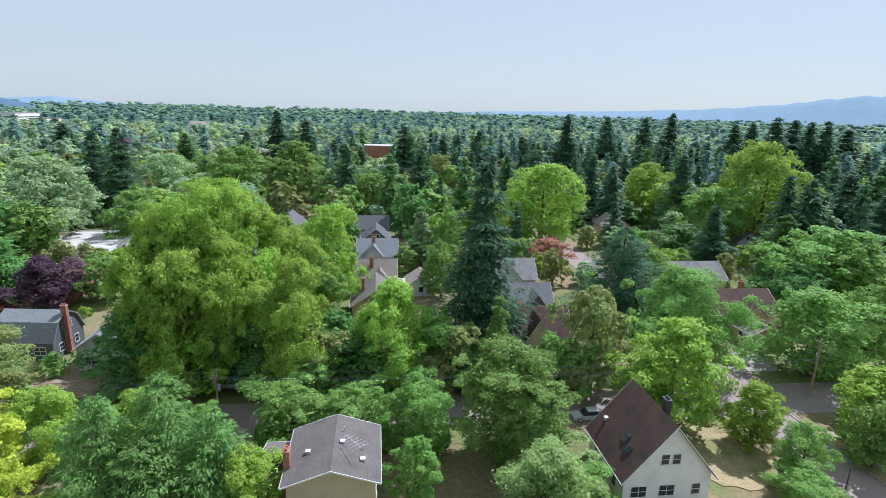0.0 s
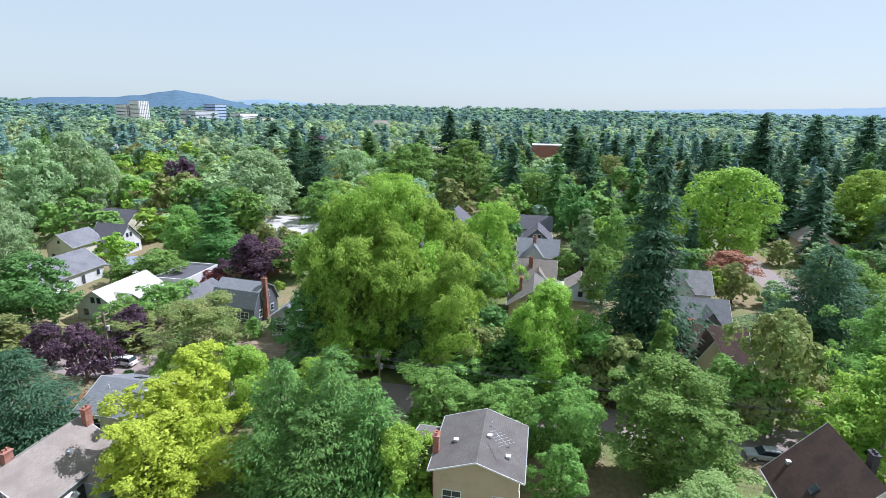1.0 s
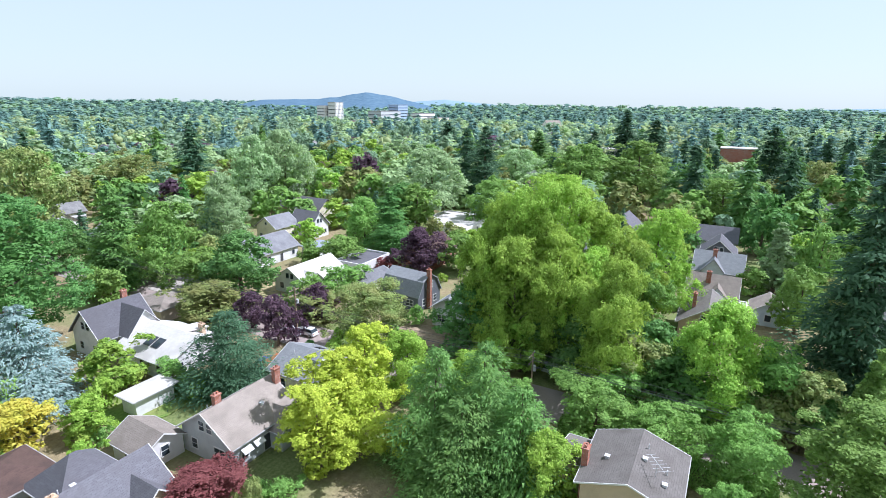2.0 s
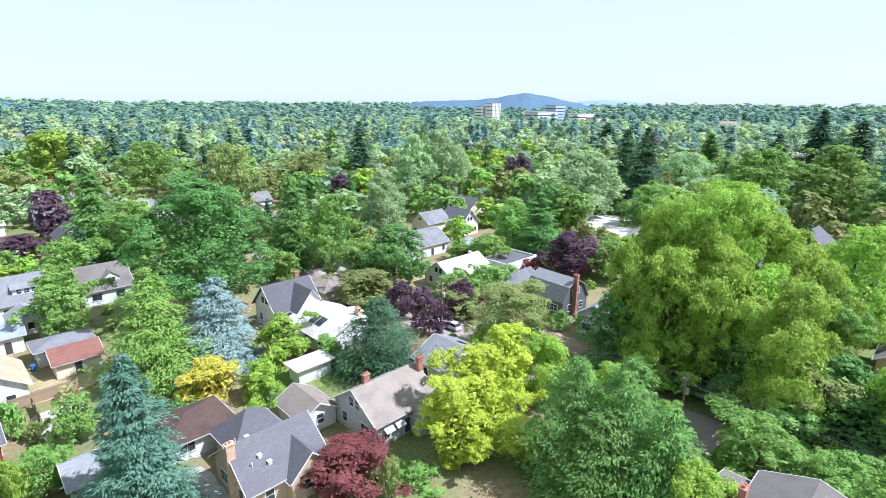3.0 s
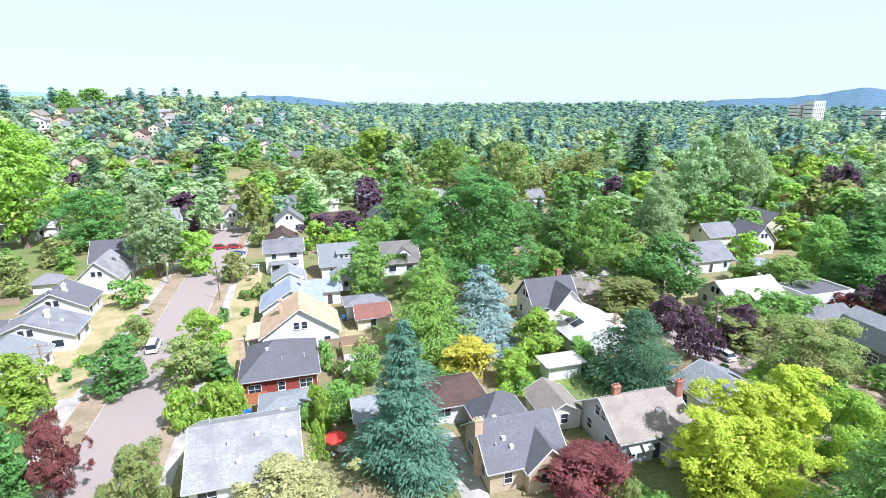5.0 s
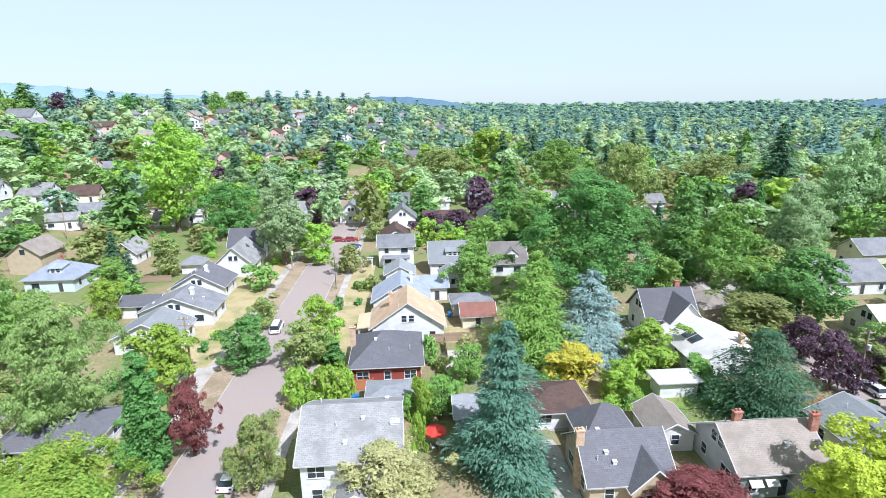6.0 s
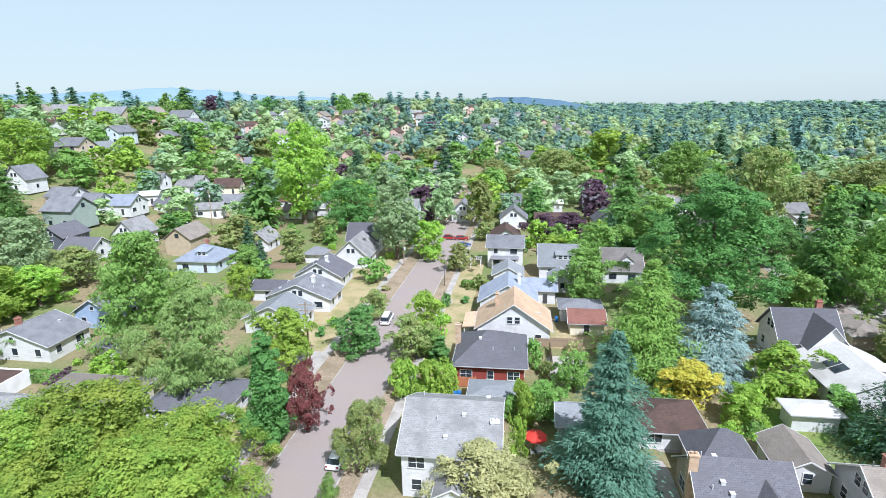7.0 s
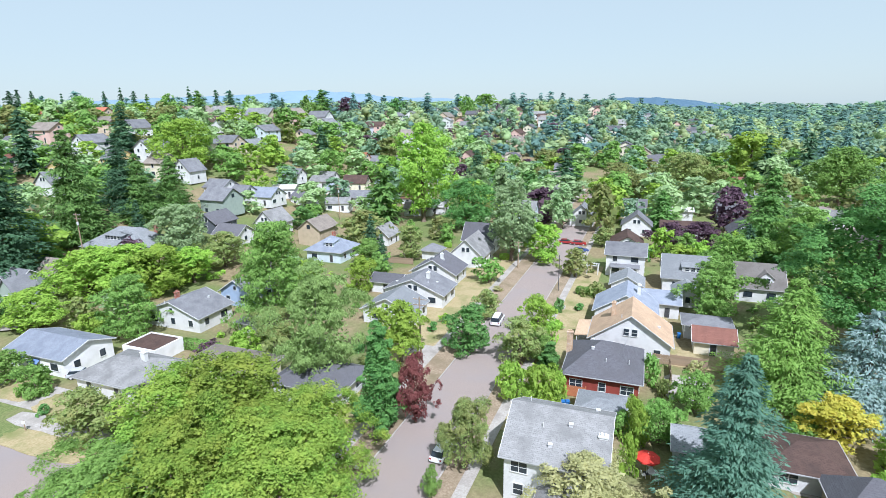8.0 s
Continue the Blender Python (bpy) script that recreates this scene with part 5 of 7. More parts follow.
house(54, 50.8, 90, 9, 9, 3.3, 2.1, "slate", "cream", grade=0, label="cream bungalow with weathered gray shingle roof and skylight", vents=5, skylights=[(-1.5, 'N', 0.5, 1.1), (1.0, 'S', 0.5, 1.1)])
house(31.28, 56.41, 88.17, 5.97, 5, 2.6, 1.4, "tan", "white", grade=0, label="white garage with tan roof", name='garage')
house(18.78, 62.68, 0, 8, 7, 2.8, 1.4, "brown", "white", style="hip", grade=0, label="white garage with dark brown roof", name='garage')
house(8.6, 61.6, 0, 6, 5, 2.8, 1.4, "slate", "gray", grade=0, label="gray shed with weathered shingle roof", name='shed', windows=False)
house(37.79, 66.35, 0, 5.5, 3, 2.8, 0.4, "white", "white", style="hip", grade=0, label="white garden shed with flat white roof", name='shed', windows=False)
house(48.5, 76, 90, 12.5, 11, 2.9, 2.5, "white", "white", grade=0, label="white house with broad pale membrane roof", dormers=[('S', -2, 2.6, 3.6, True)], chimneys=[(-0.3, -0.25, 5.8, 't')], skylights=[(-1.0, 'N', 0.45, 1.6), (0.9, 'N', 0.45, 1.6)])
house(46.5, 88.5, 0, 9, 8, 4, 4, "char", "white", grade=0, label="white house with steep charcoal gables and brick chimney", chimneys=[(0.3, 0.1, 9.0, 'b')], wings=[('S', 1.4, 6.0, 2.6, 4, 3.5)])
house(89.6, 56.2, 84, 9.4, 7.6, 3.3, 4.0, "slate", "dark", style="gambrel", grade=0, label="dark blue-gray barn-roofed house with brick end chimney and white shutters", chimneys=[(-0.545, 0.08, 8.3, 'b')])
house(85.2, 43.0, 0, 7, 7, 3.8, 2.4, "slate", "white", grade=0, label="white house with blue-gray roof in tree shade")
house(86.89, 81.56, 0, 13, 9, 3.2, 2.8, "white", "white", grade=1, label="white house with pale roof and gables", wings=[('S', -4, 4, 1, 3.2, 1.8)])
house(95.4, 106.19, 0, 16, 10, 3.4, 3.2, "gray", "white", grade=1, label="long white house with gray roof")
house(114.62, 120, 0, 9, 8, 4.6, 2.8, "gray", "cream", grade=1, label="cream house with gray roof")
house(122.31, 114.58, 90, 9, 8, 4, 4, "char", "white", grade=1, label="white house with charcoal gables", wings=[('E', 0, 4.5, 1, 4.5, 2.5)])
house(102.49, 78.54, 0, 12, 8, 3.1, 0.5, "char", "white", style="flat", grade=1, label="low white building with flat dark roof")
house(90.95, 67.96, 0, 10, 6, 3, 1.5, "gray", "cream", grade=1, label="cream house with low gray roof")
house(155.5, 80.0, 0, 22, 19, 3.0, 0.4, "white", "white", style="flat", grade=2, label="large low building with flat white roof")
house(117.8, 67.73, 0, 12, 9, 3.6, 3.4, "brown", "brick", grade=1, label="brick house with brown roof under trees")
house(107.89, 98.09, 0, 7, 5, 2.8, 0.6, "blue", "white", style="hip", grade=1, label="small building with bright blue roof")
house(59.67, 95.23, 90, 9, 7, 2.8, 1, "tan", "beige", style="hip", grade=1, label="low beige garage with tan roof", name='garage', windows=False)
# ---- houses across from the first view ----
house(47.2, 4.4, 0, 8.4, 8.2, 7.4, 1.4, "warm", "tan", grade=0, label="tan two-storey house with low gray roof and antenna", vents=5, aerial=(-1.5, -2.0, 8.2), chimneys=[(-0.2, 0.53, 9.2, 'b')], wings=[('N', -2.0, 4.2, 3.0, 6.0, 0.6)])
house(50.7, -31.1, 0, 9.4, 10, 3.6, 6, "brown", "stucco", grade=0, label="white stucco house with steep dark brown shingle roof", chimneys=[(0.0, -0.16, 9.8, 'd')], vents=2, skylights=[(-1.0, 'N', 0.34, 0.9), (-2.4, 'N', 0.26, 0.9)])
house(84.5, -27.2, 90, 10.5, 8.6, 4.6, 3.8, "brown", "beige", grade=0, label="half-timbered cream house with brown roof and front gable", wings=[('N', -0.6, 4.2, 1.0, 4.6, 3.4)], chimneys=[(0.3, 0.2, 9.6, 'b')])
house(99.67, -29.6, 90, 9.5, 8, 4, 3.6, "gray", "dark", grade=1, label="dark house with gray roof and front gable", wings=[('N', 1.2, 4.4, 1.2, 4, 2.8)])
house(118.19, -31.6, 90, 9.5, 8, 4, 3.6, "light", "gray", grade=1, label="gray house with pale gray roof and front gable", wings=[('N', -1.2, 4.4, 1.2, 4, 2.8)])
house(103.48, 0.49, 0, 11, 9, 4, 3, "warm", "tan", grade=1, label="tan house with brown-gray roof and brick chimney", wings=[('W', 0.8, 4.6, 1.2, 3.8, 2.2)], chimneys=[(-0.1, 0.28, 8.0, 'b')])
house(112.2, -3.4, 0, 5.5, 5, 3.6, 0.3, "white", "white", style="flat", grade=1, label="white rear addition with flat white roof", name="annex")
house(118.82, 0.6, 90, 9, 8, 4, 3.4, "tan", "gray", grade=1, label="gray house with tan roof and brick chimney", chimneys=[(0.1, 0.2, 8.2, 'b')], wings=[('N', 1, 4, 1, 4, 2.2)])
house(138.21, 0.16, 90, 10, 8, 4, 3.6, "slate", "gray", grade=1, label="gray house with slate roof and front gable", chimneys=[(0.1, 0.25, 8.4, 'b')], wings=[('N', -1, 4.6, 1.4, 4.2, 2.8)])
house(155.52, 0.67, 0, 9, 8, 4, 3.4, "char", "dark", grade=1, label="dark gray house with gabled roof")
house(170.58, 1.62, 90, 10, 8, 4, 3.4, "char", "gray", grade=2, label="gray house with charcoal roof")
house(116.61, -9.79, 0, 6, 6, 3, 2, "tan", "bluegray", grade=1, label="pale garage with pinkish gable roof", name='garage')
house(114.81, -73.75, 90, 15, 9, 4.5, 3, "light", "beige", grade=1, label="long beige house with pale gray roof")
house(93.72, -71.49, 90, 13, 10, 4.5, 3.3, "brown", "pink", grade=1, label="pinkish house with brown roof and brick chimney", wings=[('N', 0, 5, 1.5, 4.5, 2.2)], chimneys=[(-0.2, -0.2, 8.6, 'b')])
house(85.78, -71.04, 0, 6, 6, 2.8, 1.4, "tan", "beige", grade=1, label="beige garage with tan roof", name='garage')
house(172.22, -80.8, 0, 11, 9, 4.4, 3.1, "tan", "pink", grade=2, label="pink house with tan roof among trees")
house(153.85, -115.52, 0, 10, 8, 4, 3, "gray", "gray", grade=2, label="gray house among tall trees")
# ---- vehicles, poles and garden things ----
# This first car is a stand-in for a small orange-red barrier on the paving.
car(78.1, -58.9, 60, "rust", "car")
car(-25.1, 95.05, 92, "white", "van")
car(-20.7, 52.59, 88, "white", "car")
car(-21.19, 162.15, 2, "red", "car")
car(-17.31, 161.67, 2, "red", "car")
car(-15.87, 153.32, 30, "blue", "car")
car(-16.52, 137.04, 80, "rust", "car")
car(66.17, 63.83, 90, "white", "car")
car(54.03, 61.15, 0, "blue", "car")
car(-82.78, 52.01, 25, "silver", "car")
car(-112.51, 164.27, 0, "white", "van")
car(64.78, 66.42, 90, "silver", "car")
car(62.55, -28.83, 90, "silver", "car")
car(79.05, 20.31, 88, "dark", "car")
car(74.72, 22.18, 88, "silver", "car")
car(128.96, -2.94, 0, "dark", "car")
utility_pole(-16.72, 117.28, 8.64, 0)
utility_pole(-131, 88.59, 13.5, 1)
utility_pole(-106.51, 170.08, 13.5, 1)
utility_pole(64.46, 64.47, 9.47, 1)
utility_pole(65.93, -65.73, 9.48, 1)
utility_pole(66.29, 21.29, 7.17, 1)
utility_pole(-33.22, 75.42, 11.23, 1)
utility_pole(-29.6, 132.45, 7.44, 1)
utility_pole(33.79, 154.09, 10.41, 1)
utility_pole(44.76, -51.73, 4.16, 0)
fence(53.45, 60.36, 4.2, 0, True)
fence(-7.49, 71.51, 3.5, 0, True)
fence(7.37, 86.41, 8, 0, False)
fence(8.06, 86.78, 7, 0, False)
fence(54.69, 60.25, 4, 0, True)
fence(-67.55, 65.28, 10, 0, False)
fence(57.71, -2.71, 9, 90, False)
fence(-61.96, 126.94, 9, 0, False)
fence(5.96, 81.82, 7, 90, False)
umbrella(2.68, 57.13)
garden_table(3.32, 56.61)
wheelie_bin(-7.87, 68.34)
wheelie_bin(7.85, 98.05)
wheelie_bin(32.22, 55.05)
wheelie_bin(-14.36, 68.06)
wheelie_bin(-54.96, 141.29)
wheelie_bin(-8.37, 68.13)
patch("pavement", 14.86, 17.86, 43.03, 57.03, CONCRETE, "worn pale concrete paving beside a house")
patch("pavement", 16.81, 22.81, 58.69, 63.69, CONCRETE, "worn pale concrete paving beside a house")
patch("pavement", -18.6, -13.6, 105.62, 108.62, CONCRETE, "worn pale concrete paving beside a house")
patch("pavement", -37.17, -31.17, 75.86, 80.86, CONCRETE, "worn pale concrete paving beside a house")
patch("pavement", 73.96, 81.96, -67.73, -55.73, CONCRETE, "worn pale concrete paving beside a house")
patch("pavement", -93.49, -75.49, 42.48, 48.48, CONCRETE, "worn pale concrete paving beside a house")
patch("pavement", -81.28, -61.28, 39.21, 42.21, CONCRETE, "worn pale concrete paving beside a house")
patch("pavement", -94.22, -80.22, 75.07, 80.07, CONCRETE, "worn pale concrete paving beside a house")
patch("pavement", 66.34, 76.34, 102.39, 112.39, CONCRETE, "worn pale concrete paving beside a house")
patch("lawn", 75.52, 83.52, 81.65, 90.65, DRYLAWN, "sun-dried yellow lawn beside a house")
patch("lawn", 47, 61, -49.47, -37.47, DRYLAWN, "sun-dried yellow lawn beside a house")
patch("path", 72.83, 78.83, 36.67, 56.67, SOIL, "bare dry soil path")
patch("path", 74.65, 80.65, 41.43, 55.43, SOIL, "bare dry soil path")
patch("lawn", -77.57, -61.57, 35.35, 39.35, DRYLAWN, "sun-dried yellow lawn beside a house")
patch("lawn", -93.01, -83.01, 43.06, 49.06, DRYLAWN, "sun-dried yellow lawn beside a house")
patch("lawn", -81.47, -69.47, 42.23, 48.23, DRYLAWN, "sun-dried yellow lawn beside a house")
patch("lawn", 227.51, 267.51, 77.27, 107.27, LAWN, "green park lawn between trees")
patch("lawn", 225.84, 265.84, 75.19, 105.19, LAWN, "green park lawn between trees")
patch("lawn", 200.08, 230.08, 130.53, 170.53, LAWN, "green park lawn between trees")
patch("pavement", 5.11, 11.11, 75.01, 83.01, CONCRETE, "worn pale concrete paving beside a house")
patch("lawn", 4.79, 14.79, 86.04, 94.04, DRYLAWN, "sun-dried yellow lawn beside a house")
patch("lawn", 3.37, 6.37, 97.44, 111.44, DRYLAWN, "sun-dried yellow lawn beside a house")
patch("lawn", 31.95, 45.95, 61.98, 71.98, LAWN, "green park lawn between trees")
patch("lawn", -60.34, -48.34, 327.53, 337.53, DRYLAWN, "sun-dried yellow lawn beside a house")
patch("pavement", -125.54, -111.54, 58.17, 70.17, CONCRETE, "worn pale concrete paving beside a house")
for x, y0, y1 in ((61.0, -62, 20), (61.0, 20, 62), (61.0, 62, 120)):
    wires(x, y0, y1)
# ---- trees by the street ----
tree("broad", "maple", -48.32, 38.74, 12.5, 8.11, 0)
tree("broad", "maple", -42.87, 43.38, 13.5, 8.74, 0)
tree("broad", "maple", -33.07, 44.14, 11, 6.41, 0)
tree("broad", "maple", -41.69, 32.43, 11, 8.29, 0)
tree("broad", "maple", -32.46, 36.82, 11.5, 8.52, 0)
tree("broad", "green", -47.44, 30.59, 9, 7.32, 0)
tree("column", "deep", -30.27, 54.92, 15.1, 3.7, 0)
tree("broad", "red", -26.64, 57.85, 9.37, 2.7, 0, "beside the street")
tree("broad", "olive", -17.08, 50.84, 9.05, 3.18, 0, "beside the street")
tree("broad", "green", -19.27, 45.11, 3.5, 1.1, 0)
tree("broad", "bright", -36.1, 73.61, 10.4, 4.78, 1)
tree("broad", "deep", -26.67, 80.86, 7.99, 4.57, 1, "beside the street")
tree("broad", "olive", -27.81, 96.88, 5.8, 2.95, 1)
tree("broad", "olive", -17.03, 78.97, 7.8, 3.79, 1, "beside the street")
tree("broad", "bright", -16.5, 91.82, 7.37, 3.52, 1, "beside the street")
tree("shrub", "bright", -13.5, 88.91, 4.02, 1.93, 1)
tree("column", "deep", -11.82, 77.27, 5.44, 2.19, 1)
tree("shrub", "bright", -15.81, 67.99, 5.42, 3.13, 1)
tree("shrub", "bright", -11, 68.67, 5.69, 3.38, 1)
tree("weep", "birch", -44.35, 62.41, 19.38, 6.97, 0)
tree("weep", "green", -68.36, 82.64, 19.6, 9.14, 1)
tree("tall", "olive", -59.46, 130.33, 10.03, 3.88, 1)
tree("broad", "olive", -81.73, 143.8, 10.36, 7.88, 2)
tree("broad", "green", -68.48, 122.9, 7.14, 4.94, 1)
tree("broad", "bright", -59.92, 102.81, 8.07, 3.68, 1)
tree("tall", "silver", -32.84, 138.51, 22.22, 7.79, 1)
tree("broad", "deep", -56.67, 174.04, 16.95, 9.67, 1)
tree("tall", "bright", -77.03, 181.4, 35.41, 11.4, 1)
tree("tall", "silver", -63.85, 211.58, 17.74, 6.12, 2)
tree("tall", "silver", -55.85, 213.73, 16.52, 4.89, 2)
tree("broad", "bright", -24.7, 141.02, 9.87, 6.06, 1)
tree("tall", "silver", -25.54, 182.99, 14.77, 4.63, 2)
tree("broad", "olive", -12.65, 180.4, 15.54, 6.24, 2)
tree("broad", "purple", 9.02, 161.2, 8.43, 6.35, 1)
tree("broad", "purple", 15.82, 163.26, 8.39, 6.44, 1)
tree("broad", "green", 14.53, 110.74, 11.43, 6.28, 1)
tree("cypress", "lime", 20.9, 81.1, 18.2, 9.6, 0)
tree("cypress", "blue", 29.66, 79.41, 15.4, 7.8, 0)
tree("spruce", "teal", 10.24, 51.43, 19, 6.93, 0)
tree("broad", "gold", 24.48, 70.78, 5.96, 4.22, 1)
tree("shrub", "bright", 1.44, 62.79, 5.54, 2.33, 0)
tree("shrub", "bright", 0.41, 56.27, 5.11, 1.56, 0)
tree("broad", "green", 3.98, 63.68, 5.68, 2.84, 0)
tree("broad", "khaki", -2.81, 47.56, 7, 5.94, 0)
tree("tall", "deep", 36.01, 101.21, 26.98, 12.6, 0)
tree("spruce", "cedar", 31.53, 158.81, 25.04, 9.89, 1)
tree("broad", "olive", 15.89, 258.97, 19.32, 11.74, 1)
# ---- skyline trees on the ridge ----
tree("fir", "fir", -365.83, 225.98, 24.21, 4.24, 2)
tree("fir", "fir", -341.04, 218.44, 22.3, 4.00, 2)
tree("fir", "fir", -344.57, 238.4, 20.87, 3.22, 2)
tree("broad", "green", -340.19, 248.01, 18.51, 9.23, 2)
tree("fir", "fir", -311.41, 241.37, 21.69, 3.46, 2)
tree("fir", "fir", -313.61, 254.68, 24.12, 3.99, 2)
tree("fir", "fir", -317.5, 267.24, 22.84, 5.46, 2)
tree("fir", "deep", -315.75, 275.43, 20.82, 4.59, 2)
tree("fir", "fir", -280.41, 276.77, 24.45, 4.32, 2)
tree("fir", "fir", -293.3, 314.44, 24.09, 5.19, 2)
tree("fir", "fir", -269.6, 302.22, 22.7, 5.33, 2)
tree("broad", "green", -267.81, 317.02, 17.65, 6.83, 2)
tree("spruce", "cedar", -232.26, 355.92, 23.71, 11.65, 2)
tree("broad", "purple", -235.26, 398.54, 18.12, 9.64, 2)
tree("fir", "fir", -262.58, 488.96, 24.1, 5.48, 2)
tree("broad", "green", -226.61, 329.61, 18.34, 6.58, 2)
tree("broad", "deep", -224.89, 468.86, 16.62, 8.55, 2)
tree("fir", "fir", -211.36, 513.18, 18.88, 4.87, 2)
tree("broad", "green", -170.77, 517.55, 19.87, 8.96, 2)
tree("broad", "green", -186.97, 643.38, 22.61, 18.37, 2)
tree("broad", "purple", -144.42, 706.92, 15.57, 11.08, 2)
tree("broad", "green", -282.25, 261.84, 17.96, 8.44, 2)
tree("fir", "fir", -363.71, 219.87, 22.66, 6.99, 2)
tree("fir", "fir", -231.51, 307.62, 17.65, 2.96, 2)
tree("broad", "purple", -422.16, 350.16, 13.33, 6.01, 2)
tree("broad", "purple", -162.83, 296.65, 9.59, 8.55, 2)
# ---- trees west of the street ----
tree("fir", "fir", -136.1, 74.16, 34.67, 11.54, 1)
tree("spruce", "cedar", -144.72, 98.01, 31.0, 10.6, 1)
tree("fir", "fir", -150.67, 117.55, 26.28, 8.6, 1)
tree("spruce", "cedar", -140.61, 126.56, 19.42, 8.87, 1)
tree("spruce", "cedar", -144.13, 117.9, 21.21, 7.7, 1)
tree("broad", "bright", -171.47, 162.84, 20.1, 11.94, 1)
tree("broad", "bright", -114.43, 77.02, 10.85, 8.55, 1)
tree("broad", "bright", -108.61, 81.47, 10.94, 8.43, 1)
tree("broad", "bright", -102.52, 86.02, 11.01, 8.31, 1)
tree("broad", "bright", -100.29, 93.11, 8.63, 6.19, 1)
tree("weep", "green", -90.1, 67.25, 11.54, 6.12, 1)
tree("broad", "silver", -115.87, 105.12, 13.66, 8.03, 1)
tree("broad", "olive", -102.15, 105.64, 8.95, 7.03, 1)
tree("broad", "bright", -109.5, 62.11, 7.88, 6.6, 1)
tree("shrub", "bright", -96.72, 64.74, 4.13, 4.43, 1)
tree("shrub", "bright", -63.26, 67.42, 4.41, 3.62, 1)
tree("shrub", "olive", -58.2, 69.11, 3.89, 2.69, 1)
tree("shrub", "purple", -69.32, 65.15, 2.41, 2.82, 1)
tree("broad", "olive", -62.63, 74.36, 6.11, 4, 1)
tree("broad", "green", -92.53, 46.75, 5.19, 3.39, 1)
tree("shrub", "green", -84.6, 45.97, 4.39, 3.52, 1)
tree("broad", "olive", -64.19, 39.86, 7.31, 4.37, 1)
# ---- trees in the near block ----
tree("shrub", "bright", 28.87, 66.23, 2.92, 2.98, 1)
tree("shrub", "green", 3.19, 78.95, 4.36, 2.02, 1)
tree("shrub", "olive", 26.67, 72.81, 2.82, 2.1, 1)
tree("shrub", "green", -0.29, 63.35, 3.82, 2.04, 0)
tree("shrub", "bright", -9.19, 70.51, 3.91, 1.51, 1)
tree("shrub", "green", 29.69, 62.97, 2.33, 1.76, 1)
tree("shrub", "olive", 5.01, 75.81, 2.69, 1.69, 1)
tree("shrub", "bright", 1.2, 61.58, 5.76, 1.19, 0)
tree("shrub", "green", 19.54, 69.03, 2.59, 1.62, 1)
tree("shrub", "olive", -8.18, 115.77, 3.56, 2.68, 1)
tree("shrub", "khaki", 9.41, 84.69, 2.19, 1.55, 1)
tree("shrub", "green", 16.39, 68.39, 1.91, 1.51, 1)
tree("broad", "red", 27.75, 42.16, 5.2, 5.71, 0)
tree("shrub", "olive", 30.06, 37.93, 4.48, 1.86, 0)
tree("tall", "yellow", 50.67, 39.1, 12.5, 4.75, 0)
tree("tall", "yellow", 43.86, 39.31, 12, 5.2, 0)
tree("tall", "yellow", 38.8, 36.62, 10.6, 4.5, 0)
tree("broad", "bright", 57.41, 36.73, 9.5, 4.6, 0)
tree("broad", "bright", 60.2, 28.6, 7.6, 4.2, 0)
tree("broad", "green", 60.4, 21.5, 5.6, 3.2, 0)
tree("shrub", "green", 33.14, 37.5, 2.5, 3.15, 0)
tree("broad", "yellow", 43.4, 34.4, 8.5, 4.4, 0)
tree("deodar", "cedar", 48.29, 20.81, 16.6, 7.9, 0)
tree("deodar", "cedar", 46.4, 25.84, 15.6, 7.6, 0)
tree("deodar", "cedar", 46.45, 15.75, 13.6, 7.3, 0)
tree("deodar", "cedar", 43.95, 21.32, 12, 8.47, 0)
tree("broad", "bright", 46, 12.16, 9, 4.24, 0)
tree("deodar", "fir", 46.53, 60.2, 12.73, 8.65, 0)
tree("broad", "maple", 37.67, 74.54, 7.08, 5, 1)
tree("shrub", "bright", 34.38, 71.03, 4.03, 2.5, 1)
tree("broad", "bright", 29.6, 65.58, 5.71, 2.85, 1)
tree("fir", "cedar", 64.39, 116.7, 24.27, 7.82, 1)
tree("broad", "green", 71.82, 111.3, 18.19, 7.08, 1)
tree("weep", "silver", 99.59, 125.09, 20.59, 8.19, 1)
tree("fir", "teal", 98.56, 129.23, 14.77, 3.63, 1)
tree("broad", "deep", 72.81, 88.29, 13.84, 8.61, 1)
tree("broad", "olive", 61.56, 83.84, 7.73, 8.16, 1)
tree("broad", "purple", 60.33, 64.82, 9.28, 3.77, 1)
tree("broad", "purple", 63.44, 74.67, 6.78, 3.44, 1)
tree("broad", "olive", 67.21, 51.36, 11.07, 7.51, 0)
tree("broad", "purple", 71.93, 66.32, 7.22, 3.72, 1)
tree("broad", "purple", 108.44, 65.61, 10.65, 6.84, 1)
tree("broad", "red", 102.92, 71.51, 4.2, 3.45, 1)
tree("fir", "deep", 117.24, 80.25, 18.32, 8.76, 1)
tree("broad", "green", 120.39, 91.15, 13.88, 7.62, 1)
tree("tall", "green", 142.48, 87, 16.14, 6.71, 2)
tree("tall", "bright", 158.98, 135.11, 13.68, 5.79, 2)
tree("tall", "bright", 167.8, 134.33, 12.83, 5.37, 2)
tree("broad", "silver", 140.53, 157.78, 27.56, 11.66, 1)
tree("broad", "silver", 154.67, 155.05, 29.14, 10.87, 1)
tree("broad", "green", 145.76, 159.05, 16.13, 13.39, 1)
tree("fir", "fir", 154.79, 211.15, 32.3, 9.74, 2)
tree("fir", "deep", 104.1, 147.73, 19.16, 3.82, 2)
tree("broad", "olive", 74.29, 176.1, 25.58, 11.1, 1)
tree("broad", "olive", 130.24, 213.22, 18.31, 13.11, 1)
tree("broad", "olive", 15.89, 253.28, 20.06, 11.48, 1)
tree("broad", "green", 77.83, 72.96, 6.39, 4.34, 1)
tree("broad", "green", 83.92, 70.33, 6.93, 5.07, 1)
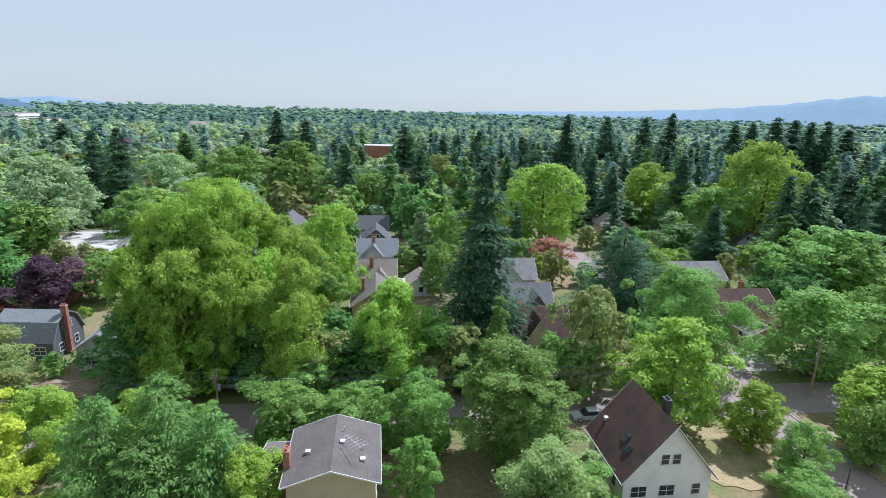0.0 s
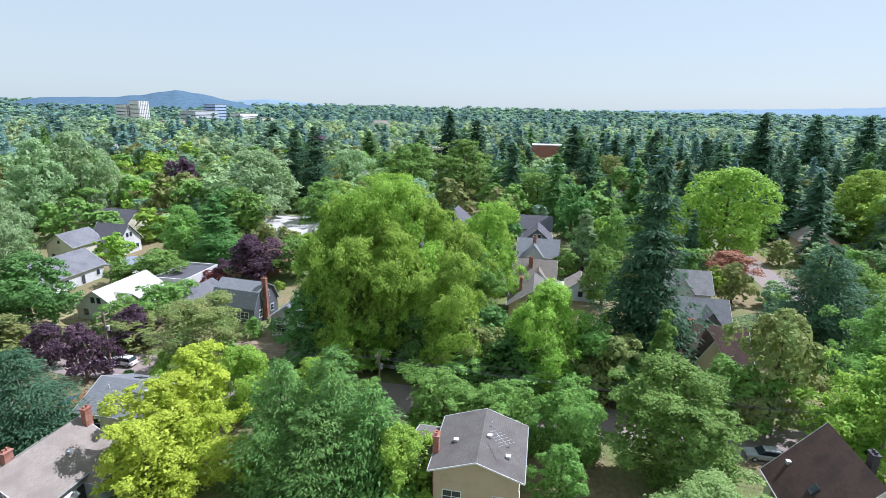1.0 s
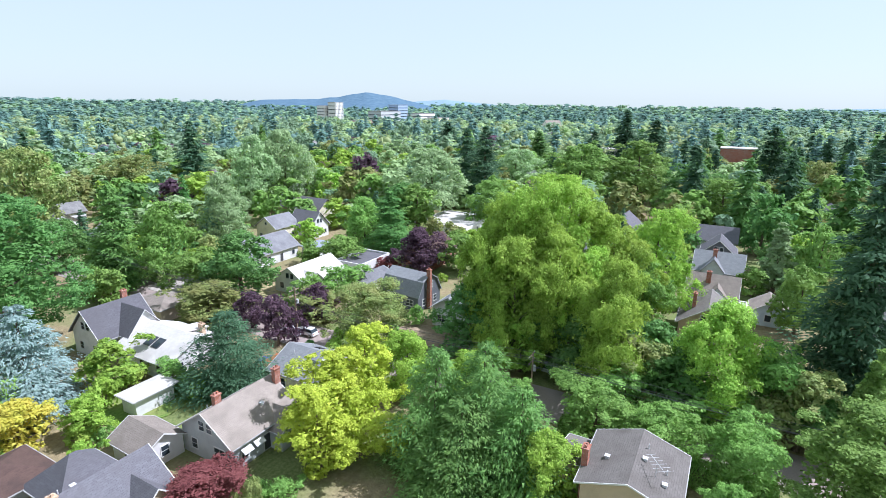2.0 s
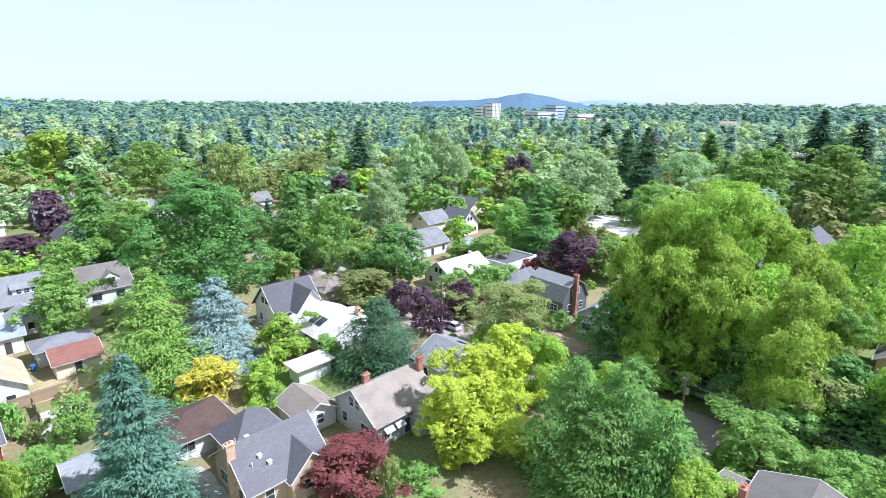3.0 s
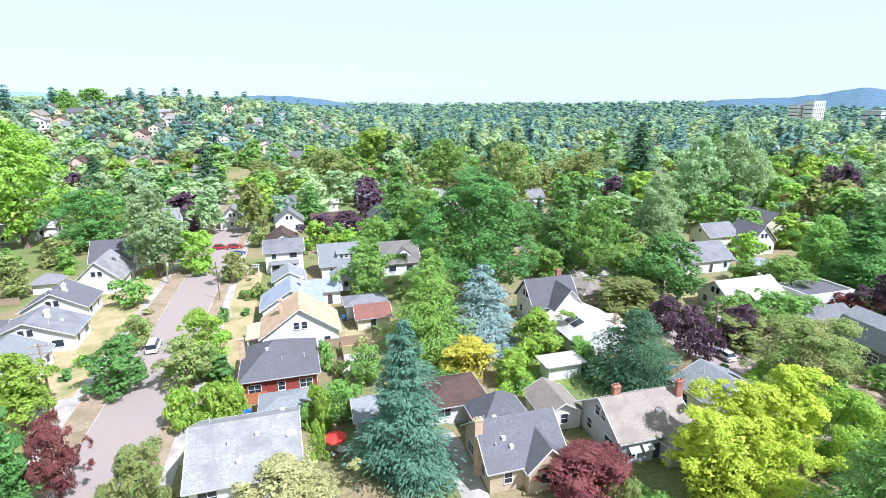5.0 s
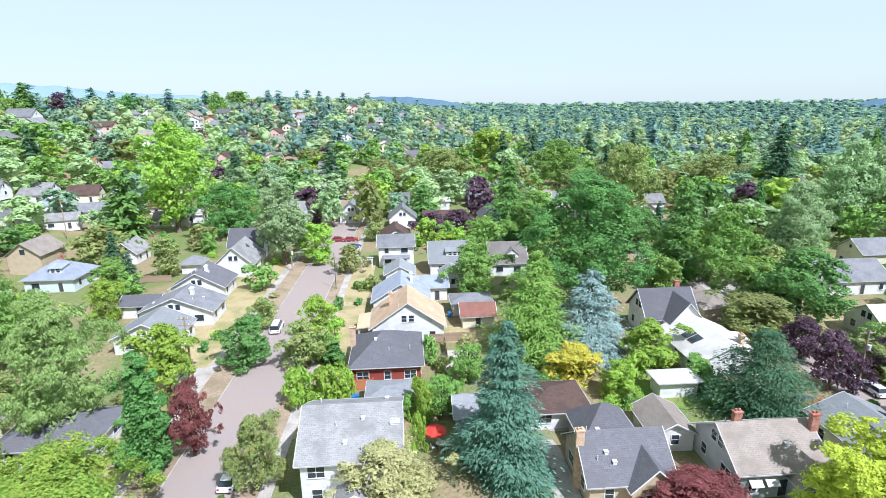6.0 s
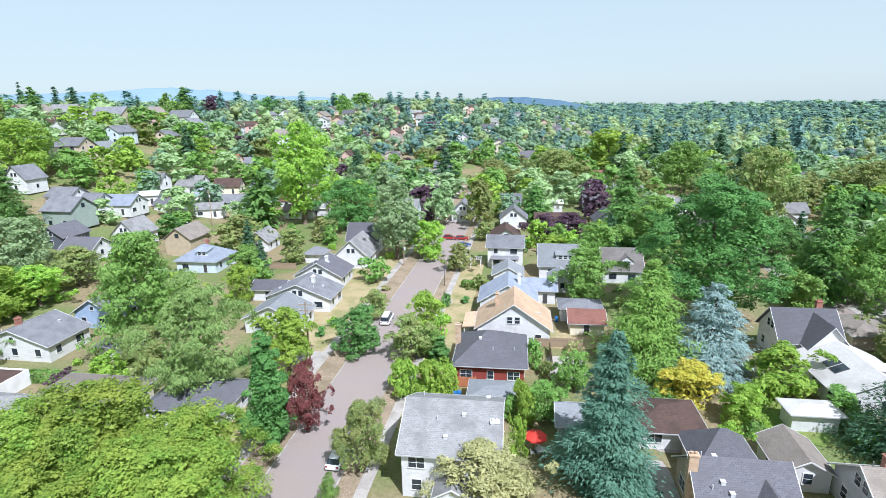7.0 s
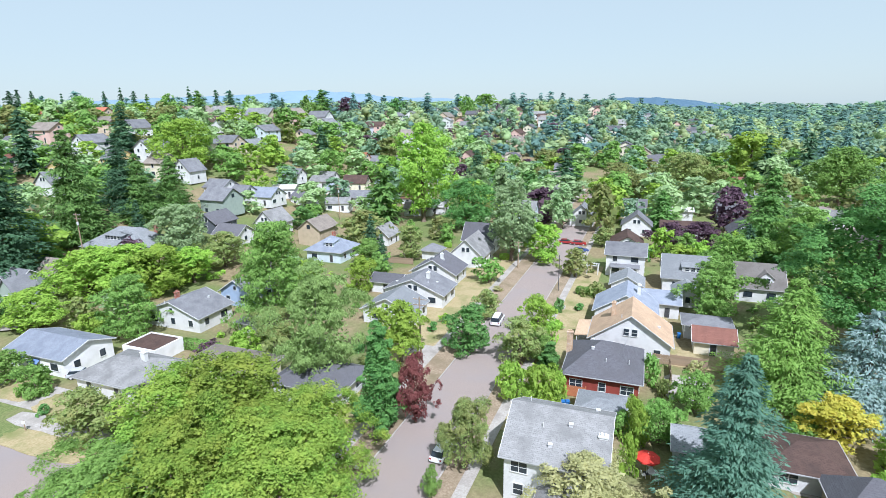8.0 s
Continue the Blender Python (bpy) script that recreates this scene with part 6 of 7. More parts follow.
tree("shrub", "bright", 62.97, 52.8, 4.62, 3.48, 1)
tree("shrub", "green", 80.21, 49.32, 3.59, 2.68, 1)
# ---- trees of the first view ----
tree("broad", "fresh", 85.00, 26.38, 29.1, 9.0, 0, "in a grove beside the street")
tree("broad", "fresh", 80.52, 30.20, 25.8, 8.0, 0, "in a grove beside the street")
tree("tall", "fresh", 91.34, 22.22, 26.0, 8.2, 0, "in a grove beside the street")
tree("broad", "bright", 96.51, 17.04, 21.6, 7.6, 0, "in a grove beside the street")
tree("broad", "fresh", 105.45, 10.74, 21.3, 8.0, 0, "in a grove beside the street")
tree("broad", "fresh", 77.6, 32.2, 22.2, 6.6, 0, "in a grove beside the street")
tree("broad", "fresh", 77.06, 21.50, 21.9, 7.6, 0, "in a grove beside the street")
tree("broad", "bright", 80.99, 18.15, 18.1, 6.6, 0, "in a grove beside the street")
tree("broad", "fresh", 74.06, 27.50, 20.8, 7.2, 0, "in a grove beside the street")
tree("broad", "green", 98.14, 13.00, 15.4, 6.4, 0, "in a grove beside the street")
tree("broad", "bright", 72.75, 25.65, 8.5, 5.36, 1)
tree("locust", "fresh", 72.59, 12.04, 19.74, 6.6, 0)
tree("locust", "bright", 72.45, -1.7, 16.35, 6.92, 0)
tree("broad", "olive", 70.94, -11.39, 10.23, 5.04, 1)
tree("fir", "fir", 80.82, -16.66, 34.1, 9.33, 1)
tree("column", "green", 71.34, -17.63, 14.74, 2.64, 1)
tree("broad", "olive", 69.52, -31.64, 16.35, 5.97, 1)
tree("broad", "green", 75.67, -48.88, 17.17, 9.39, 0)
tree("weep", "bright", 60.6, -39.51, 14.85, 8.46, 1)
tree("tall", "green", 54.94, -15.21, 15, 8.0, 0)
tree("broad", "green", 58.31, 10.34, 8.42, 5.89, 0)
tree("broad", "green", 58.85, 2.83, 8.01, 4.93, 0)
tree("broad", "green", 57.63, -5.23, 9.59, 4.83, 0)
tree("weep", "birch", 43.23, -17.14, 9.5, 7.36, 0)
tree("tall", "green", 47.5, -3.84, 8.23, 2.79, 0)
tree("deodar", "fir", 98.04, -49.06, 19.86, 12.44, 0)
tree("broad", "rust", 137.47, -46.24, 7.41, 6.72, 1)
tree("broad", "rust", 195.14, -96.48, 7.38, 7.5, 2)
tree("broad", "bright", 156.09, -50.24, 25.5, 13.2, 1)
tree("broad", "bright", 155.17, -122.57, 32.92, 13.08, 1)
tree("tall", "bright", 54.6, -47.6, 8.72, 4.08, 0)
tree("broad", "green", 47.6, -48.4, 7.6, 3.4, 0)
tree("broad", "green", 43.46, -45.62, 5.24, 3.83, 0)
tree("broad", "green", 72.24, -70.94, 14.52, 9.61, 1)
tree("broad", "green", 73.5, -82.12, 14.83, 6.61, 1)
tree("broad", "green", 102.22, -99.43, 17.54, 12.39, 1)
tree("fir", "deep", 113.98, -97.43, 19.52, 9.21, 1)
tree("broad", "bright", 53.56, -63.9, 10.28, 5.94, 1)
tree("broad", "green", 49.33, -60.07, 8.96, 3.75, 1)
tree("broad", "green", 153.96, -104.89, 19.66, 11.58, 1)
tree("broad", "deep", 142.33, -88.47, 10.15, 8.45, 2)
tree("fir", "fir", 287.34, -102.97, 41.1, 12.64, 2)
tree("fir", "fir", 300.91, -132, 40.6, 12.19, 2)
tree("fir", "fir", 302.79, -155.95, 41.0, 12.15, 2)
tree("fir", "fir", 304.28, -173.04, 43.4, 12.99, 2)
tree("fir", "fir", 171.16, -103.46, 29.3, 10.62, 1)
tree("fir", "fir", 307.57, -216.1, 38.5, 13.40, 2)
tree("fir", "fir", 308.56, -228.28, 38.9, 13.69, 2)
tree("fir", "fir", 284.84, -225.65, 43.0, 14.26, 2)
tree("fir", "fir", 310.99, -258.24, 42.1, 14.42, 2)
tree("fir", "fir", 264.44, -229.35, 40.6, 11.99, 2)
tree("fir", "fir", 265.02, -239.45, 41.7, 12.23, 2)
tree("fir", "fir", 288.05, -274.48, 37.6, 17.03, 2)
tree("fir", "deep", 154.67, -162.43, 24.6, 13.68, 1)
tree("fir", "fir", 200.44, -83.48, 26.7, 7.79, 2)
tree("fir", "fir", 197.66, 88.81, 32.7, 11.18, 1)
tree("fir", "fir", 213.41, 104.62, 30.8, 10.56, 1)
tree("fir", "fir", 349.9, 62.15, 38.4, 13.18, 2)
tree("fir", "fir", 336.93, 42.94, 33.6, 14.55, 2)
tree("fir", "deep", 304.51, 102.35, 26, 11.48, 2)
tree("fir", "fir", 381.16, 203.78, 26.7, 15.43, 2)
tree("fir", "fir", 363.28, 84.29, 24.6, 12.26, 2)
tree("fir", "fir", 271.02, -13.29, 33.3, 13.58, 1)
tree("fir", "fir", 289.18, 17.74, 23.1, 12.44, 1)
tree("fir", "fir", 319.89, -60.5, 30.4, 10.47, 2)
tree("fir", "fir", 352.72, -95.76, 25.7, 10.44, 2)
tree("fir", "fir", 289.88, 8.73, 21.3, 8.31, 2)
tree("fir", "fir", 328.4, -149.39, 30.0, 12.88, 2)
tree("tall", "green", 203.52, 51.42, 26.14, 12.17, 1)
tree("tall", "green", 221.65, 33.31, 26.82, 13.6, 1)
tree("broad", "deep", 228.96, 14.21, 18.57, 12.05, 1)
tree("broad", "green", 204.5, 1.95, 16.44, 10.77, 1)
tree("broad", "olive", 253.85, -28.9, 20.31, 10.57, 1)
tree("broad", "silver", 164.51, 94.31, 24.05, 15.22, 1)
tree("broad", "silver", 247.39, 94.61, 18.87, 10.96, 1)
tree("column", "silver", 135.67, -11.37, 16.38, 4.59, 1)
tree("broad", "green", 135.47, -18.97, 16.46, 5.38, 1)
tree("broad", "deep", 171.41, -9.48, 16.92, 6.69, 2)
tree("broad", "green", 171.47, 12.65, 12.12, 5.76, 2)
tree("broad", "deep", 146.19, 94.07, 14.81, 8.72, 1)
tree("broad", "deep", 76.11, 6.11, 10.98, 5.74, 1)
tree("broad", "green", 76.41, -8.52, 10.59, 5.32, 1)
tree("broad", "olive", 72.88, 9.2, 9.69, 5.14, 1)
tree("broad", "deep", 71.92, 2.5, 8.65, 5.95, 1)
tree("broad", "deep", 76.99, 19.04, 10.38, 6.88, 1)
tree("broad", "green", 68.41, -2.42, 6.67, 5.33, 1)
tree("broad", "deep", 71.62, -13.66, 8.35, 4.46, 1)
tree("broad", "green", 70.68, -27.13, 8.36, 5.06, 1)
tree("broad", "deep", 72.09, 16.39, 5.38, 4.1, 1)
tree("broad", "deep", 75.05, 35.48, 11.34, 6.89, 1)
tree("broad", "deep", 116.38, 13.92, 11.88, 6.02, 1)
tree("broad", "green", 111.47, -13.91, 13.05, 5.14, 1)
tree("broad", "green", 105.91, -57.94, 14.18, 7.54, 1)
tree("broad", "deep", 97.63, -88.65, 11.12, 8.97, 1)
tree("broad", "green", 96.99, -101.62, 16.01, 8.68, 1)
tree("fir", "fir", 130.86, -90.16, 18.7, 7.09, 1)
tree("fir", "fir", 154.8, -152.02, 25.9, 12.45, 1)
tree("fir", "fir", 134.96, -146.81, 23.1, 11.48, 1)
tree("broad", "green", 171.16, -105.16, 17.82, 10.02, 1)
tree("broad", "bright", 200.81, -106.4, 22.67, 12.55, 1)
tree("broad", "green", 163.5, -34.6, 18.28, 8.38, 2)
tree("broad", "green", 164.32, 70.64, 15.29, 8.96, 1)
tree("broad", "green", 68.47, 8.72, 6.97, 4.29, 1)
tree("weep", "bright", 60.9, -35.54, 9.14, 5.19, 1)
tree("broad", "green", 46.11, -19.85, 4.15, 4.16, 0)
tree("broad", "green", 20.07, 134.98, 11.28, 6.17, 1)
tree("tall", "green", 36.54, 145.88, 16.53, 7.58, 1)
tree("broad", "green", 64.27, 121.24, 10.86, 6.21, 1)
tree("broad", "green", 71.45, 97.94, 9.57, 6.23, 1)
tree("broad", "olive", 71.83, 66.89, 5.43, 6.34, 1)
tree("broad", "green", 101.59, 84.84, 8.1, 6.77, 1)
tree("broad", "green", 114.22, 57.26, 9, 5.82, 1)
tree("broad", "green", 74.71, 257.66, 22.4, 13.31, 1)
tree("broad", "bright", 50.48, 314.29, 25.68, 15.76, 2)
tree("broad", "olive", -11.43, 260.79, 15.07, 11.54, 1)
tree("spruce", "cedar", 6.41, 191.15, 13.66, 6.38, 2)
tree("broad", "deep", 64.75, 140.45, 12.08, 6.94, 1)
tree("broad", "green", 42.44, 67.57, 4.01, 2.92, 1)
tree("shrub", "bright", 42.43, 62.53, 2.4, 1.87, 1)
tree("shrub", "green", 21.2, 70.65, 2.87, 2.29, 1)
tree("shrub", "bright", 26.07, 60.04, 3.52, 2.5, 0)
tree("broad", "green", 8.63, 72.4, 6.36, 2.69, 1)
tree("broad", "green", -14.6, 82.32, 4.46, 3.03, 1)
hedge(-10.16, 116.67, 0, 5.0, 1.6, 1.8, "green")
hedge(-72.02, 66.1, 0, 9, 2.0, 1.8, "green")
hedge(-12.44, 68.56, 0, 7.0, 2.4, 2.2, "bright")
hedge(59.61, 10.46, 90, 9, 2.5, 3.0, "green")
hedge(58.92, 3.51, 90, 9, 2.5, 3.2, "green")
hedge(57.73, -4.16, 90, 9, 2.5, 3.2, "green")
hedge(-34.88, 139.09, 0, 3, 1.5, 1.8, "bright")
hedge(-54.77, 147.44, 0, 2.4, 1.2, 1.6, "bright")
hedge(-97.41, 65.68, 0, 6, 2.0, 1.8, "bright")
hedge(59.61, 57.08, 0, 1.6, 1.2, 3.0, "deep")
hedge(-60.01, 43.58, 0, 7, 1.6, 1.3, "olive")
pergola(-10.61, 133.24)
sign_post(-28.81, 45.93)
sign_post(-75.55, 38.75, 1.6)

# ---- gardens and the town beyond: random but fixed ----
RNG = np.random.default_rng(11)
ROADS = [(-28.4, -17.0, 20, 330), (20, 62, -62.5, -50.8), (61.0, 70.5, -400, 400), (-250, -20, 27.5, 37), (30, 300, -63, -53), (-110, 60, 164, 172)]


for az, d, r in ((90.1, 385, 13), (90.2, 352, 12), (90.2, 325, 10), (78.9, 415, 13), (78.9, 385, 11), (72.6, 770, 20), (72.6, 735, 18), (55.2, 905, 34), (59.0, 905, 34), (49.6, 960, 22), (49.6, 925, 20), (52.6, 810, 24), (41.5, 880, 22)):
    PLACED.append((d * math.sin(math.radians(az)), d * math.cos(math.radians(az)), r))  # forecourts of the large buildings
_known, _fast = [], [None]


def is_free(x, y, r):
    for x0, x1, y0, y1 in ROADS:
        if x0 - r < x < x1 + r and y0 - r < y < y1 + r:
            return False
    n = len(PLACED)
    if len(_known) != n:
        _known.clear()
        _known.extend(PLACED)
        _fast[0] = np.array(_known)
    q = _fast[0]
    return not bool(np.any((q[:, 0] - x) ** 2 + (q[:, 1] - y) ** 2 < (q[:, 2] + r) ** 2))


def town_house(x, y, turn, L, W, ze, up, roof, wall):
    """A house seen far off among trees: walls, roof, chimney and windows."""
    h = empty("house", x, y, ground_height(x, y), turn, f"{wall} house with {roof} roof among garden trees", "house", "houses of the far blocks")
    part("wall", gable_walls(L, W, ze, up), WALL[wall], h)
    part("roof", gable_roof(L, W, ze, up), ROOF[roof], h)
    for side, u, z in (("S", -L * 0.25, 1.6), ("S", L * 0.25, 1.6), ("E", 0, ze + up * 0.25), ("W", 0, ze + up * 0.25)):
        ob = mesh_object("window", window_meshes(1.2, 1.3)[3], h)
        ob.matrix_basis = on_side(L, W, side, u, z)
    PLACED.append((x, y, max(L, W) * 0.55))


ROOFS, WALLS = ["gray", "char", "slate", "tan", "brown", "light", "gray", "char", "red"], ["white", "cream", "gray", "white", "beige", "bluegray", "tan", "green", "white"]


def far_houses():
    n = 0
    for lane in range(-6, 9):
        sx = -24 + 90 * lane
        for side in (-1, 1):
            for k in range(-16, 30):
                x, y = sx + side * (19 + RNG.uniform(-2, 2)), k * 15.5 + RNG.uniform(-2, 2)
                d, az = math.hypot(x, y), math.degrees(math.atan2(x, y))
                if not (125 < d < (330 if az > -25 else 420) and -66 < az < 142) or RNG.random() < 0.35 or not is_free(x, y, 5.5):
                    continue
                two = RNG.random() < 0.4
                town_house(x, y, 90 * int(RNG.integers(0, 2)) + RNG.uniform(-4, 4), RNG.uniform(9, 12), RNG.uniform(7.5, 9.5), 5.4 if two else 3.2, RNG.uniform(2.4, 3.8), RNG.choice(ROOFS), RNG.choice(WALLS))
                n += 1


far_houses()


def joined_houses(name, count, dmin, dmax, az0, az1, label):
    """Roofs and walls of houses too far to pick apart."""
    bms = [bmesh.new() for _ in range(5)]
    mats = [(WALL["white"], ROOF["gray"]), (WALL["cream"], ROOF["char"]), (WALL["beige"], ROOF["tan"]), (WALL["white"], ROOF["light"]), (WALL["pink"], ROOF["brown"])]
    for _ in range(count):
        d, az = math.sqrt(RNG.uniform(dmin ** 2, dmax ** 2)), math.radians(RNG.uniform(az0, az1))
        x, y = d * math.sin(az), d * math.cos(az)
        i = int(RNG.integers(0, 5))
        PLACED.append((x, y, 8.5))
        L, W, ze, up = RNG.uniform(9, 15), RNG.uniform(8, 10), RNG.choice([3.4, 5.8, 6.4]), RNG.uniform(2.2, 3.6)
        turn = pose(x, y, ground_height(x, y), 0, 0, 90 * int(RNG.integers(0, 2)) + RNG.uniform(-6, 6))
        w = gable_walls(L, W, ze, up, -3)
        r = gable_roof(L, W, ze, up)
        g = bmesh.new()
        for s in (-1, 1):
            for fl in range(2 if ze > 5 else 1):
                for u in (-0.3, 0.0, 0.3):
                    box(g, u * L - 0.6, u * L + 0.6, s * W / 2 - 0.06, s * W / 2 + 0.06, 1 + fl * 2.8, 2.4 + fl * 2.8)
                    box(g, s * L / 2 - 0.06, s * L / 2 + 0.06, u * W - 0.5, u * W + 0.5, 1 + fl * 2.8, 2.4 + fl * 2.8)
        for b, mi in ((w, 0), (r, 1), (g, 2)):
            for f in b.faces:
                f.material_index = mi
            b.transform(turn)
            tmp = bpy.data.meshes.new("tmp")
            b.to_mesh(tmp)
            b.free()
            bms[i].from_mesh(tmp)
            bpy.data.meshes.remove(tmp)
    for i, bm in enumerate(bms):
        ob = part(name, bm, [*mats[i], GLASS], None)
        tagged(ob, label, "houses", kind="stuff")


joined_houses("ridge_houses", 85, 330, 690, -30, 6, "houses of the ridge among trees")
joined_houses("distant_houses", 240, 330, 900, -20, 142, "distant houses half hidden by trees")


# ---- woods and garden trees too many to count ----
MIX = [("broad", "green", 0.29), ("broad", "deep", 0.1), ("broad", "bright", 0.21), ("broad", "olive", 0.14), ("tall", "silver", 0.06), ("tall", "green", 0.06),
       ("fir", "fir", 0.06), ("spruce", "cedar", 0.045), ("broad", "purple", 0.015)]


def pick_kind(u, mix):
    for form, leaf, w in mix:
        u -= w
        if u < 0:
            return form, leaf
    return mix[0][:2]


def polar_spots(dmin, dmax, az0, az1, step, rows=0.9):
    """Jittered places whose spacing is step(d); rows: spacing of the rings."""
    d = dmin
    while d < dmax:
        s = step(d)
        n = max(1, int(math.radians(az1 - az0) * d / s))
        for k in range(n):
            dd, a = d + RNG.uniform(-0.5, 0.5) * s, math.radians(az0 + (az1 - az0) * (k + RNG.random()) / n)
            yield dd * math.sin(a), dd * math.cos(a), dd
        d += s * rows


def garden_trees():
    """Smaller trees and shrubs of the nearer gardens, each its own thing."""
    n = 0
    for x, y, d in polar_spots(58, 175, -64, 140, lambda d: 7.5):
        small = d < 120
        if n > 330:
            break
        if small:
            if not is_free(x, y, 1.1):
                continue
            r = RNG.uniform(0.9, 1.9)
            tree("shrub", str(RNG.choice(["green", "bright", "deep", "olive", "green", "khaki"])), x, y, r * RNG.uniform(1.0, 1.5), r, 1 if d < 90 else 2, "in a garden")
        else:
            if not is_free(x, y, 2.0) or (-45 < math.degrees(math.atan2(x, y)) < 24 and RNG.random() < 0.5):
                continue
            form, leaf = pick_kind(RNG.random(), MIX)
            r = RNG.uniform(2.4, 4.2) if form not in CONES else RNG.uniform(2.4, 3.4)
            tree(form, leaf, x, y, r * (RNG.uniform(1.6, 2.3) if form not in CONES else RNG.uniform(3.6, 5.0)), r, 2, "among the houses")
        n += 1


garden_trees()


def lobe_verts(shape, R, H, lobes, seed):
    """A far crown: uneven faceted lobes heaped over the envelope, open below."""
    rng = np.random.default_rng(seed)
    g = (1 + 5 ** 0.5) / 2
    V = unit(np.array([(-1, g, 0), (1, g, 0), (-1, -g, 0), (1, -g, 0), (0, -1, g), (0, 1, g), (0, -1, -g), (0, 1, -g), (g, 0, -1), (g, 0, 1), (-g, 0, -1), (-g, 0, 1)]))
    D = np.linalg.norm(V[:, None] - V[None], axis=2)
    F = [(a, b, c) for a in range(12) for b in range(a) for c in range(b) if max(D[a, b], D[b, c], D[a, c]) < 1.1]
    F = np.array([f for f in F if V[list(f), 2].mean() > -0.62])
    flip = np.einsum("ij,ij->i", np.cross(V[F[:, 1]] - V[F[:, 0]], V[F[:, 2]] - V[F[:, 0]]), V[F[:, 0]]) < 0
    F[flip] = F[flip][:, ::-1]
    out, faces = [], []
    for i in range(lobes):
        u = 0.8 if i == 0 else rng.uniform(0.15, 0.75)
        a, r = i * 2.4 + rng.uniform(-0.5, 0.5), R * rng.uniform(0.3, 0.48) * (1.25 if lobes < 6 else 1.0)
        e = max(0.0, float(envelope(shape, np.array(u))) * R - r * 0.8) * rng.uniform(0.55, 1.1) * (0.3 if i == 0 else 1)
        out.append(V * rng.uniform(0.66, 1.25, (12, 1)) * (r, r, r * 1.05) + (e * math.cos(a), e * math.sin(a), u * H))
        faces.append(F + 12 * i)
    v = np.concatenate(out)
    v[:, 2] = np.clip(v[:, 2], 0.1, None)
    return v, np.concatenate(faces)


def heap(name, verts, faces, material):
    """A mesh of triangles over shared corners."""
    me = bpy.data.meshes.new(name)
    me.vertices.add(len(verts))
    me.vertices.foreach_set("co", np.asarray(verts, dtype=np.float32).ravel())
    me.loops.add(faces.size)
    me.loops.foreach_set("vertex_index", faces.astype(np.int32).ravel())
    me.polygons.add(len(faces))
    me.polygons.foreach_set("loop_start", np.arange(0, faces.size, 3, dtype=np.int32))
    me.polygons.foreach_set("use_smooth", np.ones(len(faces), dtype=bool))
    me.update(calc_edges=True)
    me.materials.append(material)
    return me


def template(form, leaf, level, seed):
    if form in CONES:
        R, H, z0, whorls, droop, power, ragged = CONES[form]
        w, k, s = {0: (20, 9, 0.85), 1: (12, 6, 1.35), 2: (6, 3, 2.6)}[level]
        v = conifer_verts(R, H, z0, w, k, s, seed, droop, power, ragged)
    else:
        shape, R, H, z0, _, lobes, _ = FORMS[form]
        v, f = lobe_verts(shape, R * 0.9, H * 0.96, (11, 7, 3)[level], seed) if level else (np.zeros((0, 3)), np.zeros((0, 3), int))
        n, size, tufts = ((700, 0.46, 8), (60, 0.8, 4), (8, 1.8, 3))[level]  # leaf sprays loosen the outline
        w = crown_verts(shape, R, H, 0.4, n, size, seed, (22, 12, 6)[level], 0.2, 1.2, (0.38, 0.16, 0.1)[level], 0.85, tufts)
        f = np.concatenate([f, len(v) + np.arange(len(w)).reshape(-1, 3)])
        v = np.concatenate([v, w])
        return v / (R, R, H), f
    return v / (R, R, H), np.arange(len(v)).reshape(-1, 3)


# The far, farlight, farolive and fardark leaves carry haze in their colour.
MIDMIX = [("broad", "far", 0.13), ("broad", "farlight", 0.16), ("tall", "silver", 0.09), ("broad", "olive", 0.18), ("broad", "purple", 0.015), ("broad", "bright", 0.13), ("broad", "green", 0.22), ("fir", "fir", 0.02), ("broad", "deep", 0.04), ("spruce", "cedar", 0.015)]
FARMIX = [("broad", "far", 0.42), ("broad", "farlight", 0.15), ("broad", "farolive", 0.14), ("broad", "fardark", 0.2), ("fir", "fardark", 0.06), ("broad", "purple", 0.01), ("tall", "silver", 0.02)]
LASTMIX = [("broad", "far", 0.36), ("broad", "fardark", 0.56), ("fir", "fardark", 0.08)]


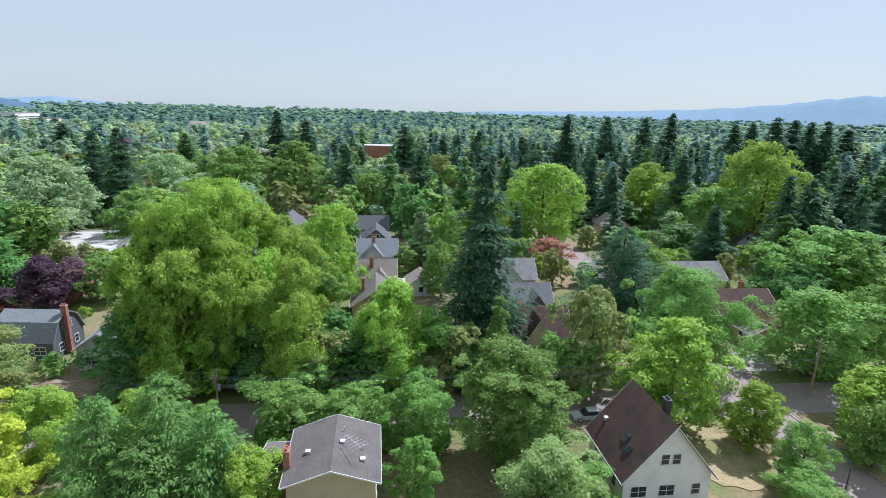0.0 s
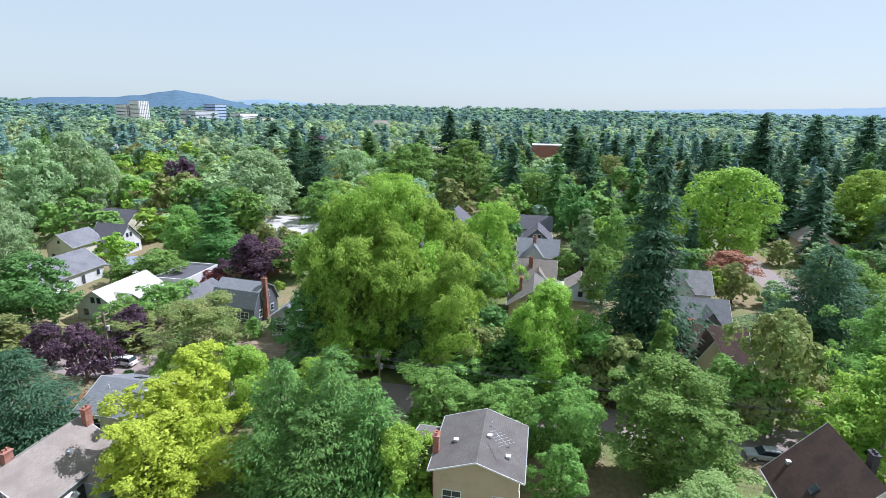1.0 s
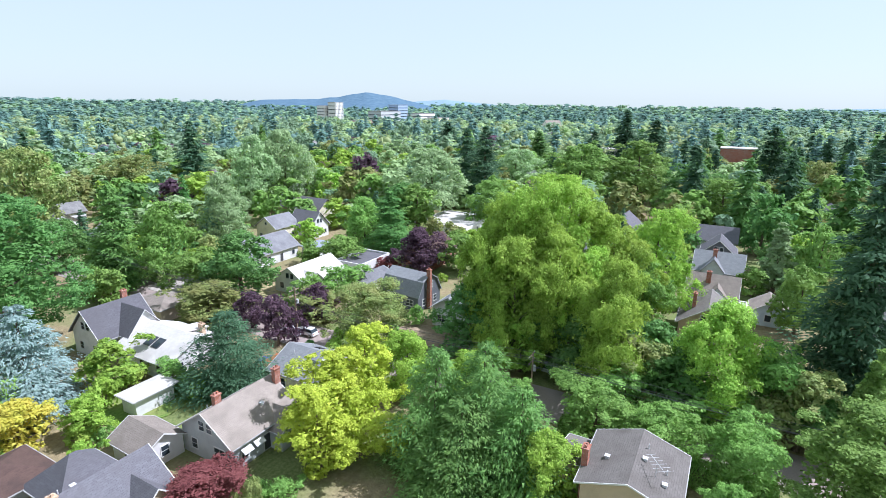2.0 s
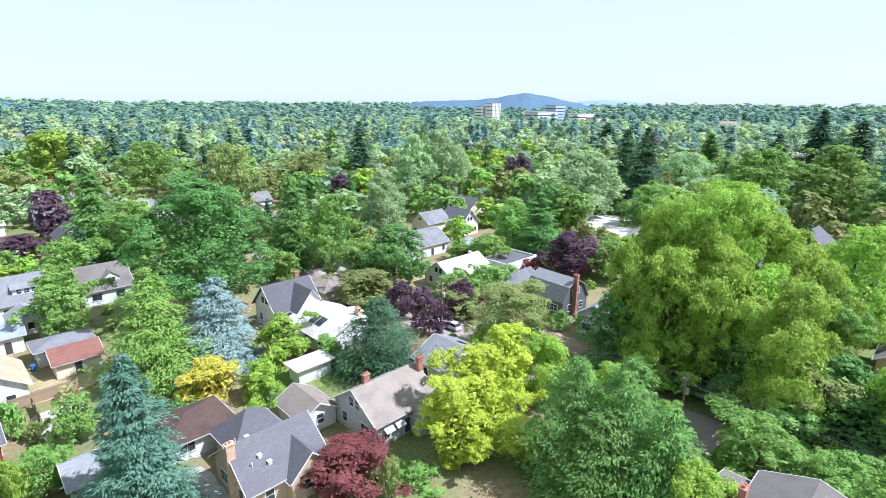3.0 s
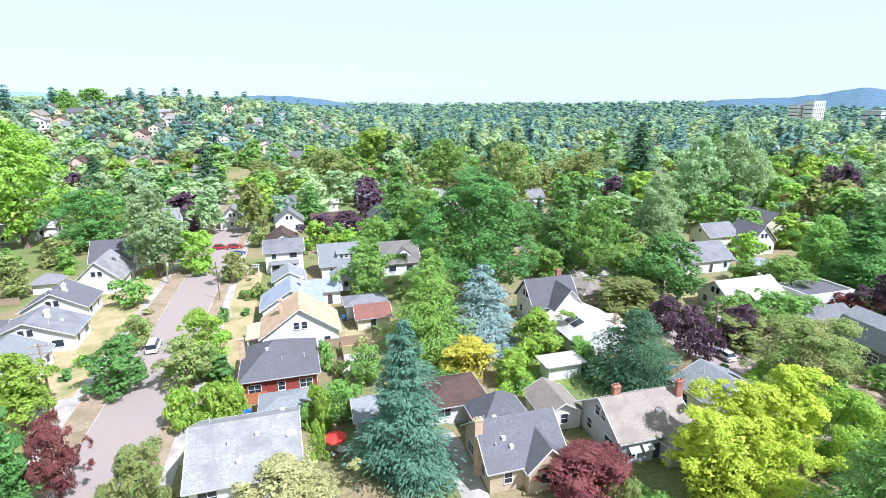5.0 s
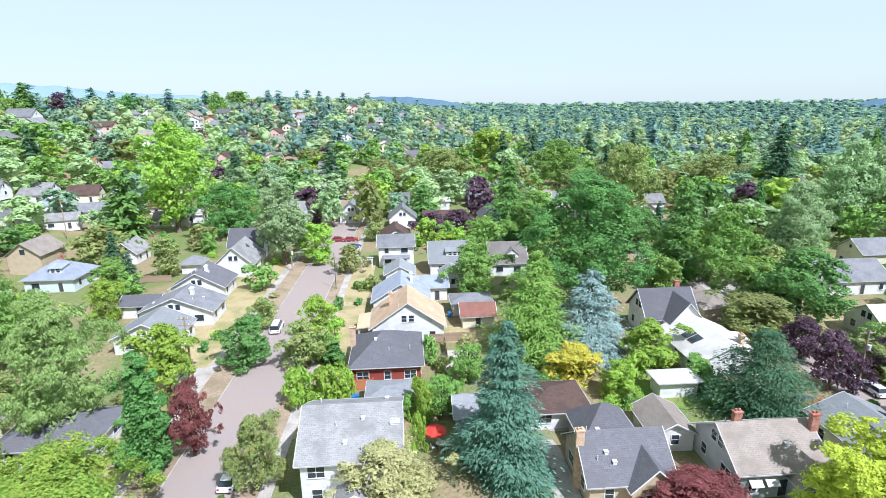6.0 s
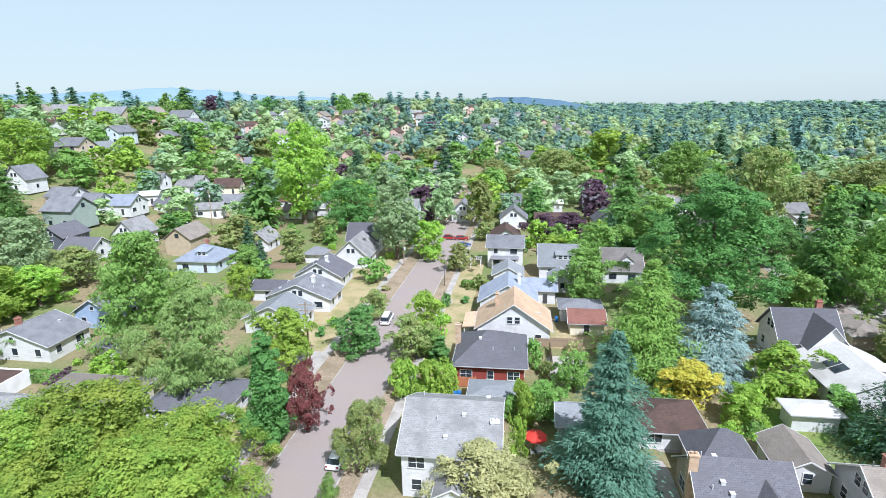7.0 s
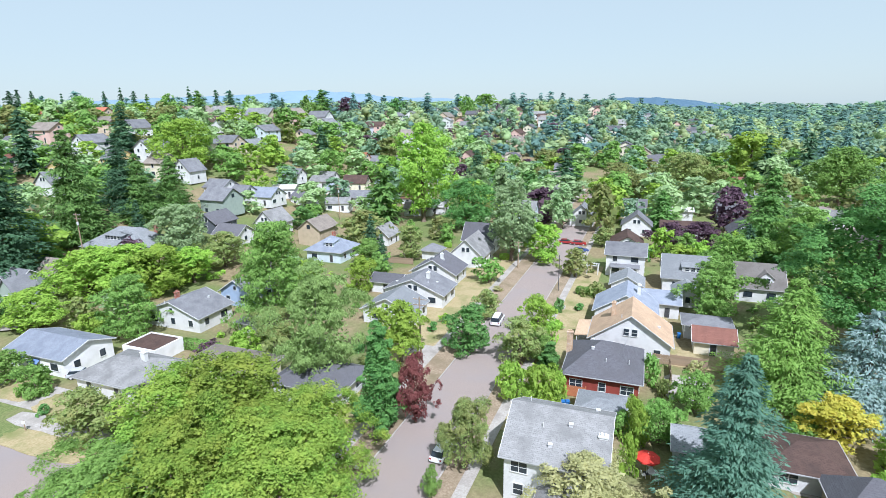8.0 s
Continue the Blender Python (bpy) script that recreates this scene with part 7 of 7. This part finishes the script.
def woods(name, dmin, dmax, step, level, size, label, tall=1.0, mix=MIX, rows=0.9):
    lots = {}
    for x, y, d in polar_spots(dmin, dmax, -68, 144, step, rows):
        az = math.degrees(math.atan2(x, y))
        if d < 900 and (not is_free(x, y, 1.5) or (az < 22 and d < 300 and RNG.random() < 0.3)):
            continue
        patch = noise.noise((x * 0.012, y * 0.012, 3.0))
        form, leaf = pick_kind((RNG.random() + patch * 0.35) % 1.0, mix)
        if 78 < az < 150 and 150 < d < 420 and RNG.random() < 0.52 * min(1.0, (az - 78) / 26):
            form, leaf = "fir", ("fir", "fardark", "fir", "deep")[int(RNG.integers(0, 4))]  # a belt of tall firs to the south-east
        lots.setdefault((form, leaf), []).append((x, y, d))
    for (form, leaf), spots in lots.items():
        T = [template(form, leaf, level, hash_of(form + leaf) + i) for i in range(3)]
        out, faces, base = [], [], 0
        for x, y, d in spots:
            r = size(d) * RNG.uniform(0.7, 1.35)
            h = r * RNG.uniform(1.5, 2.2)
            if form in CONES:
                r *= 1.05
                h = r * RNG.uniform(2.9, 4.4)
            h = max(r * 1.1, min(h, 17 if form not in CONES else 27)) * tall
            if d < 700 and math.degrees(math.atan2(x, y)) < 6:
                h *= 0.88  # lower garden trees on the built-up ridge
            a = RNG.uniform(0, 6.283)
            v, f = T[int(RNG.integers(0, 3))]
            v = v * (r, r, h)
            faces.append(f + base)
            base += len(v)
            c, s = math.cos(a), math.sin(a)
            out.append(np.stack([v[:, 0] * c - v[:, 1] * s + x, v[:, 0] * s + v[:, 1] * c + y, v[:, 2] + ground_height(x, y) - 0.2], 1))
        ob = new(name, heap(name, np.concatenate(out), np.concatenate(faces), LEAF[leaf]))
        tagged(ob, TONE[leaf] + " " + label, "trees", kind="stuff")


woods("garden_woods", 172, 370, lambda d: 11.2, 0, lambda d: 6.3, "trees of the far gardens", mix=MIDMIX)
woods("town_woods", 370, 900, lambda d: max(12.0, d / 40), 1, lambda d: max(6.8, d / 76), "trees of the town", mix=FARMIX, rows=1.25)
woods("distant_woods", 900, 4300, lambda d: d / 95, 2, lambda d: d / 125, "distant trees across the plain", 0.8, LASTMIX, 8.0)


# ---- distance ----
# Aerial haze is painted into these hill colours as a pale blue cast.
HAZE1 = surface("far_hill_hazed", (0.075, 0.13, 0.18), (0.115, 0.18, 0.235), 0.05, 0.004, (0.09, 0.15, 0.21), 1.0, 0.0, 0.0)
HAZE2 = surface("far_ridge_hazed", (0.19, 0.27, 0.34), (0.2, 0.285, 0.355), 0.02, 0.003, (0.21, 0.295, 0.365), 1.0, 0.0, 0.0)


def ridge_line(name, d, profile, mat, depth, label, rough=0.06):
    """A far hill or mountain line: profile of (azimuth, height) joined smoothly, rounded towards the viewer."""
    bm = bmesh.new()
    az = np.arange(profile[0][0], profile[-1][0] + 0.01, 0.25)
    hh = np.interp(az, [p[0] for p in profile], [p[1] for p in profile])
    last = None
    for a, h in zip(az, hh):
        n1 = noise.noise((a * 0.9, d * 0.01, 0)) * rough * h + noise.noise((a * 4.0, d * 0.01, 5)) * rough * 0.5 * h
        col = []
        for k in range(6):
            u = k / 5
            dd = d - depth * (1 - u)
            z = (h + n1) * math.sin(u * math.pi / 2) ** 1.3 - 5
            col.append(bm.verts.new((dd * math.sin(math.radians(a)), dd * math.cos(math.radians(a)), z)))
        if last:
            for k in range(5):
                bm.faces.new((last[k], col[k], col[k + 1], last[k + 1]))
        last = col
    bmesh.ops.recalc_face_normals(bm, faces=bm.faces)
    for f in bm.faces:
        f.smooth = True
    ob = part(name, bm, mat, None)
    tagged(ob, label, "hill", kind="structure")


ridge_line("hill", 3000, [(36, -2), (40.1, 15), (43, 46), (48.5, 54), (50.6, 67), (53.2, 92), (55.9, 74), (58.1, 46), (60.4, 20), (64, -2)], HAZE1, 900, "wooded hill on the horizon with painted blue-green haze")
ridge_line("hill", 2600, [(-9, 30), (-4.7, 72), (-2.5, 82), (0.8, 76), (4.0, 62), (6.3, 40), (10, 0)], HAZE1, 600, "wooded hill on the horizon with painted blue-green haze")
ridge_line("backdrop", 4500, [(24, 8), (31, 12), (37, 27), (41, 14), (55, 30), (61.5, 66), (65, 42), (70, 10), (78, 4)], HAZE2, 700, "far hills coloured pale blue for haze")
ridge_line("backdrop", 4550, [(92, 20), (103, 52), (115, 78), (120, 97), (125, 122), (129, 158), (133, 200), (136, 220), (146, 230)], HAZE2, 900, "far ridge coloured pale blue for haze")
ridge_line("backdrop", 4600, [(-60, 120), (-45, 170), (-40, 182), (-35, 212), (-31, 196), (-26, 150), (-20, 130), (-12, 60)], HAZE2, 700, "far mountains coloured pale blue for haze")


def block(x, y, turn, L, W, z, wall, label, bands=0, name="apartment_building", fins=0, roof="light", pitched=0.0):
    """A large far building: walls, roof, bands of windows, fins."""
    b = empty(name, x, y, ground_height(x, y), turn, label, name.replace("_", " "))
    if pitched:
        part("wall", gable_walls(L, W, z, pitched), wall, b)
        part("roof", gable_roof(L, W, z, pitched), ROOF[roof], b)
    else:
        part("wall", wrap(boxed(-L / 2, L / 2, -W / 2, W / 2, -1, z)), wall, b)
        part("roof", wrap(boxed(-L / 2 - 0.3, L / 2 + 0.3, -W / 2 - 0.3, W / 2 + 0.3, z + 0.01, z + 0.6)), ROOF[roof], b)
    for i in range(bands):
        zz = 1.2 + i * (z - 1.5) / bands
        for s in (-1, 1):
            y0, y1 = sorted((s * W / 2, s * (W / 2 + 0.12)))
            part("window_band", boxed(-L / 2 + 0.8, L / 2 - 0.8, y0, y1, zz, zz + 1.2), GLASS, b)
            x0, x1 = sorted((s * L / 2, s * (L / 2 + 0.12)))
            part("window_band", boxed(x0, x1, -W / 2 + 0.8, W / 2 - 0.8, zz, zz + 1.2), GLASS, b)
    for i in range(fins):
        u = -L / 2 + L * (i + 0.5) / fins
        for s in (-1, 1):
            y0, y1 = sorted((s * W / 2, s * (W / 2 + 0.8)))
            part("fin", boxed(u - 0.7, u + 0.7, y0, y1, 0, z), WALL["stucco"], b)
    return b


def spot(az, d):
    return d * math.sin(math.radians(az)), d * math.cos(math.radians(az))


block(*spot(49.15, 985), 0, 24, 16, 32, WALL["white"], "pale concrete apartment tower with vertical fins", 6, fins=6)
block(*spot(50.2, 975), 0, 22, 16, 38, WALL["white"], "pale concrete apartment tower with vertical fins", 6, fins=6)
block(*spot(55.2, 930), 0, 58, 26, 25, WALL["gray"], "wide gray hospital building with window bands", 4, "hospital")
block(*spot(56.6, 960), 0, 30, 20, 35, WALL["blue"], "blue glass hospital block", 7, "hospital")
block(*spot(59.0, 930), 0, 52, 24, 22, WALL["stucco"], "white hospital wing with window bands", 4, "hospital")
block(*spot(60.8, 870), 0, 34, 20, 17, WALL["cream"], "low cream building with window bands", 3, "hospital")
block(*spot(52.6, 830), 0, 40, 18, 13, WALL["pink"], "low brick-coloured office building with window bands", 2, "office_building")
block(*spot(41.5, 900), 0, 36, 18, 12, WALL["brick"], "brick school with window band", 3, "school_building")
block(*spot(44.5, 950), 0, 40, 18, 12, WALL["white"], "pale low office building", 3, "office_building")
block(*spot(72.6, 780), -30, 26, 13, 11, WALL["stucco"], "cream church with brown gable roof", 0, "church", roof="tan", pitched=7.5)
block(*spot(90.1, 385), 0, 14, 20, 15.5, WALL["brick"], "red brick school hall with pale cornice", 0, "school_building", roof="white")
block(*spot(90.2, 360), 0, 12, 18, 6, WALL["brick"], "red brick annex with white flat roof", 0, "school_building", roof="white")
block(*spot(78.9, 420), 10, 18, 16, 9, WALL["white"], "pale building with white roof", 0, "school_building", roof="white")
